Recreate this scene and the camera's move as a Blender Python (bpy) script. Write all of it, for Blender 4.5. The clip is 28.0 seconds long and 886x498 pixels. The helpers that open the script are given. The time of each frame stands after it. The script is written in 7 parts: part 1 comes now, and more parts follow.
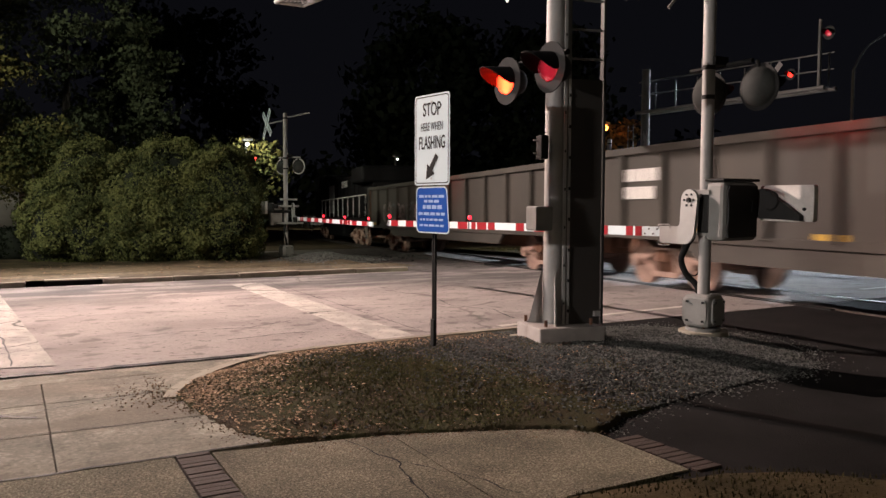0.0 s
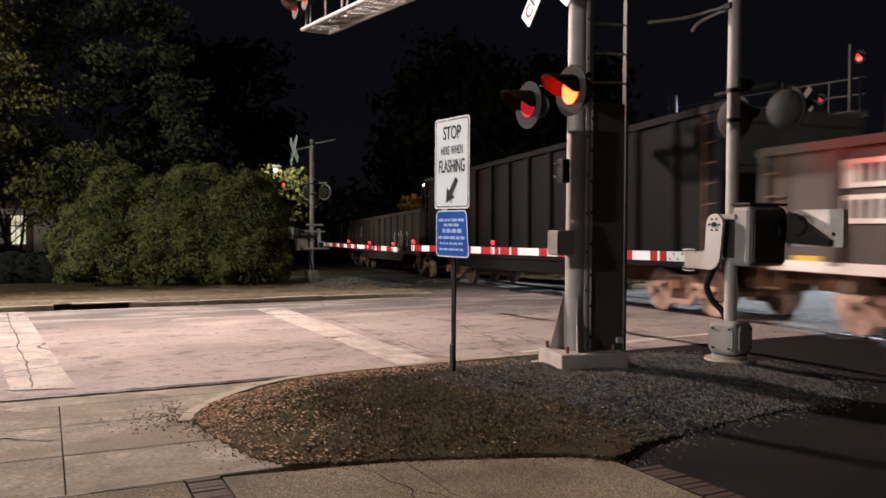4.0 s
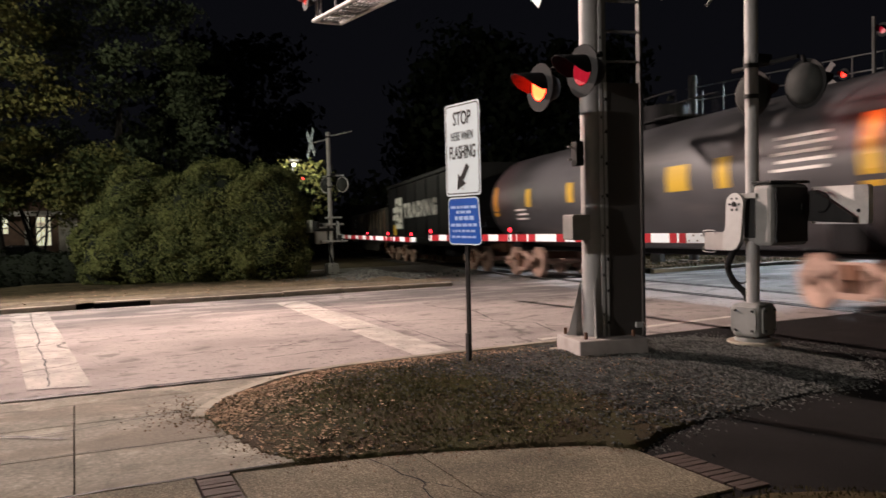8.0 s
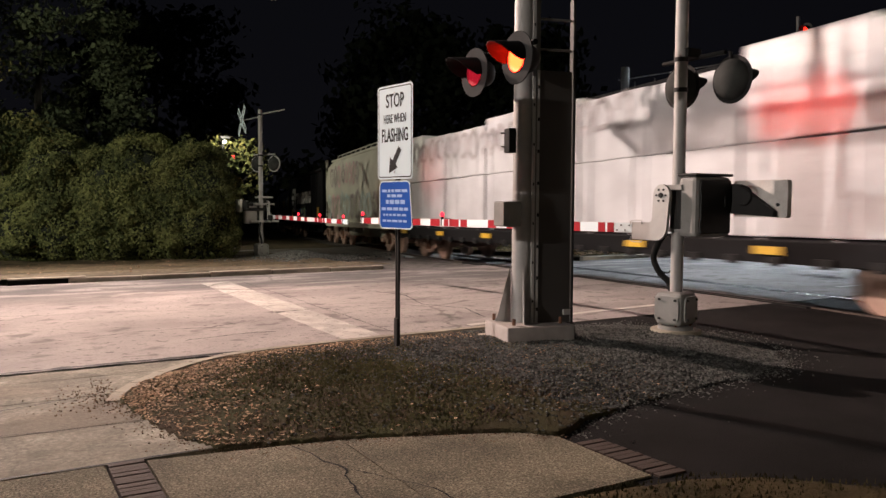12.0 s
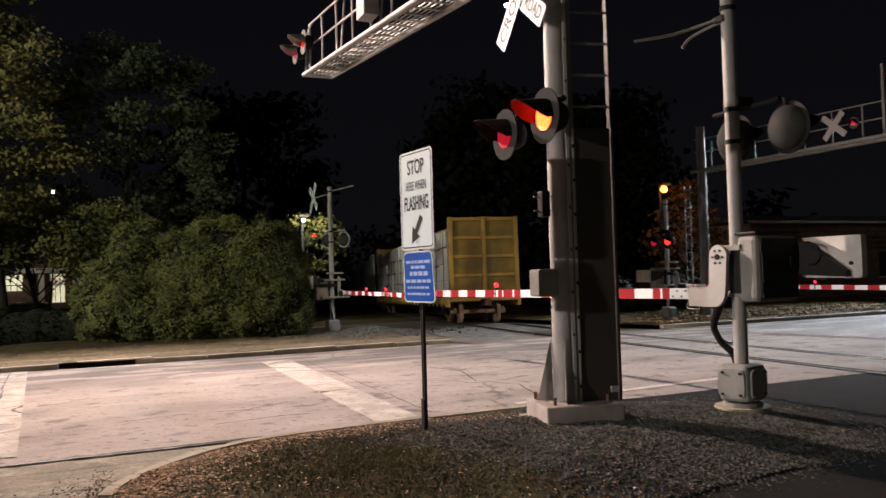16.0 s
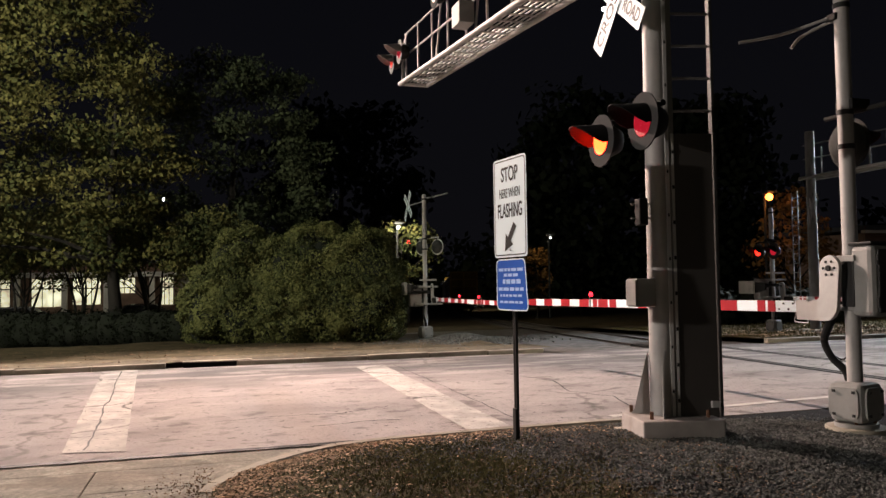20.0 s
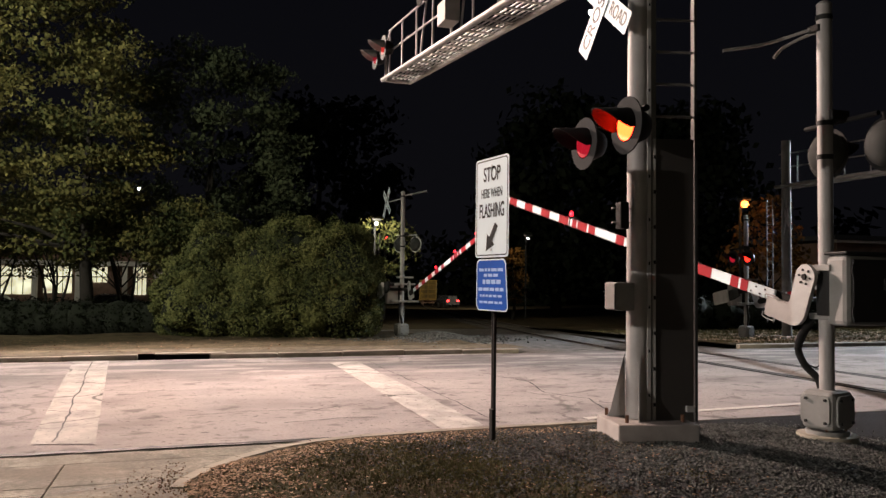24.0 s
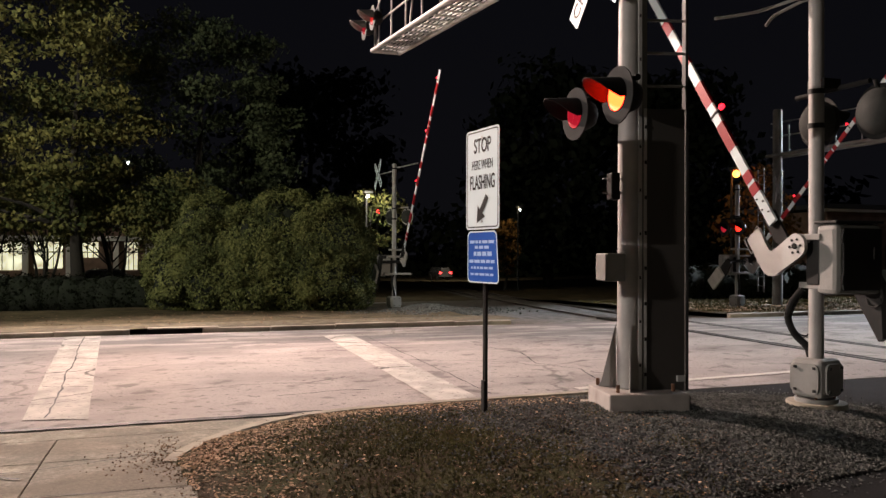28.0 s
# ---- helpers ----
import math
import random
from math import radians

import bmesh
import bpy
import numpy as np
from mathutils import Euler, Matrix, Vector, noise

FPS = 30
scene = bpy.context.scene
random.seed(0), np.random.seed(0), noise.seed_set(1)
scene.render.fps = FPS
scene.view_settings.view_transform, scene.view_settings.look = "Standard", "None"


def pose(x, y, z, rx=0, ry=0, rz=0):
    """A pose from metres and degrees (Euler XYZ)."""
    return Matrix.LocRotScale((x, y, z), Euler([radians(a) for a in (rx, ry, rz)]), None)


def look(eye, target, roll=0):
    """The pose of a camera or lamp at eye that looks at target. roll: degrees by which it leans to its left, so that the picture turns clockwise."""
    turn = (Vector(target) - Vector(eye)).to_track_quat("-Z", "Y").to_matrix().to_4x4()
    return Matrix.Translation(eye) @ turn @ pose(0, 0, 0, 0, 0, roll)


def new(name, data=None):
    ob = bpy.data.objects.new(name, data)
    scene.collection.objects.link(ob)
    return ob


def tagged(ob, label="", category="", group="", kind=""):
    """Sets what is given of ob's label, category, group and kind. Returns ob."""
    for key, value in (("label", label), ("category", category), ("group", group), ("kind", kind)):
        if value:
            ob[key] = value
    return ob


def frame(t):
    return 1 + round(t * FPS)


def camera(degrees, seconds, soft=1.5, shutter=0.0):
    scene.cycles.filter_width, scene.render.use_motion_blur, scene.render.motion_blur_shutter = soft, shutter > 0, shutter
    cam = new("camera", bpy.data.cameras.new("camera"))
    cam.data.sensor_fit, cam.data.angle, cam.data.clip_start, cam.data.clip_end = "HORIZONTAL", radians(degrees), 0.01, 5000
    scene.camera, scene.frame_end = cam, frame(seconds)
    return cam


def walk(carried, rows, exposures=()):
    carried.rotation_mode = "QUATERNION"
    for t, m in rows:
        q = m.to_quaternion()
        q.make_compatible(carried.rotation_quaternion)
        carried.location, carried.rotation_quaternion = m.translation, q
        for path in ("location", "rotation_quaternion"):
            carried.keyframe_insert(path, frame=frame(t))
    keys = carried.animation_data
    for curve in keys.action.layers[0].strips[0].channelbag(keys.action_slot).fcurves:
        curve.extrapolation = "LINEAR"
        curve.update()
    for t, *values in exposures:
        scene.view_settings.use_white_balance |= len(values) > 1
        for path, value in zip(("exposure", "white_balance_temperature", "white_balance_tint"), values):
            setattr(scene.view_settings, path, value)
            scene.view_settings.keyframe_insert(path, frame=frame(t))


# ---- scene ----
cam = camera(58.8, 28.0, soft=1.45, shutter=0.7)
METRES, EYE, TILT, LEAN, TURN = 1.702, 1.6, 0.0, 0.0, -28.8
ROWS = [
    (0.0, 0.0, 0.0, 0.0, 0.01, -3.44, -0.19),
    (0.5, 0.015, -0.003, 0.0026, -0.46, -3.22, 0.17),
    (1.0, 0.0299, -0.0082, -0.0031, -2.1, -3.02, 0.54),
    (1.5, 0.0274, -0.0067, -0.003, -3.31, -2.86, 0.79),
    (2.0, 0.0234, 0.0027, -0.0071, -3.85, -2.59, 0.88),
    (2.5, 0.0247, 0.0081, -0.0124, -3.22, -2.69, 0.86),
    (3.0, 0.0214, 0.0143, -0.0129, -1.8, -2.82, 0.69),
    (3.5, 0.0191, 0.0237, -0.015, 0.31, -2.39, 0.3),
    (4.0, 0.0478, 0.0441, -0.0165, 2.03, -1.52, -0.32),
    (4.5, 0.069, 0.039, -0.0154, 3.69, -0.44, -1.0),
    (6.5, 0.1038, 0.0943, -0.0231, 7.12, -0.67, -0.78),
    (7.0, 0.1164, 0.1026, -0.0266, 6.64, -0.95, 0.0),
    (7.5, 0.1072, 0.1153, -0.0353, 6.12, -1.42, 0.79),
    (8.0, 0.1009, 0.1216, -0.0323, 3.61, -2.22, 1.32),
    (8.5, 0.106, 0.1175, -0.0301, 1.95, -2.69, 1.33),
    (9.0, 0.1105, 0.1177, -0.029, 0.24, -2.93, 0.82),
    (9.5, 0.1106, 0.1126, -0.0272, -1.58, -2.82, 0.08),
    (10.0, 0.1131, 0.1136, -0.0259, -4.27, -2.55, -0.48),
    (10.5, 0.1072, 0.1116, -0.0212, -3.37, -2.15, -0.58),
    (11.0, 0.1003, 0.1176, -0.0207, -2.63, -2.16, -0.46),
    (11.5, 0.0898, 0.1384, -0.0258, -1.6, -2.39, -0.26),
    (12.0, 0.1184, 0.1589, -0.0273, -1.17, -3.48, -0.22),
    (12.5, 0.1352, 0.1642, -0.022, -0.76, -1.77, -0.32),
    (13.0, 0.1402, 0.1594, -0.0188, 0.36, -1.27, -0.21),
    (13.5, 0.1474, 0.1563, -0.0212, 1.44, -0.51, -0.0),
    (15.5, 0.3797, 0.4479, -0.0525, 3.87, 1.5, 1.85),
    (16.0, 0.4664, 0.487, -0.0376, 5.33, 1.81, 1.62),
    (16.5, 0.4687, 0.5023, -0.0345, 7.1, 2.14, 0.95),
    (17.0, 0.4445, 0.5168, -0.0339, 7.92, 2.5, 0.27),
    (17.5, 0.4428, 0.5195, -0.0282, 8.84, 3.18, -0.28),
    (18.0, 0.4527, 0.5029, -0.0301, 9.72, 3.66, -0.3),
    (18.5, 0.4564, 0.5061, -0.0297, 10.59, 3.81, 0.05),
    (19.0, 0.4636, 0.5093, -0.0339, 11.35, 3.53, 0.52),
    (19.5, 0.4676, 0.5086, -0.036, 11.86, 3.04, 0.8),
    (20.0, 0.4651, 0.5151, -0.0383, 12.11, 2.52, 0.85),
    (20.5, 0.4573, 0.525, -0.0395, 12.18, 2.18, 0.67),
    (22.5, 0.4508, 0.5301, -0.0357, 11.51, 2.56, -0.12),
    (23.0, 0.4493, 0.5306, -0.0361, 11.29, 2.64, -0.32),
    (23.5, 0.4439, 0.5285, -0.0342, 10.91, 2.59, -0.52),
    (24.0, 0.4407, 0.5263, -0.0335, 10.35, 2.36, -0.67),
    (24.5, 0.4436, 0.5248, -0.0318, 9.68, 1.95, -0.74),
    (25.0, 0.4462, 0.5381, -0.031, 8.62, 1.32, -0.73),
    (25.5, 0.4453, 0.5408, -0.0318, 8.73, 0.81, -0.66),
    (26.0, 0.4451, 0.544, -0.0328, 8.9, 0.45, -0.58),
    (26.5, 0.4461, 0.5462, -0.0332, 9.18, 0.25, -0.46),
    (27.0, 0.4482, 0.5443, -0.0336, 9.48, 0.16, -0.32),
    (27.5, 0.4492, 0.5428, -0.0331, 9.65, 0.22, -0.21),
    (28.0, 0.4471, 0.5416, -0.0317, 9.81, 0.33, -0.17),
]
walk(cam, [(t, pose(0, 0, EYE, TILT, LEAN, TURN) @ pose(METRES * x, METRES * y, METRES * z, 90 + pitch, roll, yaw)) for t, x, y, z, yaw, pitch, roll in ROWS],
     exposures=((0, 0, 6280, 10), (10, 0, 6320, 10), (15.5, 0, 6500, 10), (28, 0, 6500, 10)))

# ---- night sky and lamps ----
world = bpy.data.worlds.new("night")
scene.world = world
world.use_nodes = True
wn, wl = world.node_tree.nodes, world.node_tree.links
w_co = wn.new("ShaderNodeTexCoord")
w_sep = wn.new("ShaderNodeSeparateXYZ")
w_ramp = wn.new("ShaderNodeValToRGB")
w_ramp.color_ramp.elements[0].position, w_ramp.color_ramp.elements[0].color = 0.0, (0.0040, 0.0039, 0.0050, 1)
w_ramp.color_ramp.elements[1].position, w_ramp.color_ramp.elements[1].color = 0.55, (0.0023, 0.0024, 0.0037, 1)
wl.new(w_co.outputs["Generated"], w_sep.inputs[0])
wl.new(w_sep.outputs["Z"], w_ramp.inputs[0])
wl.new(w_ramp.outputs[0], wn["Background"].inputs["Color"])
wn["Background"].inputs["Strength"].default_value = 1.0


LAMP_AT = (5.2, 7.84, 4.45)


def spot(name, at, to, power, colour, angle, blend, radius):
    data = bpy.data.lights.new(name, "SPOT")
    data.energy, data.color, data.spot_size, data.spot_blend, data.shadow_soft_size = power, colour, radians(angle), blend, radius
    ob = new(name, data)
    ob.matrix_world = look(at, to)
    return ob


def bulb(name, at, power, colour, radius):
    data = bpy.data.lights.new(name, "POINT")
    data.energy, data.color, data.shadow_soft_size = power, colour, radius
    ob = new(name, data)
    ob.location = at
    return ob


spot("street_light_far_kerb", (-2.5, 25.0, 10.6), (4.5, 9.0, 0), 22000, (1.0, 0.79, 0.69), 106, 0.6, 0.10)
# unseen fill lamp added to make the pink pool on the road
spot("fill_over_road", (-0.6, 20.9, 8.6), (4.2, 9.6, 0), 9800, (1.0, 0.68, 0.56), 60, 0.9, 0.12)
# unseen fill lamp added to brighten the left trees and hedge
spot("fill_left_trees", (-14.0, 16.5, 10.5), (-1.0, 32.0, 4.0), 13000, (1.0, 0.95, 0.76), 80, 0.8, 0.3)
# unseen fill lamp added for the camera-facing ends of the train
spot("fill_along_track", (12.0, -14.0, 9.0), (12.6, 19.0, 0.6), 14000, (1.0, 0.88, 0.66), 19, 0.8, 0.2)
# unseen fill lamp added to light the end of the departing train
spot("fill_down_the_line", (30.0, 76.0, 6.5), (43.0, 130.0, -2.0), 16000, (1.0, 0.86, 0.6), 70, 0.8, 0.2)
# unseen low fill added to brighten the surfaces that face -x
spot("fill_from_left_low", (-17.0, 6.6, 3.4), (9.0, 7.6, 0.9), 8600, (1.0, 0.88, 0.80), 25, 0.8, 0.15)
# weak unseen fill added behind the camera for surfaces that face it
spot("fill_behind", (-5.0, -9.0, 8.5), (1.0, 14.0, 0), 420, (1.0, 0.88, 0.62), 120, 0.7, 0.3)
spot("white_lamp_beyond_track", (44.2, 26.8, 11.0), (22.0, 20.5, -0.3), 200000, (0.84, 0.92, 1.0), 40, 0.7, 0.25)
bulb("orange_lamp", (24.6, 28.6, 4.9), 60, (1.0, 0.36, 0.08), 0.15)
bulb("line_side_lamp", (22.4, 47.6, 4.3), 60, (1.0, 0.72, 0.36), 0.12)
bulb("lot_lamp", (10.3, 38.8, 4.3), 420, (1.0, 0.93, 0.72), 0.15)
for red_at, red_to in (((7.75, 6.83, 2.88), (10.25, 7.7, 2.92)), ((7.75, 6.11, 2.88), (10.13, 6.87, 2.88)), ((8.5, 24.8, 2.74), (12.2, 21.8, 2.45))):
    spot("track_side_signal_beam", red_at, red_to, 330, (1.0, 0.05, 0.04), 27, 1.0, 0.09)
# second lamp kept beside the crossbuck lamp to brighten the walkway underside
bulb("mast_lamp", (4.72, 7.62, 5.0), 5.5, (0.93, 0.97, 1.0), 0.08)
bulb("crossbuck_lamp", LAMP_AT, 6.0, (1.0, 0.88, 0.62), 0.04)


# ---- materials ----
def mat(name, col, rough=0.6, metal=0.0, var=0.25, scale=3.0, fine=45.0, bump=0.15, col2=None, emit=None, spec=0.5, dirt=0.0, stretch=None, isl=0.0):
    m = bpy.data.materials.new(name)
    m.use_nodes = True
    n, l = m.node_tree.nodes, m.node_tree.links
    b = n["Principled BSDF"]
    b.inputs["Roughness"].default_value, b.inputs["Metallic"].default_value = rough, metal
    b.inputs["Specular IOR Level"].default_value = spec
    co = n.new("ShaderNodeTexCoord")
    mp = n.new("ShaderNodeMapping")
    l.new(co.outputs["Object"], mp.inputs[0])
    if stretch:
        mp.inputs["Scale"].default_value = stretch
    a, f = n.new("ShaderNodeTexNoise"), n.new("ShaderNodeTexNoise")
    a.inputs["Scale"].default_value, a.inputs["Detail"].default_value = scale, 5
    f.inputs["Scale"].default_value, f.inputs["Detail"].default_value = fine, 3
    l.new(mp.outputs[0], a.inputs["Vector"])
    l.new(mp.outputs[0], f.inputs["Vector"])
    mix = n.new("ShaderNodeMix")
    mix.data_type = "RGBA"
    c2 = col2 or tuple(min(1, c * (1 + var)) for c in col)
    mix.inputs["A"].default_value = (*[c * (1 - var) for c in col], 1)
    mix.inputs["B"].default_value = (*c2, 1)
    add = n.new("ShaderNodeMath")
    add.operation = "MULTIPLY_ADD"
    add.inputs[1].default_value, add.inputs[2].default_value = 0.45, -0.22
    l.new(f.outputs["Fac"], add.inputs[0])
    s = n.new("ShaderNodeMath")
    s.operation = "ADD"
    ramp = n.new("ShaderNodeMapRange")
    ramp.inputs["From Min"].default_value, ramp.inputs["From Max"].default_value = 0.3, 0.7
    l.new(a.outputs["Fac"], ramp.inputs["Value"])
    l.new(ramp.outputs[0], s.inputs[0])
    l.new(add.outputs[0], s.inputs[1])
    last = s
    if isl:
        geo = n.new("ShaderNodeNewGeometry")
        k = n.new("ShaderNodeMath")
        k.operation = "MULTIPLY_ADD"
        k.inputs[1].default_value, k.inputs[2].default_value = isl * 2, -isl
        l.new(geo.outputs["Random Per Island"], k.inputs[0])
        s2 = n.new("ShaderNodeMath")
        s2.operation = "ADD"
        l.new(last.outputs[0], s2.inputs[0])
        l.new(k.outputs[0], s2.inputs[1])
        last = s2
    l.new(last.outputs[0], mix.inputs["Factor"])
    out = mix.outputs["Result"]
    if dirt:
        d = n.new("ShaderNodeTexNoise")
        d.inputs["Scale"].default_value, d.inputs["Detail"].default_value = scale * 0.37, 8
        l.new(mp.outputs[0], d.inputs["Vector"])
        dr = n.new("ShaderNodeMapRange")
        dr.inputs["From Min"].default_value, dr.inputs["From Max"].default_value = 0.48, 0.68
        dr.inputs["To Max"].default_value = dirt
        l.new(d.outputs["Fac"], dr.inputs["Value"])
        dm = n.new("ShaderNodeMix")
        dm.data_type = "RGBA"
        dm.inputs["B"].default_value = (*[c * 0.32 + 0.004 for c in col], 1)
        l.new(out, dm.inputs["A"])
        l.new(dr.outputs[0], dm.inputs["Factor"])
        out = dm.outputs["Result"]
    l.new(out, b.inputs["Base Color"])
    if bump:
        bp = n.new("ShaderNodeBump")
        bp.inputs["Strength"].default_value, bp.inputs["Distance"].default_value = bump, 0.02
        l.new(f.outputs["Fac"], bp.inputs["Height"])
        l.new(bp.outputs[0], b.inputs["Normal"])
    rv = n.new("ShaderNodeMapRange")
    rv.inputs["To Min"].default_value, rv.inputs["To Max"].default_value = max(0.02, rough - 0.1), min(1, rough + 0.1)
    l.new(a.outputs["Fac"], rv.inputs["Value"])
    l.new(rv.outputs[0], b.inputs["Roughness"])
    if emit:
        b.inputs["Emission Color"].default_value = (*emit[:3], 1)
        b.inputs["Emission Strength"].default_value = emit[3]
    return m


def layer(m, tex, scale, stretch, lo, hi, amount, colour, along=None):
    """Lays a patchy second colour over a material: noise for stains or shadow patches, cell edges for cracks."""
    n, l = m.node_tree.nodes, m.node_tree.links
    b = n["Principled BSDF"]
    base = b.inputs["Base Color"].links[0].from_socket
    co = n.new("ShaderNodeTexCoord")
    mp = n.new("ShaderNodeMapping")
    mp.inputs["Scale"].default_value = stretch
    l.new(co.outputs["Object"], mp.inputs[0])
    t = n.new(tex)
    t.inputs["Scale"].default_value = scale
    if tex == "ShaderNodeTexVoronoi":
        t.feature = "DISTANCE_TO_EDGE"
        w = n.new("ShaderNodeTexNoise")
        w.inputs["Scale"].default_value, w.inputs["Detail"].default_value = 1.6, 6
        l.new(mp.outputs[0], w.inputs["Vector"])
        mx = n.new("ShaderNodeMix")
        mx.data_type = "RGBA"
        mx.inputs["Factor"].default_value = 0.35
        l.new(mp.outputs[0], mx.inputs["A"])
        l.new(w.outputs["Color"], mx.inputs["B"])
        l.new(mx.outputs["Result"], t.inputs["Vector"])
        fac = t.outputs["Distance"]
    else:
        t.inputs["Detail"].default_value = 7
        l.new(mp.outputs[0], t.inputs["Vector"])
        fac = t.outputs["Fac"]
    r = n.new("ShaderNodeMapRange")
    r.inputs["From Min"].default_value, r.inputs["From Max"].default_value = lo, hi
    r.inputs["To Max"].default_value = amount
    l.new(fac, r.inputs["Value"])
    fac = r.outputs[0]
    if along:
        sp = n.new("ShaderNodeSeparateXYZ")
        l.new(co.outputs["Object"], sp.inputs[0])
        q = n.new("ShaderNodeMapRange")
        q.inputs["From Min"].default_value, q.inputs["From Max"].default_value = along
        l.new(sp.outputs["Y"], q.inputs["Value"])
        k = n.new("ShaderNodeMath")
        k.operation = "MULTIPLY"
        l.new(fac, k.inputs[0])
        l.new(q.outputs[0], k.inputs[1])
        fac = k.outputs[0]
    x = n.new("ShaderNodeMix")
    x.data_type = "RGBA"
    x.inputs["B"].default_value = (*colour, 1)
    l.new(base, x.inputs["A"])
    l.new(fac, x.inputs["Factor"])
    l.new(x.outputs["Result"], b.inputs["Base Color"])
    return m


def road_material():
    m = mat("road_asphalt", (0.36, 0.325, 0.31), 0.9, var=0.10, scale=1.4, fine=60, bump=0.5, dirt=0.2, stretch=(0.6, 1, 1), spec=0.12)
    layer(m, "ShaderNodeTexNoise", 0.8, (0.8, 1.0, 1), 0.52, 0.66, 0.6, (0.18, 0.165, 0.16))
    layer(m, "ShaderNodeTexNoise", 2.6, (1, 1, 1), 0.58, 0.66, 0.65, (0.12, 0.11, 0.105))
    layer(m, "ShaderNodeTexNoise", 11.0, (1, 1, 1), 0.62, 0.68, 0.8, (0.08, 0.073, 0.07))
    layer(m, "ShaderNodeTexNoise", 38.0, (1, 1, 1), 0.50, 0.66, 0.45, (0.17, 0.155, 0.15))
    layer(m, "ShaderNodeTexVoronoi", 0.34, (0.6, 1, 1), 0.006, 0.002, 0.5, (0.10, 0.09, 0.085))
    layer(m, "ShaderNodeTexNoise", 0.9, (0.5, 1.6, 1), 0.42, 0.54, 0.78, (0.13, 0.122, 0.12), (13.0, 16.0))
    return m


ASPHALT = road_material()
def speckle(m, scale, amount, lo=0.50, hi=0.60, k=0.35):
    """Small stones showing in a surface: darker and paler grains."""
    n, l = m.node_tree.nodes, m.node_tree.links
    b = n["Principled BSDF"]
    base = b.inputs["Base Color"].links[0].from_socket
    co = n.new("ShaderNodeTexCoord")
    for off, gain in ((0.0, k), (7.3, 1.9)):
        t = n.new("ShaderNodeTexNoise")
        t.noise_dimensions = "4D"
        t.inputs["W"].default_value = off
        t.inputs["Scale"].default_value, t.inputs["Detail"].default_value = scale, 2
        l.new(co.outputs["Object"], t.inputs["Vector"])
        r = n.new("ShaderNodeMapRange")
        r.inputs["From Min"].default_value, r.inputs["From Max"].default_value, r.inputs["To Max"].default_value = lo, hi, amount
        l.new(t.outputs["Fac"], r.inputs["Value"])
        g = n.new("ShaderNodeMix")
        g.data_type, g.blend_type = "RGBA", "MULTIPLY"
        g.inputs["B"].default_value = (gain, gain, gain, 1)
        l.new(base, g.inputs["A"])
        l.new(r.outputs[0], g.inputs["Factor"])
        base = g.outputs["Result"]
    l.new(base, b.inputs["Base Color"])
    return m


ASPHALT_DARK = mat("driveway_asphalt", (0.022, 0.021, 0.021), 0.9, var=0.3, scale=1.2, fine=70, bump=0.5, spec=0.04)
CONCRETE = mat("apron_concrete", (0.26, 0.245, 0.20), 0.9, var=0.2, scale=1.8, fine=60, bump=0.3, dirt=0.5, spec=0.15)
AGGREGATE = mat("exposed_aggregate", (0.205, 0.185, 0.135), 0.9, var=0.35, scale=1.5, fine=120, bump=0.8, dirt=0.3, spec=0.15)
speckle(AGGREGATE, 75, 0.8)
speckle(CONCRETE, 30, 0.3)
speckle(CONCRETE, 3.2, 0.45, 0.55, 0.66, 0.5)
KERB = mat("kerb_concrete", (0.38, 0.345, 0.28), 0.9, var=0.2, scale=2.5, fine=50, bump=0.3, dirt=0.6, spec=0.15)
PAVING_FAR = speckle(mat("leaf_stained_concrete", (0.12, 0.10, 0.07), 0.95, var=0.3, scale=1.2, fine=30, bump=0.4, dirt=0.5, spec=0.1), 6, 0.4)
EDGE_PAINT = mat("edge_line_paint", (0.60, 0.57, 0.52), 0.85, var=0.15, scale=3, fine=30, bump=0.2, dirt=0.2, spec=0.15)
BASE_PAINT = mat("pale_base_paint", (0.36, 0.33, 0.31), 0.75, var=0.15, scale=5, fine=30, bump=0.1, dirt=0.3, spec=0.15)
BRICK = mat("paver_brick", (0.065, 0.044, 0.036), 0.9, var=0.4, scale=6, fine=60, bump=0.4, dirt=0.6)
SOIL = mat("soil_and_litter", (0.075, 0.06, 0.038), 0.95, var=0.45, scale=2.2, fine=40, bump=0.9, spec=0.05)
VERGE_SOIL = mat("verge_soil", (0.125, 0.088, 0.060), 0.95, var=0.5, scale=2.6, fine=60, bump=0.9, col2=(0.058, 0.062, 0.027), spec=0.05, dirt=0.5)
GRAVEL_BED = mat("gravel_bed", (0.06, 0.06, 0.062), 0.95, var=0.45, scale=8, fine=55, bump=0.6, spec=0.08)
TURF = mat("dry_turf", (0.05, 0.045, 0.025), 0.95, var=0.4, scale=1.2, fine=50, bump=0.9, col2=(0.11, 0.082, 0.045), spec=0.05)
GRAVEL = mat("crushed_stone", (0.105, 0.108, 0.102), 0.9, var=0.5, scale=9, fine=60, bump=0.3, isl=0.65, spec=0.15)
LITTER = mat("fallen_leaves", (0.17, 0.115, 0.075), 0.9, var=0.5, scale=6, fine=30, bump=0.1, isl=0.6, spec=0.1)
LAWN_BLADES = mat("lawn_blades", (0.06, 0.055, 0.024), 0.9, var=0.4, scale=2, fine=30, bump=0.0, isl=0.5, spec=0.05)
BANK_BLADES = mat("dry_bank_grass", (0.10, 0.085, 0.035), 0.9, var=0.4, scale=2, fine=30, bump=0.0, isl=0.6, spec=0.05)
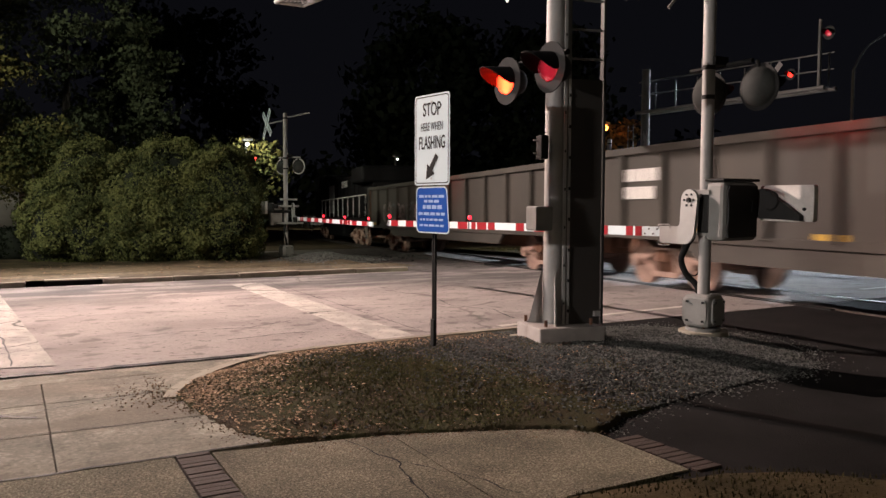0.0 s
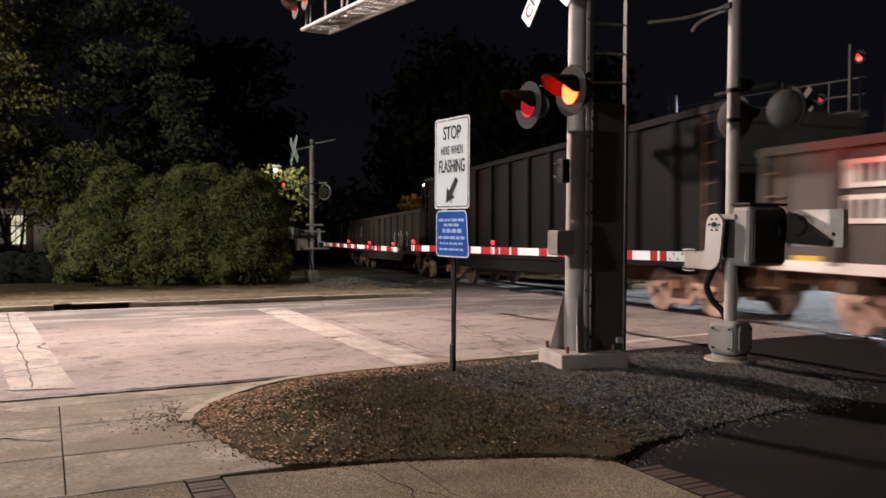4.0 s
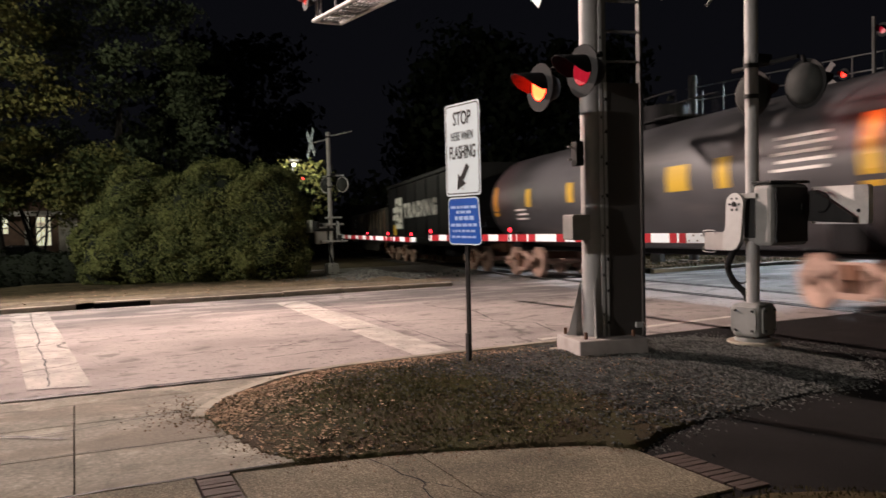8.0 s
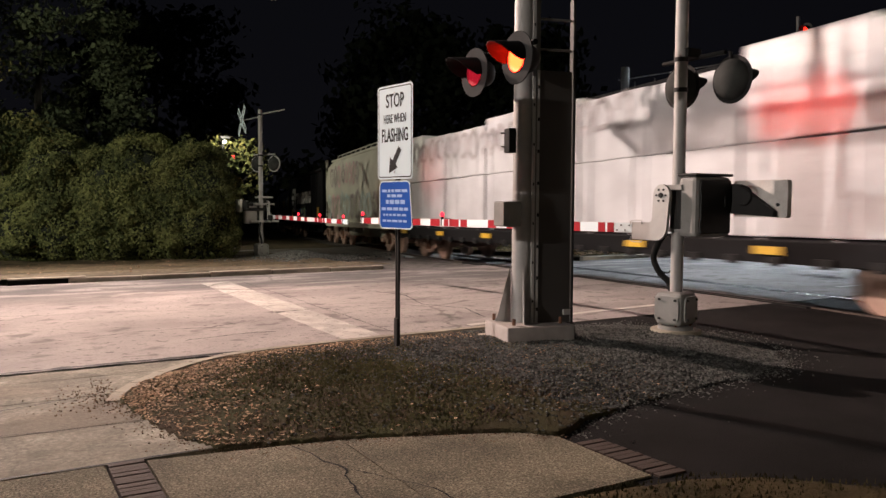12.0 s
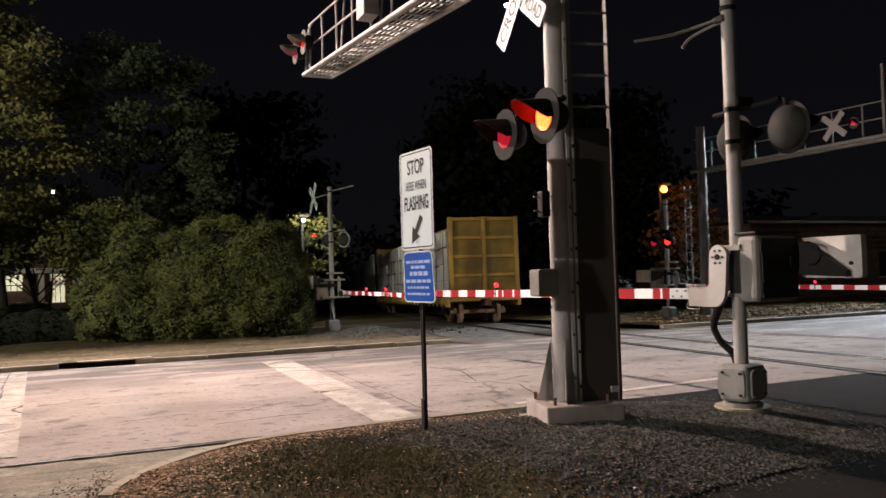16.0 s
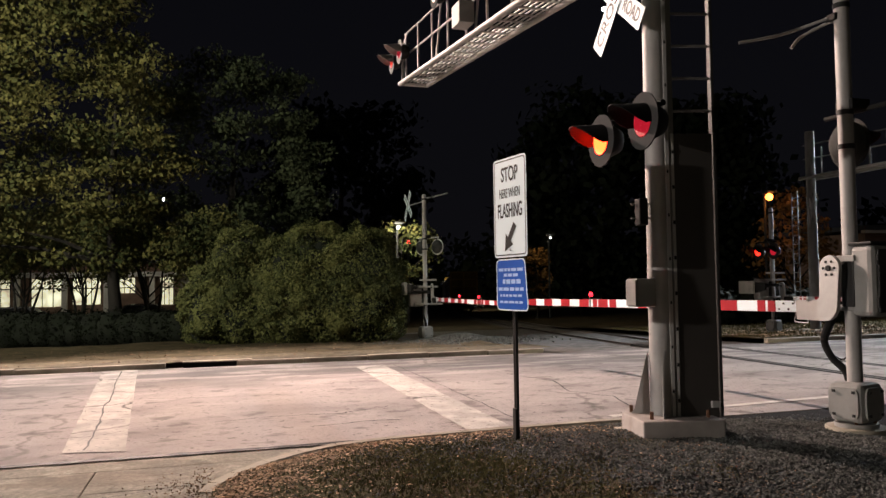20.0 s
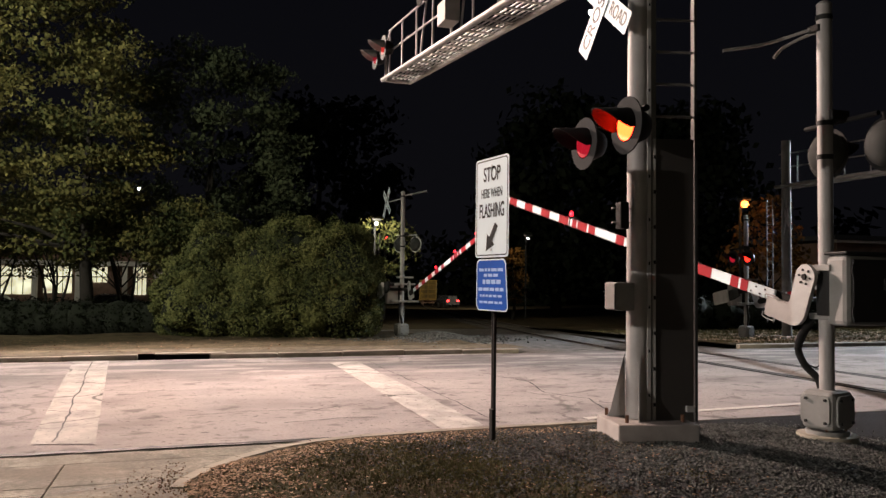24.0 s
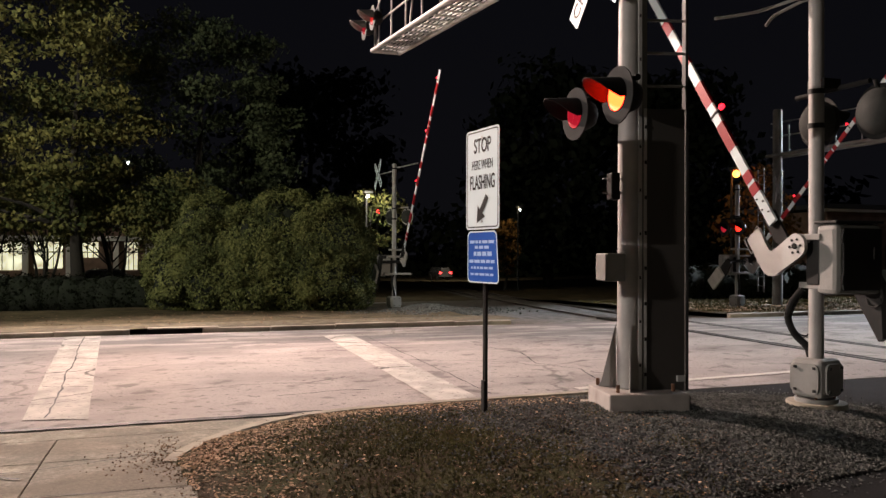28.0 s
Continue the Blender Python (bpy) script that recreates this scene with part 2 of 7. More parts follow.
DEAD_LEAF = mat("pale_dead_leaves", (0.40, 0.28, 0.185), 0.9, var=0.5, scale=6, fine=30, bump=0.1, isl=0.7, spec=0.1)
BLADES = mat("grass_blades", (0.105, 0.098, 0.045), 0.9, var=0.4, scale=2, fine=30, bump=0.0, isl=0.5, spec=0.05)
PAINT_LINE = mat("road_paint", (0.45, 0.425, 0.39), 0.85, var=0.25, scale=4, fine=30, bump=0.4, dirt=0.3, stretch=(1, 0.6, 1), spec=0.15)
layer(PAINT_LINE, "ShaderNodeTexNoise", 1.3, (1, 1, 1), 0.50, 0.72, 0.35, (0.24, 0.22, 0.21))
layer(PAINT_LINE, "ShaderNodeTexNoise", 16.0, (1, 1, 1), 0.60, 0.66, 0.8, (0.16, 0.15, 0.145))
layer(PAINT_LINE, "ShaderNodeTexVoronoi", 0.9, (1, 0.8, 1), 0.016, 0.006, 0.9, (0.08, 0.075, 0.07))
layer(PAINT_LINE, "ShaderNodeTexNoise", 2.2, (1, 1, 1), 0.42, 0.56, 0.75, (0.14, 0.13, 0.13), (16.0, 18.0))
layer(CONCRETE, "ShaderNodeTexNoise", 0.9, (0.5, 1.4, 1), 0.52, 0.60, 0.55, (0.15, 0.12, 0.09))
layer(CONCRETE, "ShaderNodeTexNoise", 9.0, (1, 1, 1), 0.56, 0.70, 0.45, (0.12, 0.10, 0.08))
GALV = mat("galvanised_steel", (0.36, 0.35, 0.34), 0.6, 0.25, var=0.12, scale=3, fine=30, bump=0.06, dirt=0.2, spec=0.3)
# darker copy of GALV: dim light on these parts put into the colour
GALV_DIM = mat("dim_galvanised", (0.15, 0.148, 0.14), 0.65, 0.2, var=0.2, scale=3, fine=30, bump=0.06, dirt=0.3)
ALU = mat("aluminium", (0.42, 0.42, 0.41), 0.55, 0.25, dirt=0.35, var=0.1, scale=3, fine=40, bump=0.04)
WEIGHT = mat("pale_cast_weight", (0.62, 0.61, 0.58), 0.7, 0.1, var=0.15, scale=5, fine=40, bump=0.1, dirt=0.4, spec=0.15)
ALU_DULL = mat("dull_aluminium_sheet", (0.06, 0.056, 0.052), 0.5, 0.4, var=0.12, scale=1.5, fine=40, bump=0.05)
PLATE = mat("grey_painted_plate", (0.05, 0.05, 0.05), 0.85, 0.0, var=0.12, scale=5, fine=40, bump=0.05, spec=0.02)
CASE = mat("grey_cast_case", (0.27, 0.27, 0.26), 0.65, 0.1, var=0.15, scale=4, fine=40, bump=0.1, dirt=0.3, spec=0.15)
CASE_DARK = mat("dark_case", (0.030, 0.030, 0.030), 0.5, 0.2, var=0.15, scale=4, fine=40, bump=0.05, spec=0.1)
BLACK = mat("black_paint", (0.02, 0.02, 0.02), 0.6, var=0.3, scale=4, fine=30, bump=0.03, spec=0.08)
HOOD = mat("weathered_hood_paint", (0.012, 0.011, 0.011), 0.75, var=0.2, scale=6, fine=30, bump=0.02, spec=0.1)
RUBBER = mat("black_hose", (0.02, 0.02, 0.02), 0.8, var=0.3, scale=10, fine=30, bump=0.05, spec=0.06)
SHEET_WHITE = mat("white_reflective_sheet", (0.66, 0.76, 0.80), 0.5, var=0.03, scale=3, fine=60, bump=0.02, spec=0.12)
SHEET_RED = mat("red_reflective_sheet", (0.30, 0.014, 0.022), 0.45, var=0.12, scale=3, fine=60, bump=0.02, spec=0.15)
SHEET_BLUE = mat("blue_reflective_sheet", (0.012, 0.085, 0.42), 0.45, var=0.1, scale=3, fine=60, bump=0.02, spec=0.1)
SIGN_BLACK = mat("sign_black", (0.012, 0.012, 0.012), 0.5, var=0.1, bump=0.0, spec=0.1)
PALE_BLUE = mat("sign_lettering_pale", (0.35, 0.5, 0.8), 0.5, var=0.05, bump=0.0, spec=0.1)
SIGN_BACK = mat("sign_back", (0.5, 0.5, 0.5), 0.4, 0.7, var=0.1, bump=0.02)
# far crossbucks greyed in colour because little light reaches this side
SIGN_UNLIT = mat("unlit_sign_back", (0.22, 0.20, 0.20), 0.6, 0.2, var=0.15, bump=0.02)
BACK_GREY = mat("dull_grey_housing", (0.04, 0.042, 0.04), 0.7, var=0.3, scale=4, fine=30, bump=0.05, spec=0.1)
# off face still glows weakly, standing in for light caught in the lens
LENS_OFF = mat("red_lens_off_glow", (0.20, 0.008, 0.010), 0.25, var=0.15, scale=20, bump=0.05, emit=(1, 0.02, 0.06, 0.34))
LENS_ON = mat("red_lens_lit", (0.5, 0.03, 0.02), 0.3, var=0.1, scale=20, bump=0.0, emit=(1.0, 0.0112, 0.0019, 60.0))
LENS_SIDE = mat("red_lens_seen_askew", (0.3, 0.015, 0.015), 0.3, var=0.1, scale=20, bump=0.0, emit=(1.0, 0.03, 0.02, 0.45))
LENS_FAR = mat("red_lens_far_side", (0.5, 0.03, 0.02), 0.3, var=0.1, scale=20, bump=0.0, emit=(1.0, 0.02, 0.01, 4.0))
LENS_BACK_ON = mat("red_lens_lit_track_side", (0.5, 0.03, 0.02), 0.3, var=0.1, scale=20, bump=0.0, emit=(1.0, 0.02, 0.01, 42.0))
ARM_LAMP = mat("gate_arm_lamp", (0.5, 0.02, 0.03), 0.3, var=0.1, scale=20, bump=0.0, emit=(1.0, 0.015, 0.03, 4.0))
LAMP_GLARE = mat("glaring_lamp", (0.9, 0.9, 0.85), 0.5, var=0.02, bump=0.0, emit=(1.0, 0.93, 0.78, 40.0))
RUST = mat("rusty_steel", (0.13, 0.062, 0.036), 0.9, var=0.4, scale=4, fine=30, bump=0.3)
RAIL = mat("rail_steel", (0.11, 0.09, 0.08), 0.5, 0.6, var=0.3, scale=6, fine=30, bump=0.1)
BALLAST = mat("ballast_bed", (0.13, 0.12, 0.11), 0.95, var=0.5, scale=4, fine=26, bump=1.0)
SLEEPER = mat("timber_sleeper", (0.05, 0.042, 0.035), 0.95, var=0.4, scale=5, fine=30, bump=0.5)


# ---- mesh helpers ----
def add_box(bm, c, s, rz=0.0, bevel=0.0, rx=0.0, ry=0.0):
    r = bmesh.ops.create_cube(bm, size=1.0, matrix=pose(*c, rx, ry, rz) @ Matrix.Diagonal((*s, 1)))
    if bevel:
        es = list({e for v in r["verts"] for e in v.link_edges})
        bmesh.ops.bevel(bm, geom=es, offset=bevel, segments=2, affect="EDGES", profile=0.5)


def add_cyl(bm, p, q, r, r2=None, seg=14, caps=True):
    p, q = Vector(p), Vector(q)
    d = q - p
    m = Matrix.Translation((p + q) / 2) @ d.to_track_quat("Z", "Y").to_matrix().to_4x4()
    bmesh.ops.create_cone(bm, cap_ends=caps, segments=seg, radius1=r, radius2=r if r2 is None else r2, depth=d.length, matrix=m)


def curved(pts, n=4):
    """A smooth curve through the points."""
    out = []
    for i in range(len(pts) - 1):
        p0, p1, p2, p3 = pts[max(i - 1, 0)], pts[i], pts[i + 1], pts[min(i + 2, len(pts) - 1)]
        for k in range(n):
            t = k / n
            out.append(0.5 * (2 * p1 + (p2 - p0) * t + (2 * p0 - 5 * p1 + 4 * p2 - p3) * t * t + (3 * p1 - p0 - 3 * p2 + p3) * t ** 3))
    return out + [pts[-1]]


def add_tube(bm, pts, r, seg=8):
    pts = [Vector(p) for p in pts]
    if not isinstance(r, (list, tuple)) and len(pts) > 2:
        pts = curved(pts)
    rings = []
    for i, p in enumerate(pts):
        d = (pts[min(i + 1, len(pts) - 1)] - pts[max(i - 1, 0)]).normalized()
        q = d.to_track_quat("Z", "Y")
        rr = r[i] if isinstance(r, (list, tuple)) else r
        rings.append([bm.verts.new(p + q @ Vector((math.cos(a) * rr, math.sin(a) * rr, 0))) for a in [2 * math.pi * k / seg for k in range(seg)]])
    for a, b in zip(rings, rings[1:]):
        for k in range(seg):
            bm.faces.new((a[k], a[(k + 1) % seg], b[(k + 1) % seg], b[k]))
    bm.faces.new(rings[0][::-1])
    bm.faces.new(rings[-1])


def add_prism(bm, outline, axis_from, axis_to):
    """A prism: outline points (a, b) are mapped by axis_from and axis_to, two functions to 3D."""
    lo = [bm.verts.new(axis_from(*p)) for p in outline]
    hi = [bm.verts.new(axis_to(*p)) for p in outline]
    n = len(outline)
    for i in range(n):
        bm.faces.new((lo[i], lo[(i + 1) % n], hi[(i + 1) % n], hi[i]))
    bm.faces.new(lo[::-1])
    bm.faces.new(hi)


def rounded(w, h, r, n=4):
    out = []
    for cx, cy, a0 in ((w / 2 - r, h / 2 - r, 0), (-w / 2 + r, h / 2 - r, 90), (-w / 2 + r, -h / 2 + r, 180), (w / 2 - r, -h / 2 + r, 270)):
        for k in range(n + 1):
            a = radians(a0 + 90 * k / n)
            out.append((cx + r * math.cos(a), cy + r * math.sin(a)))
    return out


def part(name, bm, material, parent=None, label="", smooth=False, loc=None):
    me = bpy.data.meshes.new(name)
    bmesh.ops.recalc_face_normals(bm, faces=bm.faces[:])
    if smooth:
        for f in bm.faces:
            f.smooth = True
    bm.to_mesh(me)
    bm.free()
    for m in material if isinstance(material, (list, tuple)) else (material,):
        me.materials.append(m)
    ob = new(name, me)
    if loc is not None:
        ob.location = loc
    ob.parent = parent
    if label:
        ob["label"] = label
    return ob


def smooth_by_angle(ob, deg=40):
    me = ob.data
    for p in me.polygons:
        p.use_smooth = True
    bm = bmesh.new()
    bm.from_mesh(me)
    for e in bm.edges:
        if len(e.link_faces) == 2 and e.calc_face_angle(0) > radians(deg):
            e.smooth = False
    bm.to_mesh(me)
    bm.free()
    return ob


def empty(name, m=None, label="", category="", group="", kind=""):
    ob = new(name)
    ob.empty_display_size = 0.1
    if m is not None:
        ob.matrix_basis = m
    return tagged(ob, label, category, group, kind)


def box_part(name, c, s, material, parent=None, rz=0.0, bevel=0.0, label="", rx=0.0, ry=0.0):
    bm = bmesh.new()
    add_box(bm, c, s, rz, bevel, rx, ry)
    return part(name, bm, material, parent, label)


def cyl_part(name, p, q, r, material, parent=None, r2=None, seg=16, label=""):
    bm = bmesh.new()
    add_cyl(bm, p, q, r, r2, seg)
    return smooth_by_angle(part(name, bm, material, parent, label))


def tube_part(name, pts, r, material, parent=None, seg=8, label=""):
    bm = bmesh.new()
    add_tube(bm, pts, r, seg)
    return smooth_by_angle(part(name, bm, material, parent, label))


def text_part(name, words, size, m, material, parent, width=None, bold=0.0, depth=0.002, gaps=1.0):
    cu = bpy.data.curves.new(name, "FONT")
    cu.body, cu.size, cu.align_x, cu.align_y, cu.extrude, cu.offset = words, size, "CENTER", "CENTER", depth, bold
    cu.space_character = gaps
    tmp = bpy.data.objects.new(name, cu)
    scene.collection.objects.link(tmp)
    dg = bpy.context.evaluated_depsgraph_get()
    me = bpy.data.meshes.new_from_object(tmp.evaluated_get(dg))
    bpy.data.objects.remove(tmp)
    bpy.data.curves.remove(cu)
    me.name = name
    me.materials.clear()
    me.materials.append(material)
    if width:
        xs = [v.co.x for v in me.vertices]
        k = width / (max(xs) - min(xs))
        for v in me.vertices:
            v.co.x *= k
    ob = new(name, me)
    ob.parent = parent
    ob.matrix_basis = m
    return ob


def mesh_part(name, verts, faces, material, parent=None, label="", smooth=False):
    me = bpy.data.meshes.new(name)
    me.from_pydata(verts, [], faces)
    me.materials.append(material)
    if smooth:
        for p in me.polygons:
            p.use_smooth = True
    me.update()
    ob = new(name, me)
    ob.parent = parent
    if label:
        ob["label"] = label
    return ob


# ---- the lie of the land ----
def slope(y):
    return -0.02 * min(max(0.0, y - 7.0), 240.0)


def sheet(name, x0, x1, y0, y1, nx, ny, up, material, thick=0.0, jitter=0.0):
    vs, fs = [], []
    for j in range(ny + 1):
        for i in range(nx + 1):
            x, y = x0 + (x1 - x0) * i / nx, y0 + (y1 - y0) * j / ny
            vs.append((x, y, slope(y) + up + jitter * noise.noise((x * 0.7, y * 0.7, 3.1))))
    for j in range(ny):
        for i in range(nx):
            a = j * (nx + 1) + i
            fs.append((a, a + 1, a + nx + 2, a + nx + 1))
    ob = mesh_part(name, vs, fs, material, None, "", True)
    return tagged(ob, kind="structure")


# ground out to the horizon
gx = [-3000, -800, -200, -80, -40, -20, 0, 20, 40, 60, 100, 250, 800, 3000]
gy = [-3000, -600, -150, -40, 0, 7, 20, 40, 80, 140, 247, 600, 3000]
gv = [(x, y, slope(y) - 0.09) for y in gy for x in gx]
gf = [(j * len(gx) + i, j * len(gx) + i + 1, (j + 1) * len(gx) + i + 1, (j + 1) * len(gx) + i) for j in range(len(gy) - 1) for i in range(len(gx) - 1)]
tagged(mesh_part("ground", gv, gf, SOIL), "bare dark soil with leaf litter", "ground", kind="structure")
tagged(sheet("road", -70, 90, 8.2, 18.75, 160, 11, -0.005, ASPHALT), "worn pale asphalt road with cracks and patches", "road")
tagged(sheet("pavement_far", -70, 9.6, 18.93, 20.6, 80, 3, 0.115, PAVING_FAR), "concrete pavement littered with leaves", "pavement")
tagged(sheet("verge_far", -70, 9.0, 20.6, 29.0, 80, 8, 0.09, SOIL, jitter=0.08), "bare verge with leaf litter under the hedge", "verge")
tagged(sheet("crossing_shoulder", 9.0, 16.2, 18.76, 34.0, 24, 40, -0.055, BALLAST, jitter=0.015), "trodden stone shoulder beside the track", "ground")
tagged(sheet("grass_beyond_track", 16.0, 90, 18.95, 34.0, 70, 12, 0.10, TURF, jitter=0.10), "patchy dry grass bank beyond the track", "grass")

# painted lines
def strip(name, quad, material, up, label, n=24):
    (ax, ay), (bx, by), (cx, cy), (dx, dy) = quad
    vs, fs = [], []
    for i in range(n + 1):
        t = i / n
        for (px, py), (qx, qy) in (((ax, ay), (dx, dy)), ((bx, by), (cx, cy))):
            x, y = px + (qx - px) * t, py + (qy - py) * t
            w = 0.012 * noise.noise((x * 9, y * 9, 1.7))
            vs.append((x + w, y + w * 0.3, slope(y) + up))
    for i in range(n):
        fs.append((2 * i, 2 * i + 1, 2 * i + 3, 2 * i + 2))
    return tagged(mesh_part(name, vs, fs, material), label, "road marking", kind="structure")


strip("stop_line", ((3.77, 8.38), (4.29, 8.50), (4.76, 17.2), (4.13, 16.95)), PAINT_LINE, 0.004, "thick worn white stop line across the road")
strip("crosswalk_line", ((-0.22, 8.72), (0.36, 8.58), (-0.32, 18.7), (-1.02, 18.7)), PAINT_LINE, 0.004, "thick cracked white line across the road")
strip("edge_line", ((5.6, 8.58), (5.6, 8.72), (9.9, 9.12), (9.9, 8.98)), EDGE_PAINT, 0.004, "thin white edge line beside the gravel")
strip("edge_line_beyond", ((14.2, 9.2), (14.2, 9.32), (40, 9.4), (40, 9.28)), EDGE_PAINT, 0.004, "thin white edge line beyond the track")

# far kerb in lengths, with a storm drain mouth
far_kerb = empty("kerb_far", kind="structure")
tagged(far_kerb, "low concrete kerb in lengths along the road", "kerb")
kb = None
for i in range(40):
    x = -50 + i * 1.5
    if abs(x - 1.35) < 0.8 or x > 9.0:
        continue
    bm = bmesh.new()
    add_box(bm, (x, 18.84 + 0.012 * math.sin(i * 2.7), slope(18.84) + 0.025 + 0.012 * math.sin(i * 1.9)), (1.485, 0.18, 0.17), 0.35 * math.sin(i * 3.3), 0.02, 0, 0.4 * math.sin(i * 1.3))
    part("kerb_stone", bm, KERB, far_kerb)
box_part("drain_lintel", (1.35, 18.9, slope(18.9) + 0.115), (1.5, 0.2, 0.03), KERB, far_kerb, bevel=0.008)
box_part("drain_back", (1.35, 18.99, slope(18.9) + 0.02), (1.5, 0.02, 0.16), BLACK, far_kerb)
box_part("drain_mouth", (8.6, 18.99, slope(18.9) + 0.03), (1.1, 0.02, 0.12), BLACK, far_kerb)
tagged(box_part("kerb_beyond_track", (55, 18.85, slope(18.85) + 0.03), (78, 0.18, 0.16), KERB, bevel=0.02), "concrete kerb beyond the track", "kerb", kind="structure")

# ---- near side: apron, sidewalk, verge ----
apron = empty("apron", kind="structure")
tagged(apron, "concrete apron of jointed slabs beside the road", "pavement")


def slab(name, x0, x1, y0, y1, z, material, parent, th=0.1, gap=0.004, z1=None):
    bm = bmesh.new()
    x0, x1, y0, y1 = x0 + gap, x1 - gap, y0 + gap, y1 - gap
    z1 = z if z1 is None else z1
    lo = [(x0, y0, z - th), (x1, y0, z - th), (x1, y1, z1 - th), (x0, y1, z1 - th)]
    hi = [(x0, y0, z), (x1, y0, z), (x1, y1, z1), (x0, y1, z1)]
    v = [bm.verts.new(p) for p in lo + hi]
    for f in ((3, 2, 1, 0), (4, 5, 6, 7), (0, 1, 5, 4), (1, 2, 6, 5), (2, 3, 7, 6), (3, 0, 4, 7)):
        bm.faces.new([v[k] for k in f])
    es = [e for e in bm.edges if e.verts[0] in v[4:] and e.verts[1] in v[4:]]
    bmesh.ops.bevel(bm, geom=es, offset=0.005, segments=1, affect="EDGES")
    return part(name, bm, material, parent)


for x0, x1 in ((-7.6, -5.7), (-5.7, -3.8), (-3.8, -1.85), (-1.85, 0.2), (0.2, 2.3)):
    slab("slab", x0, x1, 5.06, 5.95, 0.0, CONCRETE, apron)
    slab("slab", x0, x1, 5.95, 6.9, 0.0, CONCRETE, apron, z1=-0.01)
    slab("slab", x0, x1, 6.9, 7.75, -0.01, CONCRETE, apron, z1=-0.03)
slab("gutter", -7.6, 5.6, 7.75, 8.2, -0.03, CONCRETE, apron, gap=0.0)
bm = bmesh.new()
jp = []
for k in range(300):
    x = -7.6 + 0.045 * k
    jp.append((x, 8.19 + 0.02 * noise.noise((x * 4.1, 0, 0)), max(0.010, 0.040 + 0.038 * noise.noise((x * 6.3, 4, 0)) + 0.02 * noise.noise((x * 1.1, 9, 0)))))
for (x, y, w), (x2, y2, w2) in zip(jp, jp[1:]):
    bm.faces.new([bm.verts.new(p) for p in ((x, y - w, -0.014), (x2, y2 - w2, -0.014), (x2, y2 + w2, -0.014), (x, y + w, -0.014))])
part("gutter_joint", bm, BLACK, apron, "dark broken joint between gutter and asphalt")

sidewalk = empty("sidewalk", kind="structure")
tagged(sidewalk, "exposed-aggregate sidewalk with bands of brick", "sidewalk")
for x0, x1 in ((-7.75, -4.95), (-4.85, -2.05), (-1.95, 0.86)):
    slab("panel", x0, x1, 3.35, 5.05, 0.0, AGGREGATE, sidewalk)
for x0, x1, ya, yb in ((1.08, 2.25, 5.02, 4.84), (2.25, 3.54, 4.84, 4.34)):
    bm = bmesh.new()
    o = [(x0 + 0.005, 3.35), (x1 - 0.005, 3.35), (x1 - 0.005, yb), (x0 + 0.005, ya)]
    add_prism(bm, o, lambda a, b: (a, b, -0.1), lambda a, b: (a, b, 0.0))
    part("panel", bm, AGGREGATE, sidewalk)

# curved kerb round the verge
arc = [(1.12, 6.60), (1.2, 6.82), (1.36, 7.05), (1.62, 7.36), (1.95, 7.66), (2.3, 7.86), (2.8, 7.98), (3.6, 8.05), (4.6, 8.09), (5.8, 8.12)]
bm = bmesh.new()
for seg_i, ((ax, ay), (bx, by)) in enumerate(zip(arc, arc[1:])):
    d = Vector((bx - ax, by - ay, 0)).normalized()
    nn = Vector((-d.y, d.x, 0)) * 0.085
    a, b = Vector((ax, ay, 0)), Vector((bx, by, 0)) - d * 0.004
    h = 0.032
    lo = [bm.verts.new(p + Vector((0, 0, -0.1))) for p in (a - nn * 0.3, b - nn * 0.3, b + nn * 1.05, a + nn * 1.05)]
    hi = [bm.verts.new(p + Vector((0, 0, h))) for p in (a - nn * 0.3, b - nn * 0.3, b + nn * 0.95, a + nn * 0.95)]
    for v, k in zip(hi, (seg_i, seg_i + 1, seg_i + 1, seg_i)):
        v.co.z = min(h, 0.004 + 0.011 * k)
    for k in range(4):
        bm.faces.new((lo[k], lo[(k + 1) % 4], hi[(k + 1) % 4], hi[k]))
    bm.faces.new(hi)
tagged(part("kerb_near", bm, KERB), "curved concrete kerb edging the gravel verge", "kerb", kind="structure")

VERGE = [(1.14, 6.62), (1.2, 6.0), (1.34, 5.35), (1.5, 5.04), (1.95, 4.9), (2.4, 4.78), (2.81, 4.65), (3.05, 4.57), (3.39, 4.37), (3.54, 4.2), (3.74, 4.27), (3.94, 4.41), (4.55, 4.56), (5.12, 4.68), (5.94, 4.78),
         (6.54, 4.83), (7.1, 5.06), (7.5, 5.46), (7.84, 6.06), (7.9, 6.7), (7.7, 7.3), (7.2, 7.75), (6.4, 8.05), (5.8, 8.10), (4.6, 8.06), (3.6, 8.01), (2.8, 7.94), (2.3, 7.82), (1.95, 7.62), (1.62, 7.32), (1.36, 7.02)]


def inside(x, y, poly):
    c = False
    for (ax, ay), (bx, by) in zip(poly, poly[1:] + poly[:1]):
        if (ay > y) != (by > y) and x < (bx - ax) * (y - ay) / (by - ay) + ax:
            c = not c
    return c


def edge_dist(x, y, poly):
    best = 9.0
    for (ax, ay), (bx, by) in zip(poly, poly[1:] + poly[:1]):
        ux, uy = bx - ax, by - ay
        t = max(0, min(1, ((x - ax) * ux + (y - ay) * uy) / (ux * ux + uy * uy)))
        best = min(best, math.hypot(x - ax - t * ux, y - ay - t * uy))
    return best


def verge_z(x, y):
    return 0.014 + 0.085 * min(1.0, edge_dist(x, y, VERGE) / 0.9) ** 1.1 - 0.012 * max(0, x - 4) + 0.014 * noise.noise((x * 2.3, y * 2.3, 0.4))


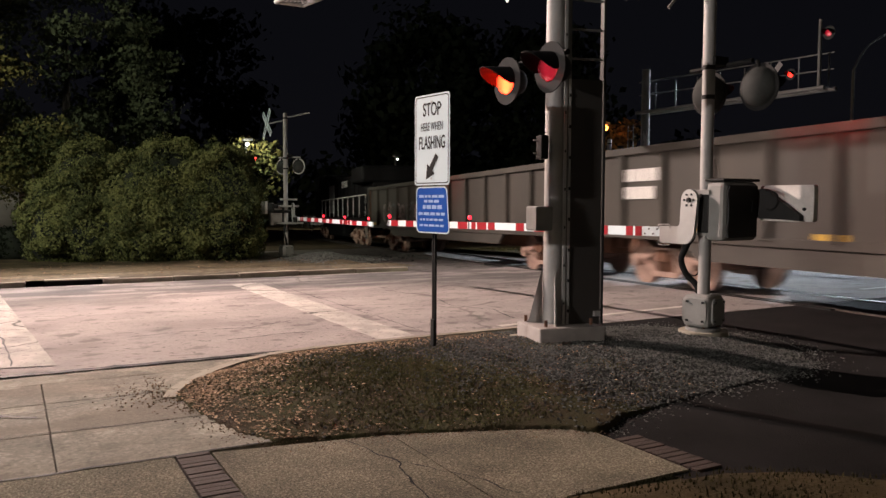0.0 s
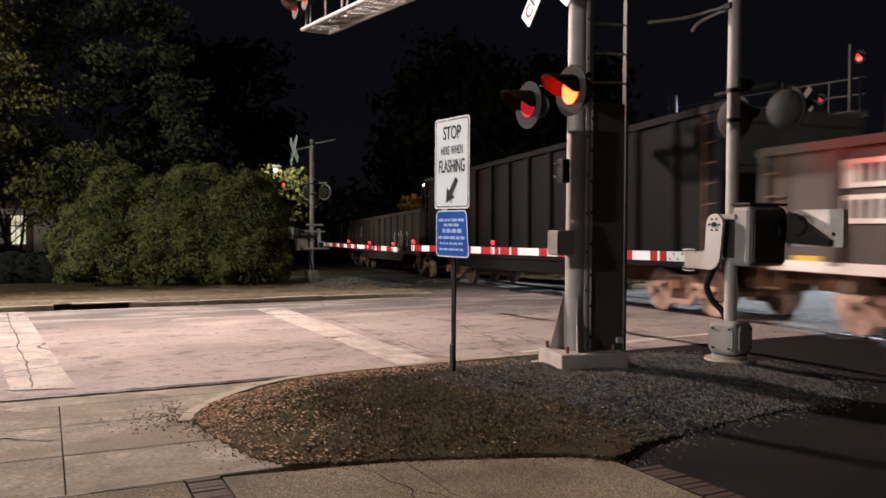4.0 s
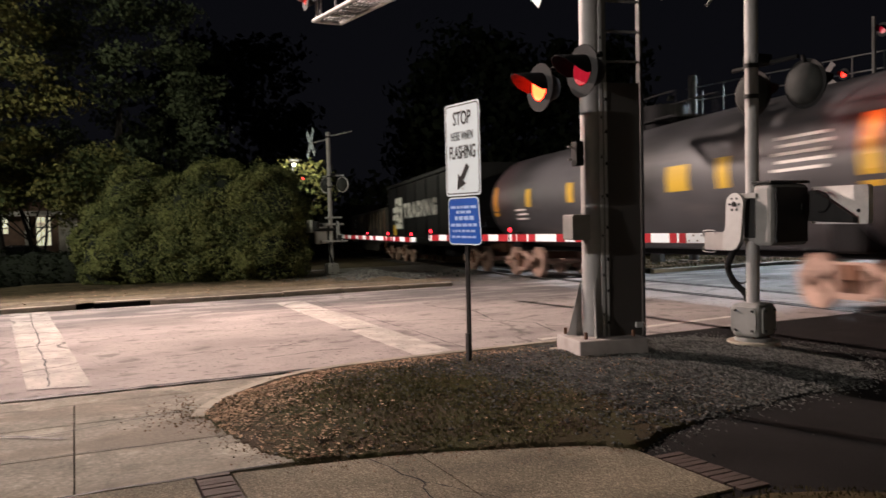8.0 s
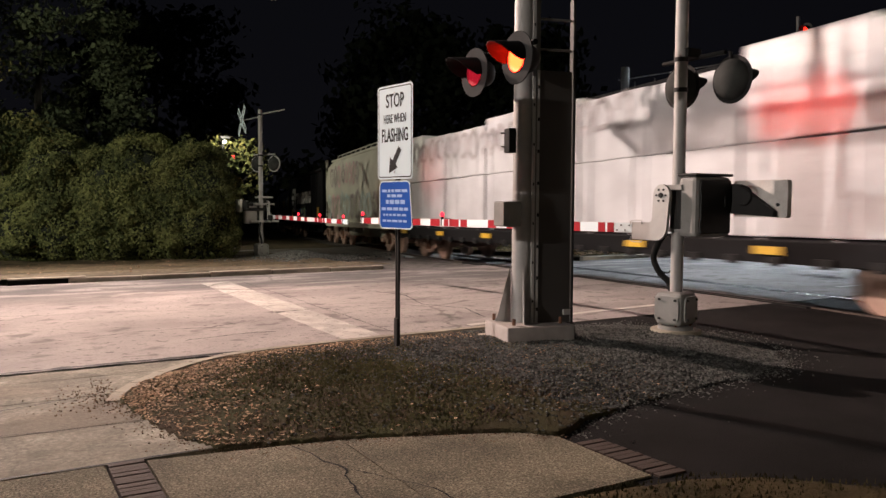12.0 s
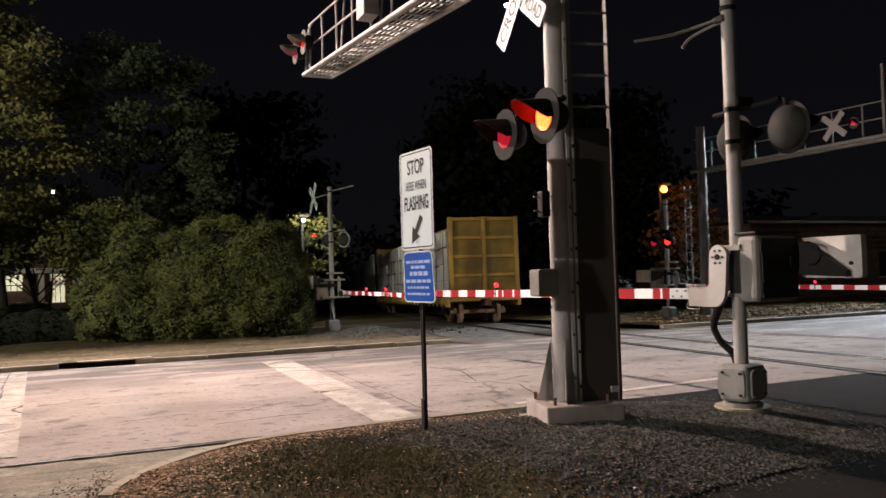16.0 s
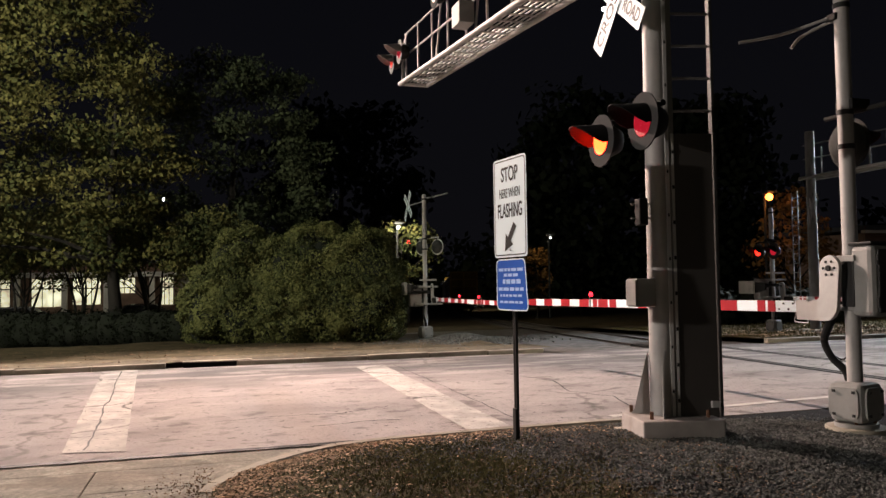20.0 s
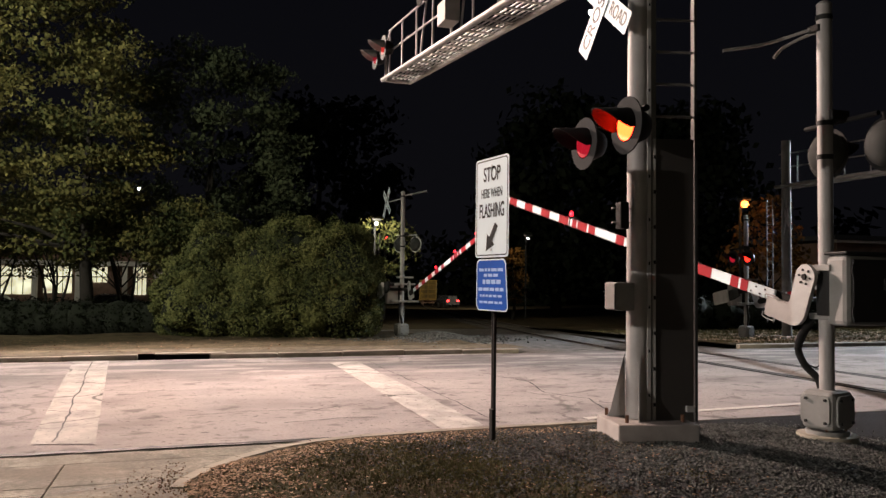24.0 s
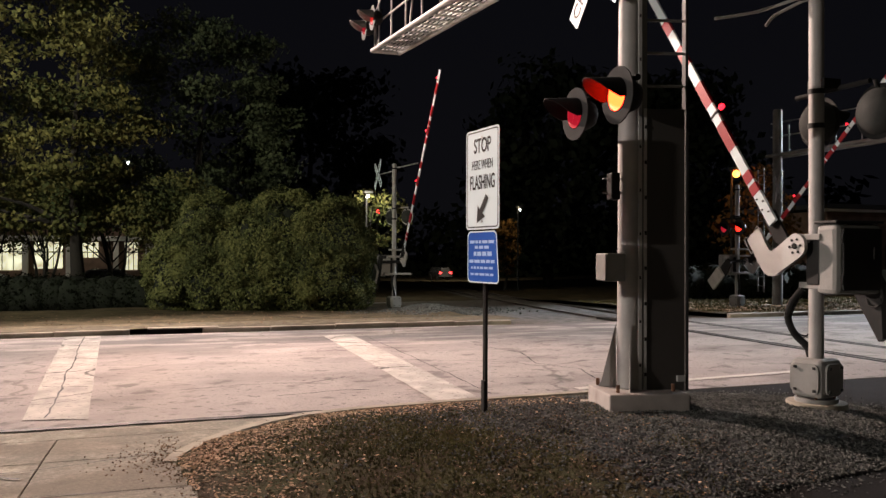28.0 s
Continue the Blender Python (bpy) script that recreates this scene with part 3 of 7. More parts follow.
vs, fs, idx = [], [], {}
NX, NY = 240, 132
for j in range(NY + 1):
    for i in range(NX + 1):
        x, y = 1.0 + 7.4 * i / NX, 4.1 + 4.15 * j / NY
        ins = inside(x, y, VERGE)
        idx[i, j] = len(vs)
        vs.append((x, y, verge_z(x, y) if ins else -0.05 - min(0.05, 0.1 * edge_dist(x, y, VERGE))))
for j in range(NY):
    for i in range(NX):
        x, y = 1.0 + 7.4 * (i + 0.5) / NX, 4.1 + 4.15 * (j + 0.5) / NY
        if inside(x, y, VERGE) or edge_dist(x, y, VERGE) < 0.1:
            fs.append((idx[i, j], idx[i + 1, j], idx[i + 1, j + 1], idx[i, j + 1]))
verge = mesh_part("verge", vs, fs, VERGE_SOIL, smooth=True)
verge.data.materials.append(GRAVEL_BED)
for p in verge.data.polygons:
    x, y = p.center.x, p.center.y
    p.material_index = 1 if x - 3.6 + (y - 6.4) * 0.45 + 0.7 * noise.noise((x * 1.5, y * 1.5, 7)) + 0.5 * noise.noise((x * 9, y * 9, 1)) > 0 else 0
tagged(verge, "mounded verge of soil, dry grass and gravel", "verge", kind="structure")

# driveway and the dark lawn edge in front
tagged(sheet("driveway", 3.4, 60, -30, 8.2, 60, 12, -0.012, ASPHALT_DARK), "dark asphalt driveway joining the road", "driveway")
LAWN = [(-8, 3.34), (2.2, 3.34), (2.9, 3.30), (3.7, 3.22), (4.1, 3.0), (4.6, 2.5), (5.6, 1.2), (7.0, -1.0), (10.0, -6.0), (-8, -6.0)]
vs, fs = [], []
for j in range(61):
    for i in range(121):
        x, y = -8 + 18 * i / 120, -6.0 + 9.4 * j / 60
        e = edge_dist(x, y, LAWN) if inside(x, y, LAWN) else -edge_dist(x, y, LAWN)
        vs.append((x, y, -0.004 + min(0.03, max(-0.08, e * 0.3)) + 0.02 * noise.noise((x, y, 5))))
for j in range(60):
    for i in range(120):
        a = j * 121 + i
        fs.append((a, a + 1, a + 122, a + 121))
tagged(mesh_part("lawn_near", vs, fs, TURF, smooth=True), "thin dry grass beside the sidewalk", "grass", kind="structure")

rng = random.Random(5)


def pebbles(name, count, where, size, material, label, category, zf):
    vs, fs = [], []
    while count > 0:
        x, y = where()
        if x is None:
            continue
        count -= 1
        r = size * rng.uniform(0.5, 1.25)
        z = zf(x, y) + r * 0.15
        b = len(vs)
        tw = rng.uniform(0, 6.28)
        for k in range(4):
            a = tw + k * 1.571 + rng.uniform(-0.4, 0.4)
            rr = r * rng.uniform(0.7, 1.2)
            vs.append((x + math.cos(a) * rr, y + math.sin(a) * rr, z + rng.uniform(-0.2, 0.3) * r))
        vs.append((x + rng.uniform(-.3, .3) * r, y + rng.uniform(-.3, .3) * r, z + r * rng.uniform(0.5, 0.9)))
        vs.append((x, y, z - r * 0.6))
        for k in range(4):
            fs += [(b + k, b + (k + 1) % 4, b + 4), (b + (k + 1) % 4, b + k, b + 5)]
    return tagged(mesh_part(name, vs, fs, material), label, category, kind="stuff")


def on_gravel():
    x, y = rng.uniform(1.2, 8.25), rng.uniform(4.15, 8.1)
    if not inside(x, y, VERGE):
        return None, None
    g = 1 / (1 + math.exp(-(x - 3.5 + (y - 6.4) * 0.45 + 0.7 * noise.noise((x * 1.5, y * 1.5, 7))) * 2.2))
    return (x, y) if rng.random() < 0.02 + 0.98 * g ** 1.4 else (None, None)


def on_leaves():
    """Thickest along the curved kerb, thinning out towards the middle."""
    x, y = rng.uniform(1.1, 5.2), rng.uniform(4.6, 8.05)
    if not inside(x, y, VERGE):
        return None, None
    d = min(math.hypot(x - ax, y - ay) for ax, ay in arc[:9])
    g = math.exp(-(d / 0.5) ** 2) * (1.2 - 0.2 * x) + 0.22 * math.exp(-((x - 1.5) / 0.45) ** 2)
    return (x, y) if rng.random() < 0.006 + g * (0.75 + 0.6 * noise.noise((x * 3, y * 3, 3))) else (None, None)


def on_grass():
    x, y = rng.uniform(1.3, 5.0), rng.uniform(4.6, 7.9)
    if not inside(x, y, VERGE):
        return None, None
    g = 0.85 * math.exp(-((x - 2.9) / 0.9) ** 2 - ((y - 6.2) / 1.3) ** 2) + 0.35 * noise.noise((x * 1.7, y * 1.7, 2))
    return (x, y) if rng.random() < g else (None, None)


def spilled():
    x, y = 1.18 - abs(rng.gauss(0, 0.24)), rng.gauss(6.75, 0.30)
    return (x, y) if 5.1 < y < 8.1 and not inside(x, y, VERGE) else (None, None)


pebbles("gravel", 30000, on_gravel, 0.0145, GRAVEL, "loose grey crushed stone on the verge", "gravel", verge_z)


def strewn():
    x, y = rng.uniform(3.6, 8.3), rng.uniform(3.7, 7.9)
    if inside(x, y, VERGE):
        return None, None
    return (x, y) if rng.random() < math.exp(-edge_dist(x, y, VERGE) / 0.09) else (None, None)


pebbles("strewn_gravel", 900, strewn, 0.012, GRAVEL, "loose stones strewn over the driveway edge", "gravel", lambda x, y: -0.012)


def crumbs():
    x, y = rng.uniform(0.9, 3.6), rng.uniform(4.1, 7.2)
    if inside(x, y, VERGE):
        return None, None
    return (x, y) if rng.random() < math.exp(-edge_dist(x, y, VERGE) / 0.07) else (None, None)


pebbles("soil_crumbs", 550, crumbs, 0.007, LITTER, "soil crumbs washed over the paving edge", "soil", lambda x, y: 0.002)
pebbles("spilled_gravel", 330, spilled, 0.009, LITTER, "stray soil and grit spilled on the apron", "gravel", lambda x, y: 0.0)


def flakes(name, count, where, size, material, label, category, zf, tall=0.0):
    vs, fs = [], []
    while count > 0:
        x, y = where()
        if x is None:
            continue
        count -= 1
        z, a = zf(x, y), rng.uniform(0, 6.28)
        r = size * rng.uniform(0.6, 1.3)
        b = len(vs)
        if tall:
            lean = rng.uniform(-0.5, 0.5) * tall
            dx, dy = math.cos(a) * r * 0.15, math.sin(a) * r * 0.15
            h = tall * rng.uniform(0.5, 1.2)
            vs += [(x - dx, y - dy, z), (x + dx, y + dy, z), (x + lean, y + lean * 0.6, z + h)]
            fs.append((b, b + 1, b + 2))
        else:
            for k, (u, w) in enumerate(((1, 0), (0.1, 0.55), (-1, 0.1), (-0.1, -0.5))):
                vs.append((x + (u * math.cos(a) - w * math.sin(a)) * r, y + (u * math.sin(a) + w * math.cos(a)) * r, z + 0.008 + rng.uniform(0, 0.7) * r))
            fs += [(b, b + 1, b + 2), (b, b + 2, b + 3)]
    return tagged(mesh_part(name, vs, fs, material), label, category, kind="stuff")


def near_lawn():
    x, y = rng.uniform(1.6, 5.6), rng.uniform(1.4, 3.34)
    return (x, y) if inside(x, y, LAWN) else (None, None)


# pale leaf colour crowded along the kerb also carries the light on the rim
flakes("fallen_leaves", 5200, on_leaves, 0.016, DEAD_LEAF, "brown fallen leaves on the verge", "leaves", verge_z)
flakes("verge_grass", 15000, on_grass, 0.045, BLADES, "short thin grass on the verge", "grass", verge_z, tall=0.02)
flakes("verge_litter", 3800, lambda: next(((x, y) for x, y in [(rng.uniform(1.15, 5.4), rng.uniform(4.6, 8.05))] if inside(x, y, VERGE)), (None, None)), 0.011, LITTER, "bits of brown leaf litter on the verge", "leaves", verge_z)
flakes("lawn_grass", 7000, near_lawn, 0.04, LAWN_BLADES, "short dry grass beside the sidewalk", "grass", lambda x, y: 0.015, tall=0.028)
flakes("bank_grass", 16000, lambda: (rng.uniform(16.1, 34), rng.uniform(19.1, 28)), 0.10, BANK_BLADES, "short dry grass on the bank beyond the track", "grass", lambda x, y: slope(y) + 0.10 + 0.10 * noise.noise((x * 0.7, y * 0.7, 3.1)), tall=0.09)
flakes("bank_litter", 2600, lambda: (rng.uniform(16.1, 30), 19.0 + abs(rng.gauss(0, 2.6))), 0.05, DEAD_LEAF, "fallen leaves on the bank beyond the track", "leaves", lambda x, y: slope(y) + 0.13 + 0.10 * noise.noise((x * 0.7, y * 0.7, 3.1)))
flakes("pavement_litter", 700, lambda: (rng.uniform(-8, 9), rng.uniform(18.95, 25)), 0.035, LITTER, "dead leaves on the far pavement", "leaves", lambda x, y: slope(y) + 0.12)

# ---- track ----
STEP = 1.0
path = {}
x, y, h = 12.0, 9.4, 0.0


BEND = ((10, 8.0), (17, 10.0), (25, 11.2), (37, 12.5), (50, 13.9), (66, 15.1), (92, 16.2), (150, 16.5))


def heading(s):
    if s <= BEND[0][0]:
        return BEND[0][1]
    for (a, p), (b, q) in zip(BEND, BEND[1:]):
        if s <= b:
            return p + (q - p) * (s - a) / (b - a)
    return BEND[-1][1]


s = 0.0
while s < 480:
    path[round(s)] = (x, y)
    a = radians(heading(s + 0.5))
    x, y, s = x + math.sin(a), y + math.cos(a), s + 1
for k in range(1, 260):
    a = radians(BEND[0][1])
    path[-k] = (12.0 - math.sin(a) * k, 9.4 - math.cos(a) * k)


def rail_z(s):
    return -0.05 - 0.02 * min(max(s, -3.0), 240)


def on_track(s):
    k = math.floor(s)
    (ax, ay), (bx, by) = path[k], path[k + 1]
    f = s - k
    return Vector((ax + (bx - ax) * f, ay + (by - ay) * f, rail_z(s)))


def track_sweep(bm, s0, s1, step, profile):
    rings = []
    s = s0
    while s <= s1:
        p, a = on_track(s), radians(heading(s))
        nx, ny = math.cos(a), -math.sin(a)
        rings.append([bm.verts.new((p.x + nx * u, p.y + ny * u, p.z + w)) for u, w in profile])
        s += step
    n = len(profile)
    for a, b in zip(rings, rings[1:]):
        for k in range(n):
            bm.faces.new((a[k], a[(k + 1) % n], b[(k + 1) % n], b[k]))
    bm.faces.new(rings[0][::-1])
    bm.faces.new(rings[-1])


track = empty("railway_track", kind="structure")
tagged(track, "single railway track crossing the road and curving away", "track")
for u in (-0.75, 0.75):
    bm = bmesh.new()
    track_sweep(bm, -60, 300, 2, [(u - 0.036, 0.0), (u + 0.036, 0.0), (u + 0.036, -0.04), (u + 0.012, -0.05), (u + 0.012, -0.12), (u - 0.012, -0.12), (u - 0.012, -0.05), (u - 0.036, -0.04)])
    part("rail", bm, RAIL, track, "worn steel rail")
    # flat black strips stand in for the shaded groove beside each rail
    for w in (-0.085, 0.085):
        bm = bmesh.new()
        track_sweep(bm, -2, 11, 1, [(u + w - 0.045, 0.004), (u + w + 0.045, 0.004), (u + w + 0.045, -0.1), (u + w - 0.045, -0.1)])
        part("flangeway", bm, RUBBER, track, "flat black strip for the shaded groove by the rail")
bm = bmesh.new()
track_sweep(bm, 10.4, 300, 2, [(-2.3, -0.32), (-1.5, -0.13), (1.5, -0.13), (2.3, -0.32)])
part("ballast", bm, BALLAST, track, "dark crushed-stone ballast")
bm = bmesh.new()
track_sweep(bm, -60, -2, 2, [(-2.3, -0.32), (-1.5, -0.13), (1.5, -0.13), (2.3, -0.32)])
part("ballast", bm, BALLAST, track, "dark crushed-stone ballast")
bm = bmesh.new()
add_box(bm, (0, 0, -0.12), (2.6, 0.23, 0.1), 0, 0.01)
tie = part("sleeper", bm, SLEEPER, track)
ties = [10.8 + 0.6 * k for k in range(110)]
for k, s in enumerate(ties):
    ob = tie if k == 0 else new("sleeper", tie.data)
    ob.parent = track
    p = on_track(s)
    ob.matrix_basis = pose(p.x, p.y, p.z, 0, 0, -heading(s))

# ---- flashing signals ----
LAMPS = []


def ring_plate(bm, m, r0, r1, y0, y1, seg=28):
    loops = []
    for r, yy in ((r0, y1), (r1, y1), (r1, y0), (r0, y0)):
        loops.append([bm.verts.new(m @ Vector((math.cos(a) * r, yy, math.sin(a) * r))) for a in [2 * math.pi * k / seg for k in range(seg)]])
    for i in range(4):
        a, b = loops[i], loops[(i + 1) % 4]
        for k in range(seg):
            bm.faces.new((a[k], a[(k + 1) % seg], b[(k + 1) % seg], b[k]))


def signal_head(parent, at, yaw, phase, lit=None, scale=1.0, plate=None, hood=None, back=None):
    """A flashing signal that faces along its own +y, turned by yaw; phase 0 or 1 of the flashing pair."""
    m = pose(*at, 0, 0, yaw) @ Matrix.Diagonal((scale, scale, scale, 1))
    bm = bmesh.new()
    ring_plate(bm, m, 0.15, 0.265, -0.012, 0.0)
    plate_ob = smooth_by_angle(part("background_disc", bm, plate or PLATE, parent, "round grey target plate"))
    bm = bmesh.new()
    prof = [(0.15, 0.004), (0.165, -0.02), (0.16, -0.12), (0.12, -0.20), (0.06, -0.23), (0.0, -0.235)]
    if back:
        prof = [(0.15, 0.004), (0.225, -0.014), (0.215, -0.06), (0.16, -0.12), (0.07, -0.16), (0.0, -0.165)]
    seg, rings = 20, []
    for r, yy in prof[:-1]:
        rings.append([bm.verts.new(m @ Vector((math.cos(a) * r, yy, math.sin(a) * r))) for a in [2 * math.pi * k / seg for k in range(seg)]])
    for a, b in zip(rings, rings[1:]):
        for k in range(seg):
            bm.faces.new((a[k], a[(k + 1) % seg], b[(k + 1) % seg], b[k]))
    tip = bm.verts.new(m @ Vector((0, prof[-1][1], 0)))
    for k in range(seg):
        bm.faces.new((rings[-1][k], rings[-1][(k + 1) % seg], tip))
    smooth_by_angle(part("housing", bm, back or BLACK, plate_ob, "rounded lamp housing"))
    bm = bmesh.new()
    seg = 18
    rows = []
    for r in (0.158, 0.165):
        for end in (0, 1):
            ring = []
            for k in range(seg + 1):
                a = radians(-12 + 204 * k / seg)
                up = 0.5 + 0.5 * math.sin(a)
                ln = 0.0 if end == 0 else 0.02 + 0.31 * max(0.0, (up - 0.38) / 0.62) ** 0.6
                drop = -0.03 * end * up
                ring.append(bm.verts.new(m @ Vector((math.cos(a) * r, ln + 0.002, math.sin(a) * r + drop))))
            rows.append(ring)
    order = (rows[0], rows[1], rows[3], rows[2])
    for i in range(4):
        a, b = order[i], order[(i + 1) % 4]
        for k in range(seg):
            bm.faces.new((a[k], a[k + 1], b[k + 1], b[k]))
    smooth_by_angle(part("hood", bm, hood or HOOD, plate_ob, "visor hood"))
    # disc with glowing and dark faces; its half-turns stand in for flashing
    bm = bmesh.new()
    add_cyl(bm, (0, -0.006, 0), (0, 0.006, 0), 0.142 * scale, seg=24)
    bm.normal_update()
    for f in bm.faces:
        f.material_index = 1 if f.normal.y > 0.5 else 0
    lens = part("lens", bm, [LENS_OFF, lit or LENS_ON], plate_ob, "red lens disc with a lit and a dark face")
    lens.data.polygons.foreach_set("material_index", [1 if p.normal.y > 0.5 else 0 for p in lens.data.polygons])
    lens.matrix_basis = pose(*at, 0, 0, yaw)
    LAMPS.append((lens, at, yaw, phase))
    return plate_ob


def crossbuck(parent, c, yaw, letters=True, face=None, k0=1.0):
    """Two crossed white blades that face along +y turned by yaw."""
    for k, (ang, words) in enumerate(((-39, (("RAIL", 0.37), ("ROAD", -0.37))), (48, (("CROSSING", 0),)))):
        m = pose(*c, 0, 0, yaw) @ pose(0, 0.012 * k, 0) @ pose(0, 0, 0, 0, ang, 0)
        bm = bmesh.new()
        o = rounded(1.22 * k0, 0.23 * k0, 0.02, 2)
        add_prism(bm, o, lambda a, b: m @ Vector((a, -0.002, b)), lambda a, b: m @ Vector((a, 0.002, b)))
        blade = part("blade", bm, face or SHEET_WHITE, parent, "white crossbuck blade")
        if letters:
            for word, dx in words:
                t = m @ pose(dx, 0.003, 0, 90, 0, 180)
                text_part("lettering", word, 0.19, t, SIGN_BLACK, blade, 1.08 if dx == 0 else 0.36, 0.002)


# ---- cantilever signal mast beside the road ----
mast = empty("cantilever_signal_mast", pose(5.33, 7.12, 0.0), "grey steel cantilever mast with flashing red signals and walkway", "signal mast")
box_part("base", (0.06, -0.06, 0.145), (0.78, 0.66, 0.19), BASE_PAINT, mast, -12, 0.015, "pale steel base box")
box_part("footing", (0.06, -0.06, 0.03), (0.9, 0.8, 0.08), KERB, mast, -12, 0.01, "concrete footing")
bm = bmesh.new()
add_cyl(bm, (0.025, 0.03, 0.22), (0.035, 0.03, 8.6), 0.118, 0.10, 28)
smooth_by_angle(part("pole", bm, GALV, mast, "round galvanised pole"))
for a in (60, 150, 240, 330):
    bm = bmesh.new()
    mm = pose(0.025, 0.03, 0.24, 0, 0, a)
    add_prism(bm, [(0.12, 0), (0.30, 0), (0.27, 0.05), (0.13, 0.62)], lambda u, w: mm @ Vector((u, -0.006, w)), lambda u, w: mm @ Vector((u, 0.006, w)))
    part("gusset", bm, GALV, mast)
for dx, dy in ((-0.24, -0.2), (0.3, -0.3), (0.36, 0.12), (-0.2, 0.24)):
    cyl_part("anchor_bolt", (dx, dy, 0.23), (dx, dy, 0.31), 0.018, RUST, mast, seg=8)
LAD = pose(0.30, -0.15, 0.03, 0, 0, -14)
# right-hand rail darker than the left: its dimmer light put into the colour
for u in (-0.21, 0.21):
    bm = bmesh.new()
    v0 = LAD @ Vector((u, 0, 4.35))
    add_box(bm, v0, (0.028 if u > 0 else 0.05, 0.09, 8.3), -14, 0.003)
    part("ladder_rail", bm, GALV_DIM if u < 0 else CASE_DARK, mast, "steel ladder rail")
bm = bmesh.new()
add_box(bm, LAD @ Vector((-0.262, -0.062, 4.35)), (0.034, 0.02, 8.3), -14, 0.002)
strap = part("mounting_strap", bm, ALU, mast, "bright flat strap with bolt holes")
for k in range(20):
    p = LAD @ Vector((-0.262, -0.074, 0.45 + 0.42 * k))
    bm = bmesh.new()
    add_box(bm, p, (0.014, 0.006, 0.03), -14)
    part("bolt_hole", bm, BLACK, strap)
for k in range(17):
    z = 3.15 + 0.32 * k
    a, b = LAD @ Vector((-0.2, 0, z)), LAD @ Vector((0.2, 0, z))
    cyl_part("rung", a, b, 0.014, GALV_DIM, mast, seg=8)
bm = bmesh.new()
add_box(bm, LAD @ Vector((0, -0.045, 1.56)), (0.37, 0.012, 2.72), -14, 0.002)
shield = part("ladder_shield", bm, ALU_DULL, mast, "dull metal sheet that blocks the ladder")
# right-hand edge angle darkened for dimmer light too
for u in (-0.2, 0.2):
    bm = bmesh.new()
    add_box(bm, LAD @ Vector((u * 1.04, -0.056, 1.56)), (0.026, 0.02, 2.72), -14, 0.002)
    part("shield_edge", bm, CASE_DARK if u > 0 else ALU, shield, "edge angle")
    for k in range(8):
        p = LAD @ Vector((u * 1.04, -0.068, 0.36 + 0.34 * k))
        bm = bmesh.new()
        add_box(bm, p, (0.02, 0.008, 0.035), -14)
        part("bolt", bm, BLACK, shield)
box_part("latch", LAD @ Vector((0.14, -0.075, 0.32)), (0.08, 0.04, 0.06), ALU, mast, -14, 0.004, "bright latch")
for z in (1.0, 3.28, 5.6, 7.6):
    a, b = LAD @ Vector((-0.24, -0.01, z)), Vector((0.02, 0.03, z))
    bm = bmesh.new()
    add_box(bm, (a + b) / 2, (0.2, 0.05, 0.06), -30, 0.004)
    part("bracket", bm, ALU, mast, "ladder bracket")
box_part("junction_box", (-0.21, -0.02, 1.42), (0.19, 0.26, 0.27), CASE, mast, -8, 0.012, "grey junction box")
box_part("box_lid", (-0.315, -0.02, 1.42), (0.02, 0.24, 0.25), CASE, mast, -8, 0.006, "grey hinged lid")
box_part("relay_box", (-0.185, -0.02, 2.2), (0.09, 0.13, 0.26), BLACK, mast, -8, 0.012, "small dark relay box")
for z in (2.14, 2.28):
    box_part("tag_bracket", (-0.17, 0.02, z), (0.2, 0.02, 0.014), GALV, mast, -8)
# lower signal pair and its crossarm
cyl_part("crossarm", (-0.22, -0.5, 3.16), (-0.22, 0.5, 3.16), 0.03, BLACK, mast, seg=12, label="black crossarm")
box_part("crossarm_clamp", (-0.12, 0.02, 3.16), (0.22, 0.24, 0.1), BLACK, mast, 0, 0.01)
signal_head(mast, (-0.38, 0.40, 2.96), 90, 1)
signal_head(mast, (-0.38, -0.40, 3.00), 90, 0)
for yy in (0.40, -0.40):
    cyl_part("lamp_bracket", (-0.26, yy, 3.17), (-0.34, yy, 3.20), 0.022, BLACK, mast, seg=8)
crossbuck(mast, (-0.22, 0.30, 4.42), 90)
# lamp that lights the crossbuck
box_part("flood_lamp", (-0.62, 0.52, 5.12), (0.16, 0.22, 0.10), CASE, mast, 0, 0.01, "small flood lamp")
bm = bmesh.new()
bmesh.ops.create_uvsphere(bm, u_segments=12, v_segments=8, radius=0.025, matrix=Matrix.Translation(Vector(LAMP_AT) - Vector((5.33, 7.12, 0))))
part("crossbuck_lamp", bm, LAMP_GLARE, mast, "small glaring lamp behind the crossbuck", True)
# cantilever arm and walkway
Z0, Z1, Y1 = 5.08, 5.92, 9.85


def arm_z(yy):
    return Z0 + (Z1 - Z0) * yy / Y1


for u in (-0.16, 0.46):
    cyl_part("walkway_beam", (u, -0.4, arm_z(-0.4)), (u, Y1, Z1), 0.045, GALV, mast, seg=12, label="steel walkway beam")
for k in range(26):
    yy = 0.25 + k * 0.385
    cyl_part("grating_bar", (-0.16, yy, arm_z(yy) + 0.02), (0.46, yy, arm_z(yy) + 0.02), 0.016, GALV, mast, seg=6)
for k in range(7):
    u = -0.1 + 0.085 * k
    bm = bmesh.new()
    add_box(bm, (u, Y1 / 2, (Z0 + Z1) / 2 + 0.045), (0.03, Y1, 0.012), 0, 0, math.degrees(math.atan2(Z1 - Z0, Y1)))
    part("grating_strip", bm, GALV, mast)
cyl_part("end_beam", (-0.18, Y1, Z1), (0.48, Y1, Z1), 0.045, GALV, mast, seg=12)
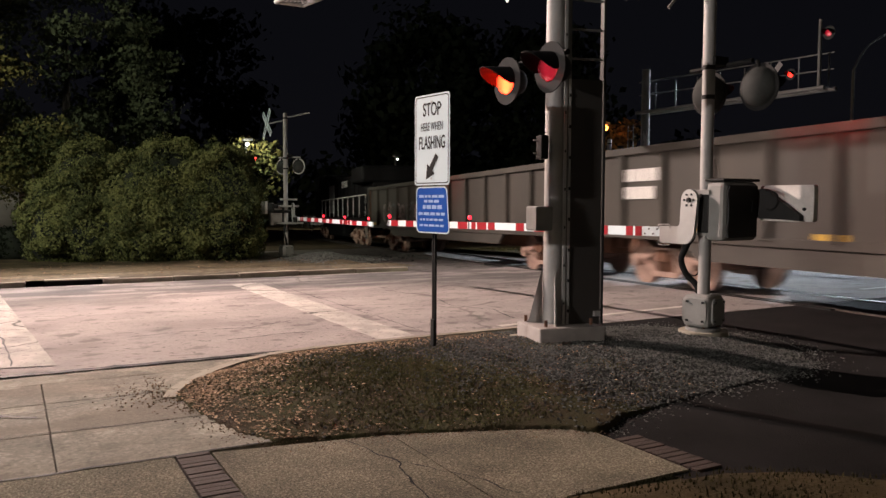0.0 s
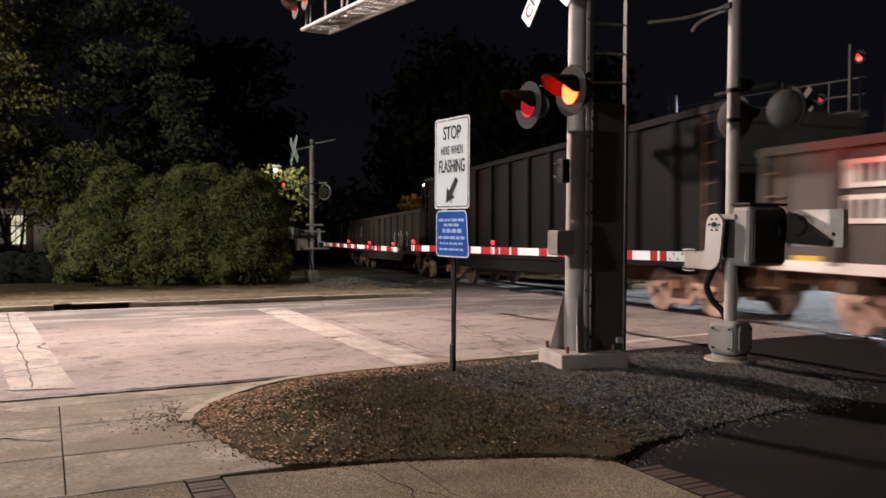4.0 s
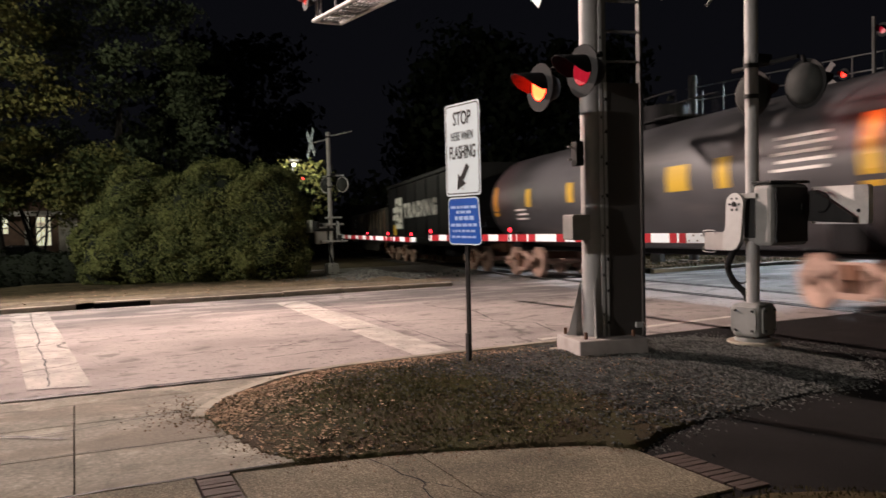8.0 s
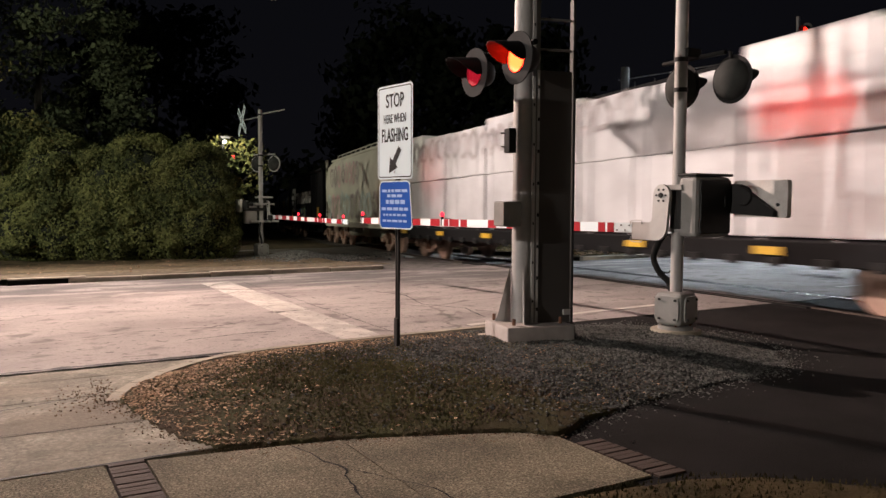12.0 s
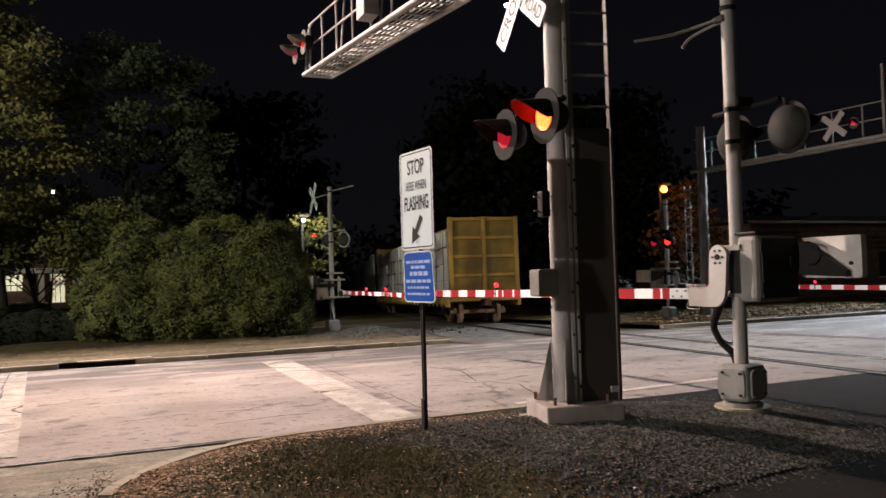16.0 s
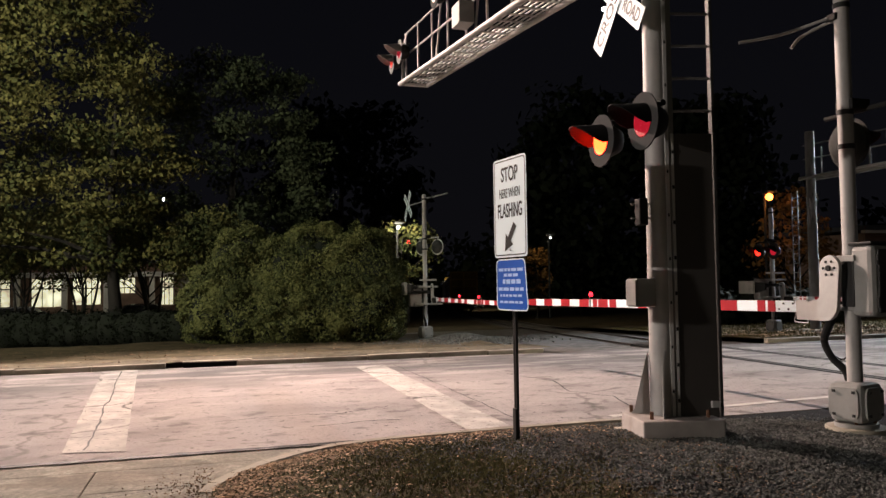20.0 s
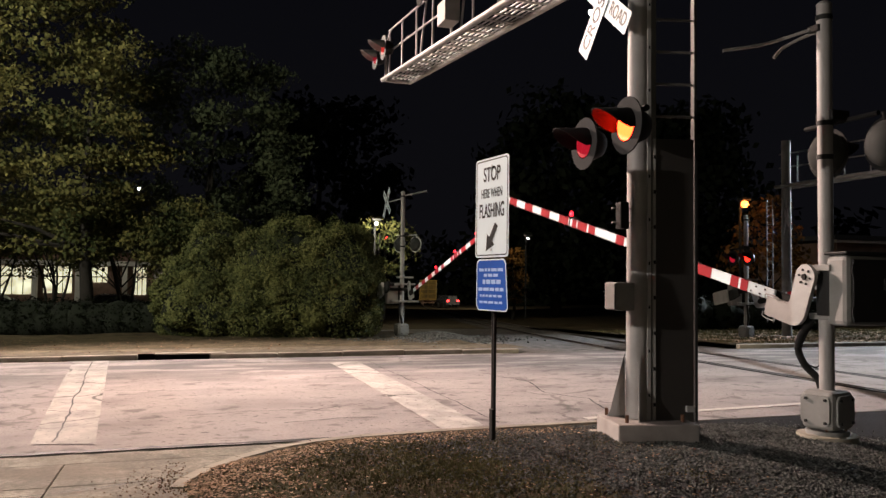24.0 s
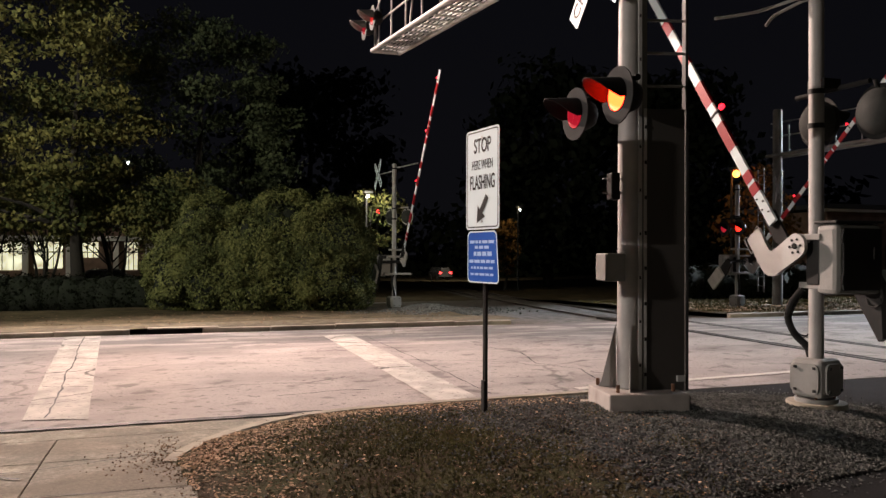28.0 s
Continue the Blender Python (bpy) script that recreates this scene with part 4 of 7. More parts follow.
for h in (0.5, 0.95):
    cyl_part("handrail", (-0.18, 1.2, arm_z(1.2) + h), (-0.18, Y1 - 0.6, arm_z(Y1 - 0.6) + h), 0.018, GALV, mast, seg=8)
for k in range(9):
    yy = 1.2 + k * 1.0
    cyl_part("handrail_post", (-0.18, yy, arm_z(yy)), (-0.18, yy, arm_z(yy) + 0.97), 0.02, GALV, mast, seg=8)
tube_part("handrail_end", [(-0.18, Y1 - 0.8, arm_z(Y1 - 0.8) + 0.95), (-0.18, Y1 - 0.1, Z1 + 0.62), (-0.18, Y1 - 0.1, Z1 + 0.5), (-0.18, Y1 - 1.0, arm_z(Y1 - 1) + 0.5)], 0.018, GALV, mast)
cyl_part("upper_arm", (0.1, 0, 8.2), (0.1, 7.0, 8.4), 0.06, GALV, mast, seg=12)
for yy in (2.4, 4.8, 7.0):
    cyl_part("hanger", (0.1, yy, 8.2 + yy * 0.03), (-0.16, yy, arm_z(yy)), 0.02, GALV, mast, seg=8)
cyl_part("signal_post", (-0.18, Y1 - 0.35, Z1), (-0.18, Y1 - 0.35, Z1 + 0.75), 0.03, GALV, mast, seg=10)
signal_head(mast, (-0.40, Y1 - 0.25, Z1 + 0.40), 90, 1, LENS_SIDE, 0.95, BLACK, CASE)
signal_head(mast, (-0.40, Y1 - 0.95, Z1 + 0.42), 90, 0, LENS_SIDE, 0.95, BLACK, CASE)
cyl_part("crossarm", (-0.24, Y1 - 1.1, Z1 + 0.55), (-0.24, Y1 - 0.1, Z1 + 0.55), 0.025, BLACK, mast, seg=10)
signal_head(mast, (-0.42, 6.2, arm_z(6.2) + 0.95), 90, 1, LENS_SIDE, 0.9)
signal_head(mast, (-0.42, 5.4, arm_z(5.4) + 0.95), 90, 0, LENS_SIDE, 0.9)
box_part("arm_box", (-0.3, 5.0, arm_z(5.0) + 0.3), (0.25, 0.4, 0.35), CASE, mast, 0, 0.01, "grey box on the walkway")

# low heap of ballast stones beside the far gate
def on_heap():
    return rng.gauss(8.8, 0.9), rng.gauss(24.2, 0.9)


pebbles("ballast_heap", 5000, on_heap, 0.045, GRAVEL, "low heap of grey ballast beside the gate", "gravel", lambda x, y: slope(y) + 0.06 + 0.22 * math.exp(-((x - 8.8) / 0.9) ** 2 - ((y - 24.2) / 0.9) ** 2))

# ---- gates ----
ARMS = []


def gate_arm(name, pivot, reach, sign, drop, lamps_at, label, pace=1.0):
    """The moving part: an arm that lies along sign * y from its pivot, with its bracket and counterweights."""
    arm = empty(name, pose(*pivot), label, "gate arm")
    bm = bmesh.new()
    o = [(0.125 * math.cos(radians(a)), 0.125 * math.sin(radians(a))) for a in range(180, -11, -15)]
    o += [(0.14, -0.26), (0.15, -0.295), (0.18, -0.315), (0.465, -0.315), (0.465, -0.52), (0.08, -0.52), (0.02, -0.51), (-0.03, -0.48), (-0.07, -0.43), (-0.085, -0.38)]
    add_prism(bm, o, lambda a, b: (-0.02, sign * a, b), lambda a, b: (0.02, sign * a, b))
    part("bracket", bm, ALU, arm, "bright cast arm bracket")
    for k in range(6):
        a = radians(60 * k)
        cyl_part("bolt", (-0.03, sign * 0.072 * math.cos(a), 0.072 * math.sin(a)), (-0.019, sign * 0.072 * math.cos(a), 0.072 * math.sin(a)), 0.013, BLACK, arm, seg=8)
    cyl_part("hub_nut", (-0.04, 0, 0), (-0.019, 0, 0), 0.03, BLACK, arm, seg=6)
    z0, z1 = -0.385, drop
    tilt = math.degrees(math.atan2(z1 - z0, reach - 0.38))
    L = reach - 0.38

    def on(d):
        return (0, sign * (0.38 + d), z0 + (z1 - z0) * d / L)
    bm = bmesh.new()
    add_box(bm, on(L / 2), (0.03, L, 0.118), 0, 0.004, sign * tilt)
    beam = part("beam", bm, SHEET_WHITE, arm, "white gate arm")
    bands = [(0.40, 0.12), (0.56, 0.13), (1.04, 0.38), (1.72, 0.36), (2.40, 0.32), (3.00, 0.22), (3.84, 0.20), (4.10, 0.30), (4.44, 0.14)]
    bands += [(4.72 + 0.70 * k, 0.33) for k in range(12)]
    for d, w in bands:
        if d + w > L:
            break
        bm = bmesh.new()
        add_box(bm, on(d + w / 2), (0.036, w, 0.119), 0, 0, sign * tilt)
        part("red_band", bm, SHEET_RED, beam, "red reflective band")
    for up in (-1, 1):
        tube_part("arm_clip", [(-0.03, sign * 0.30, -0.42 + up * 0.09), (-0.03, sign * 0.30, -0.42 + up * 0.125), (-0.03, sign * 0.47, -0.42 + up * 0.12), (-0.03, sign * 0.47, -0.42 + up * 0.07)], 0.006, ALU, arm, 6, "thin steel clip")
    # black breakaway hinge behind the bracket, and its clip
    bm = bmesh.new()
    add_prism(bm, [(0.16, -0.335), (0.52, -0.335), (0.52, -0.5), (0.22, -0.5), (0.12, -0.44)], lambda a, b: (sign * 0.025, sign * a, b), lambda a, b: (sign * 0.06, sign * a, b))
    part("hinge_plate", bm, BLACK, beam, "black breakaway hinge plate")
    for k in range(4):
        p = on(0.13 + 0.07 * k)
        cyl_part("rivet", (-0.026, p[1], p[2] + 0.03 * (-1) ** k), (-0.014, p[1], p[2] + 0.03 * (-1) ** k), 0.01, BLACK, beam, seg=6)
    for r in lamps_at:
        p = on(r - 0.38)
        bm = bmesh.new()
        add_box(bm, (0, p[1], p[2] + 0.03), (0.045, 0.03, 0.17), 0, 0.004)
        part("lamp_clip", bm, BLACK, beam, "black lamp clip")
        bm = bmesh.new()
        bmesh.ops.create_uvsphere(bm, u_segments=12, v_segments=8, radius=0.042, matrix=pose(0, p[1], p[2] + 0.135) @ Matrix.Diagonal((0.8, 0.8, 1.0, 1)))
        part("lamp_lens", bm, ARM_LAMP, beam, "small red arm lamp", True)
        tube_part("lamp_wire", [(0, p[1], p[2] + 0.06), (0.02, p[1] - sign * 0.12, p[2] + 0.075), (0.02, p[1] - sign * 0.3, p[2] + 0.062)], 0.006, BLACK, beam, 5)
    # counterweights beyond the mechanism
    cyl_part("shaft_end", (sign * 0.50, 0, 0), (sign * 0.72, 0, 0), 0.05, CASE_DARK, arm, seg=12)
    bm = bmesh.new()
    add_prism(bm, [(0.06, 0.10), (-0.2, 0.13), (-0.52, 0.13), (-0.62, 0.06), (-0.98, -0.17), (-0.98, -0.23), (-0.3, -0.20), (0.06, -0.12)], lambda a, b: (sign * 0.64, sign * a, b), lambda a, b: (sign * 0.71, sign * a, b))
    part("counterweight_arm", bm, CASE_DARK, arm, "dark forked counterweight arm")
    bm = bmesh.new()
    add_prism(bm, [(q[0] - 0.74, q[1] - 0.035) for q in rounded(0.70, 0.41, 0.03, 3)], lambda a, b: (sign * 0.73, sign * a, b), lambda a, b: (sign * 0.80, sign * a, b))
    part("counterweight", bm, WEIGHT, arm, "pale cast counterweight plate")
    for a, b in ((-0.52, 0.1), (-0.98, -0.1)):
        cyl_part("bolt", (sign * 0.71, sign * a, b), (sign * 0.735, sign * a, b), 0.02, BLACK, arm, seg=6)
    tube_part("handle", [(sign * 0.66, -sign * 0.5, 0.10), (sign * 0.62, -sign * 0.62, 0.10), (sign * 0.62, -sign * 0.70, 0.06), (sign * 0.62, -sign * 0.70, -0.04), (sign * 0.62, -sign * 0.64, -0.1), (sign * 0.66, -sign * 0.52, -0.1)], 0.012, BLACK, arm, 8, "black lifting loop")
    ARMS.append((arm, pivot, sign, pace, beam))
    return arm


def gate_post(name, base, top, sign, label, lamps_yaw, lamp_at, buck=None, rods=False, plate=None, lit=None, arm_paint=None):
    g = empty(name, pose(*base), label, "crossing gate")
    cyl_part("footing", (0, 0, -0.05), (0, 0, 0.09), 0.30, KERB, g, r2=0.28, seg=24, label="round concrete footing")
    cyl_part("pole", (0, 0, 0.09), (0, 0, top), 0.072, GALV, g, seg=20, label="galvanised pole")
    bm = bmesh.new()
    add_box(bm, (0, 0, 0.33), (0.36, 0.34, 0.38), 14, 0.05)
    jb = part("junction_base", bm, CASE, g, "cast junction box with lids")
    for a in (14, 104, 194, 284):
        bm = bmesh.new()
        mm = pose(0, 0, 0.33, 0, 0, a)
        add_prism(bm, rounded(0.28, 0.30, 0.06), lambda u, w: mm @ Vector((u, -0.176, w)), lambda u, w: mm @ Vector((u, -0.196, w)))
        part("lid", bm, CASE, jb, "grey cast lid")
        for u, w in ((-0.1, -0.11), (0.1, -0.11), (-0.1, 0.11), (0.1, 0.11)):
            p = mm @ Vector((u, -0.2, w))
            bm = bmesh.new()
            add_box(bm, p, (0.025, 0.025, 0.025), a)
            part("lid_bolt", bm, CASE_DARK, jb)
    cyl_part("flange", (0, 0, 0.09), (0, 0, 0.13), 0.2, CASE, g, seg=16)
    for k in range(4):
        a = radians(45 + 90 * k)
        cyl_part("anchor_bolt", (0.16 * math.cos(a), 0.16 * math.sin(a), 0.1), (0.16 * math.cos(a), 0.16 * math.sin(a), 0.17), 0.016, RUST, g, seg=8)
    bm = bmesh.new()
    add_box(bm, (sign * 0.20, -sign * 0.21, 1.50), (0.58, 0.26, 0.68), 0, 0.05)
    case = part("mechanism_case", bm, CASE if sign > 0 else GALV, g, "grey gate mechanism case")
    # the door's near-black colour stands in for shade on this side
    box_part("case_door", (sign * 0.21, -sign * 0.352, 1.50), (0.48, 0.03, 0.60), CASE_DARK, case, 0, 0.012, "case door, near black for its shaded side")
    box_part("door_latch", (sign * 0.36, -sign * 0.372, 1.56), (0.05, 0.02, 0.12), BLACK, case, 0, 0.004)
    for zz in (1.30, 1.70):
        cyl_part("door_hinge", (-sign * 0.045, -sign * 0.366, zz - 0.05), (-sign * 0.045, -sign * 0.366, zz + 0.05), 0.012, CASE_DARK, case, seg=8)
    box_part("case_lip", (sign * 0.20, -sign * 0.21, 1.86), (0.60, 0.28, 0.03), CASE_DARK, case, 0, 0.01)
    box_part("mounting", (0.0, -sign * 0.05, 1.5), (0.2, 0.16, 0.5), CASE_DARK, g, 0, 0.01)
    cyl_part("shaft", (-sign * 0.2, sign * 0.06, 1.63), (sign * 0.5, sign * 0.06, 1.63), 0.05, CASE_DARK, g, seg=12)
    for zz, w in ((1.24, 0.2), (1.72, 0.26)) if sign > 0 else ((1.24, 0.9), (1.80, 0.62), (2.02, 0.5)):
        box_part("mounting_bar", (0.02 if sign > 0 else 0.1, 0, zz), (w, 0.3, 0.06), CASE if sign > 0 else GALV, g, 0, 0.006, "steel mounting bar")
    tube_part("conduit", [(-0.06, sign * 0.12, 1.2), (-0.12, sign * 0.2, 1.05), (-0.13, sign * 0.24, 0.9), (-0.08, sign * 0.2, 0.74), (-0.02, sign * 0.10, 0.62), (0, sign * 0.07, 0.5)], 0.036, RUBBER, g, 10, "black flexible conduit")
    tube_part("cable", [(0.0, sign * 0.16, 1.2), (-0.02, sign * 0.3, 0.95), (-0.03, sign * 0.3, 0.8), (0.05, sign * 0.18, 0.72), (0.06, sign * 0.1, 0.9), (0.06, sign * 0.08, 1.2)], 0.008, RUBBER, g, 6, "thin black cable")
    zc = lamp_at[2]
    fx, fy = -math.sin(radians(lamps_yaw)), math.cos(radians(lamps_yaw))
    side = math.copysign(1, fx)
    ux, uy = -fy * side, fx * side
    ox, oy = 0.24 * fx, 0.24 * fy
    box_part("crossarm_clamp", (ox * 0.4, oy * 0.4, zc + 0.34), (0.22, 0.22, 0.1), BLACK, g, 0, 0.01)
    for zz in (zc - 0.1, zc + 0.24, top - 0.16):
        cyl_part("band", (0, 0, zz), (0, 0, zz + 0.05), 0.08, CASE_DARK, g, seg=16, label="dark clamp band")
    cyl_part("pole_cap", (0, 0, top), (0, 0, top + 0.03), 0.08, GALV, g, r2=0.05, seg=16)
    ends = [(ox * 0.8 + ux * e, oy * 0.8 + uy * e, zc + 0.30) for e in (-0.46, 0.46)]
    cyl_part("crossarm", ends[0], ends[1], 0.026, arm_paint or BLACK, g, seg=10, label="crossarm")
    for k, e in enumerate((-0.36, 0.36)):
        at = (ox + ux * (e + lamp_at[1]), oy + uy * (e + lamp_at[1]), zc)
        signal_head(g, at, lamps_yaw, k if lamps_yaw > 0 else 1 - k, lit, plate=plate, back=BACK_GREY if lamps_yaw < 0 else None)
        cyl_part("lamp_bracket", (at[0] - ox * 0.2, at[1] - oy * 0.2, zc + 0.30), (at[0] - ox * 0.1, at[1] - oy * 0.1, zc + 0.2), 0.02, BLACK, g, seg=8)
    if buck:
        crossbuck(g, buck, 90)
        cyl_part("crossbuck_arm", (0, 0, buck[2]), (buck[0], buck[1], buck[2]), 0.02, GALV, g, seg=8)
    if rods:
        for pts in (rods[0], rods[1]):
            tube_part("bent_rod", pts, 0.016, GALV, g, 8, "bent bare pipe bracket")
        box_part("rod_clamp", (-0.04, 0.05, top - 0.24), (0.12, 0.14, 0.07), CASE_DARK, g, 0, 0.008)
    return g


RODS = [[(-0.04, 0.04, 4.15), (-0.16, 0.16, 4.11), (-0.4, 0.41, 4.04), (-0.69, 0.68, 4.02)], [(-0.04, 0.06, 4.11), (-0.12, 0.18, 4.07), (-0.26, 0.29, 3.98), (-0.34, 0.32, 3.88)]]
gate_post("crossing_gate", (7.17, 6.63, 0), 4.37, 1, "galvanised crossing gate post with signals facing the track", -90, (0.2, -0.16, 2.90), rods=RODS, lit=LENS_BACK_ON, plate=BLACK)
gate_arm("gate_arm", (6.98, 6.69, 1.63), 8.4, 1, -0.48, (8.34, 5.05, 1.95), "long red and white striped gate arm with red lamps")
gate_post("crossing_gate", (7.93, 25.15, -0.36), 4.80, -1, "galvanised crossing gate post with crossbuck beside the hedge", -60, (0, 0, 3.10), lit=LENS_BACK_ON, plate=GALV, arm_paint=GALV, buck=(-0.15, 1.55, 4.6))
far_rod = tube_part("bent_rod", [(0, 0, 4.7), (0.2, -0.1, 4.72), (0.7, -0.35, 4.84)], 0.024, GALV, bpy.data.objects["crossing_gate.001"], 8, "bent bare pipe bracket")
gate_arm("gate_arm", (8.11, 24.95, 1.42), 6.5, -1, -0.40, (6.2, 4.55, 2.85), "red and white striped gate arm with red lamps")
gate_post("crossing_gate", (18.6, 21.65, -0.30), 4.1, -1, "galvanised crossing gate post beyond the track", 90, (0, 0, 2.72), lit=LENS_FAR)
gate_arm("gate_arm", (18.78, 21.45, 1.30), 9.6, -1, -0.42, (9.3, 5.6, 2.9), "red and white striped gate arm beyond the track", 0.8)

# ---- cantilever mast beyond the track ----
mast2 = empty("cantilever_signal_mast", pose(19.6, 20.95, slope(20.9)), "grey steel cantilever mast with a walkway beyond the track", "signal mast")
cyl_part("pole", (0, 0, 0), (0, 0, 6.5), 0.16, GALV_DIM, mast2, r2=0.14, seg=20, label="round galvanised pole")
box_part("base", (0, 0, 0.1), (0.7, 0.7, 0.2), KERB, mast2, 0, 0.02)
for u in (-0.2, 0.2):
    cyl_part("ladder_rail", (-0.35 + u * 0.3, 0.35 + u, 0.6), (-0.35 + u * 0.3, 0.35 + u, 4.6), 0.022, GALV_DIM, mast2, seg=6)
for k in range(13):
    cyl_part("rung", (-0.41, 0.15, 0.8 + 0.3 * k), (-0.29, 0.55, 0.8 + 0.3 * k), 0.014, GALV_DIM, mast2, seg=6)
for u in (-0.25, 0.25):
    cyl_part("walkway_beam", (u, 0.2, 5.0), (u, -7.1, 5.0), 0.06, GALV_DIM, mast2, seg=10)
for k in range(19):
    cyl_part("grating_bar", (-0.25, 0.0 - k * 0.39, 5.03), (0.25, 0.0 - k * 0.39, 5.03), 0.016, GALV_DIM, mast2, seg=6)
for h in (0.55, 1.0):
    cyl_part("handrail", (0.27, 0.6, 5.0 + h + 0.15), (0.27, -7.0, 5.0 + h), 0.02, GALV_DIM, mast2, seg=6)
for k in range(8):
    cyl_part("handrail_post", (0.27, -0.2 - k * 0.95, 5.0), (0.27, -0.2 - k * 0.95, 6.0), 0.022, GALV_DIM, mast2, seg=6)
cyl_part("signal_post", (0, -6.75, 5.0), (0, -6.75, 6.9), 0.05, GALV_DIM, mast2, seg=8)
crossbuck(mast2, (-0.1, -5.3, 5.55), 90, False, SIGN_UNLIT, 0.75)
crossbuck(mast2, (-0.3, -0.35, 3.95), 60, False, SIGN_UNLIT)
signal_head(mast2, (-0.2, -7.15, 6.45), 90, 0, LENS_FAR, 0.7)
signal_head(mast2, (-0.2, -6.0, 5.5), 90, 1, LENS_FAR, 0.6)

# ---- stop sign post ----
sign = empty("stop_here_sign", pose(3.84, 7.17, 0), "white stop here when flashing sign over a blue notice", "road sign")
bm = bmesh.new()
add_prism(bm, [(-0.03, -0.012), (-0.012, -0.012), (-0.012, 0.012), (0.012, 0.012), (0.012, -0.012), (0.03, -0.012), (0.03, -0.006), (0.018, -0.006), (0.018, 0.018), (-0.018, 0.018), (-0.018, -0.006), (-0.03, -0.006)],
          lambda a, b: (b, a, 0.0), lambda a, b: (b, a, 2.6))
part("post", bm, CASE_DARK, sign, "dark steel channel post")
bm = bmesh.new()
add_box(bm, (-0.012, 0, 0.15), (0.03, 0.07, 0.46), 0, 0.004)
part("post_sleeve", bm, CASE_DARK, sign, "dark steel sleeve at the ground")
FACE = pose(-0.03, 0, 0, 0, 0, 8)


def bent(o):
    """The notice's outline, with its lower corner pulled out of shape."""
    return [(a - (0.045 * min(1, max(0, (-0.02 - b) / 0.2)) if a < -0.1 else 0), b) for a, b in o]


FRONT = pose(0, 0, 0, 90, 0, -90)


def face_plate(name, w, h, z, up, material, r, parent, label=""):
    mm = FACE @ pose(0, 0, z)
    bm = bmesh.new()
    add_prism(bm, bent(rounded(w, h, r, 8)) if name == "notice" else rounded(w, h, r), lambda a, b: mm @ Vector((-up + 0.004, a, b)), lambda a, b: mm @ Vector((-up, a, b)))
    return part(name, bm, material, parent, label)


panel = face_plate("panel", 0.61, 0.93, 2.235, 0.004, SHEET_WHITE, 0.04, sign, "white reflective sign panel")
bm = bmesh.new()
outer, inner = rounded(0.575, 0.895, 0.035), rounded(0.555, 0.875, 0.028)
mm = FACE @ pose(0, 0, 2.235)
vo = [bm.verts.new(mm @ Vector((-0.0055, a, b))) for a, b in outer]
vi = [bm.verts.new(mm @ Vector((-0.0055, a, b))) for a, b in inner]
for k in range(len(vo)):
    bm.faces.new((vo[k], vo[(k + 1) % len(vo)], vi[(k + 1) % len(vi)], vi[k]))
part("border", bm, SIGN_BLACK, panel, "thin black border")
for words, z, size, w in (("STOP", 2.54, 0.19, 0.31), ("HERE WHEN", 2.365, 0.125, 0.38), ("FLASHING", 2.20, 0.185, 0.45)):
    text_part("lettering", words, size, FACE @ pose(-0.0055, 0, z) @ FRONT, SIGN_BLACK, panel, w, 0.0025 if size > 0.15 else 0.0, 0.0008)
bm = bmesh.new()
am = FACE @ pose(-0.0058, 0.0, 1.955) @ pose(0, 0, 0, 0, 0, 0) @ pose(0, 0, 0, 128, 0, 0)
add_prism(bm, [(0.15, 0.032), (-0.02, 0.032), (-0.02, 0.085), (-0.16, 0.0), (-0.02, -0.085), (-0.02, -0.032), (0.15, -0.032)], lambda a, b: am @ Vector((0.0, a, b)), lambda a, b: am @ Vector((-0.0008, a, b)))
part("arrow", bm, SIGN_BLACK, panel, "black arrow that points down to the road")
for z in (2.62, 1.84):
    p = FACE @ Vector((-0.006, 0, z))
    cyl_part("bolt", p, p + Vector((-0.006, 0, 0)), 0.011, SIGN_BACK, panel, seg=8)
blue = face_plate("notice", 0.54, 0.48, 1.515, 0.006, SHEET_BLUE, 0.06, sign, "blue notice with white edge, bent at one corner")
bm = bmesh.new()
outer, inner = bent(rounded(0.54, 0.48, 0.06, 8)), bent(rounded(0.515, 0.455, 0.05, 8))
mm = FACE @ pose(0, 0, 1.515)
vo = [bm.verts.new(mm @ Vector((-0.0075, a, b))) for a, b in outer]
vi = [bm.verts.new(mm @ Vector((-0.0075, a, b))) for a, b in inner]
for k in range(len(vo)):
    bm.faces.new((vo[k], vo[(k + 1) % len(vo)], vi[(k + 1) % len(vi)], vi[k]))
part("notice_edge", bm, SHEET_WHITE, blue, "thin white edge")
brng = random.Random(2)
for z, h, w in ((1.655, 0.028, 0.44), (1.605, 0.028, 0.26), (1.545, 0.04, 0.36), (1.475, 0.03, 0.46), (1.415, 0.022, 0.40), (1.355, 0.022, 0.42)):
    yy = -w / 2
    while yy < w / 2 - 0.03:
        ln = min(brng.uniform(0.04, 0.10), w / 2 - yy)
        p = FACE @ Vector((-0.0075, yy + ln / 2, z))
        bm = bmesh.new()
        add_box(bm, p, (0.001, ln, h), 8)
        part("print_bar", bm, PALE_BLUE, blue)
        yy += ln + 0.018

# ---- the freight train ----
CAR_BROWN = mat("gondola_brown_paint", (0.054, 0.047, 0.038), 0.75, var=0.3, scale=1.2, fine=20, bump=0.1, dirt=0.6, stretch=(1, 0.6, 0.4))
CAR_TAN = mat("faded_tan_paint", (0.15, 0.105, 0.062), 0.8, var=0.35, scale=1.6, fine=14, bump=0.1, dirt=0.6, stretch=(1, 0.8, 0.5))
CAR_RUSTY = mat("gondola_rust_paint", (0.058, 0.044, 0.038), 0.8, var=0.35, scale=1.3, fine=20, bump=0.15, dirt=0.5, stretch=(1, 0.6, 0.4))
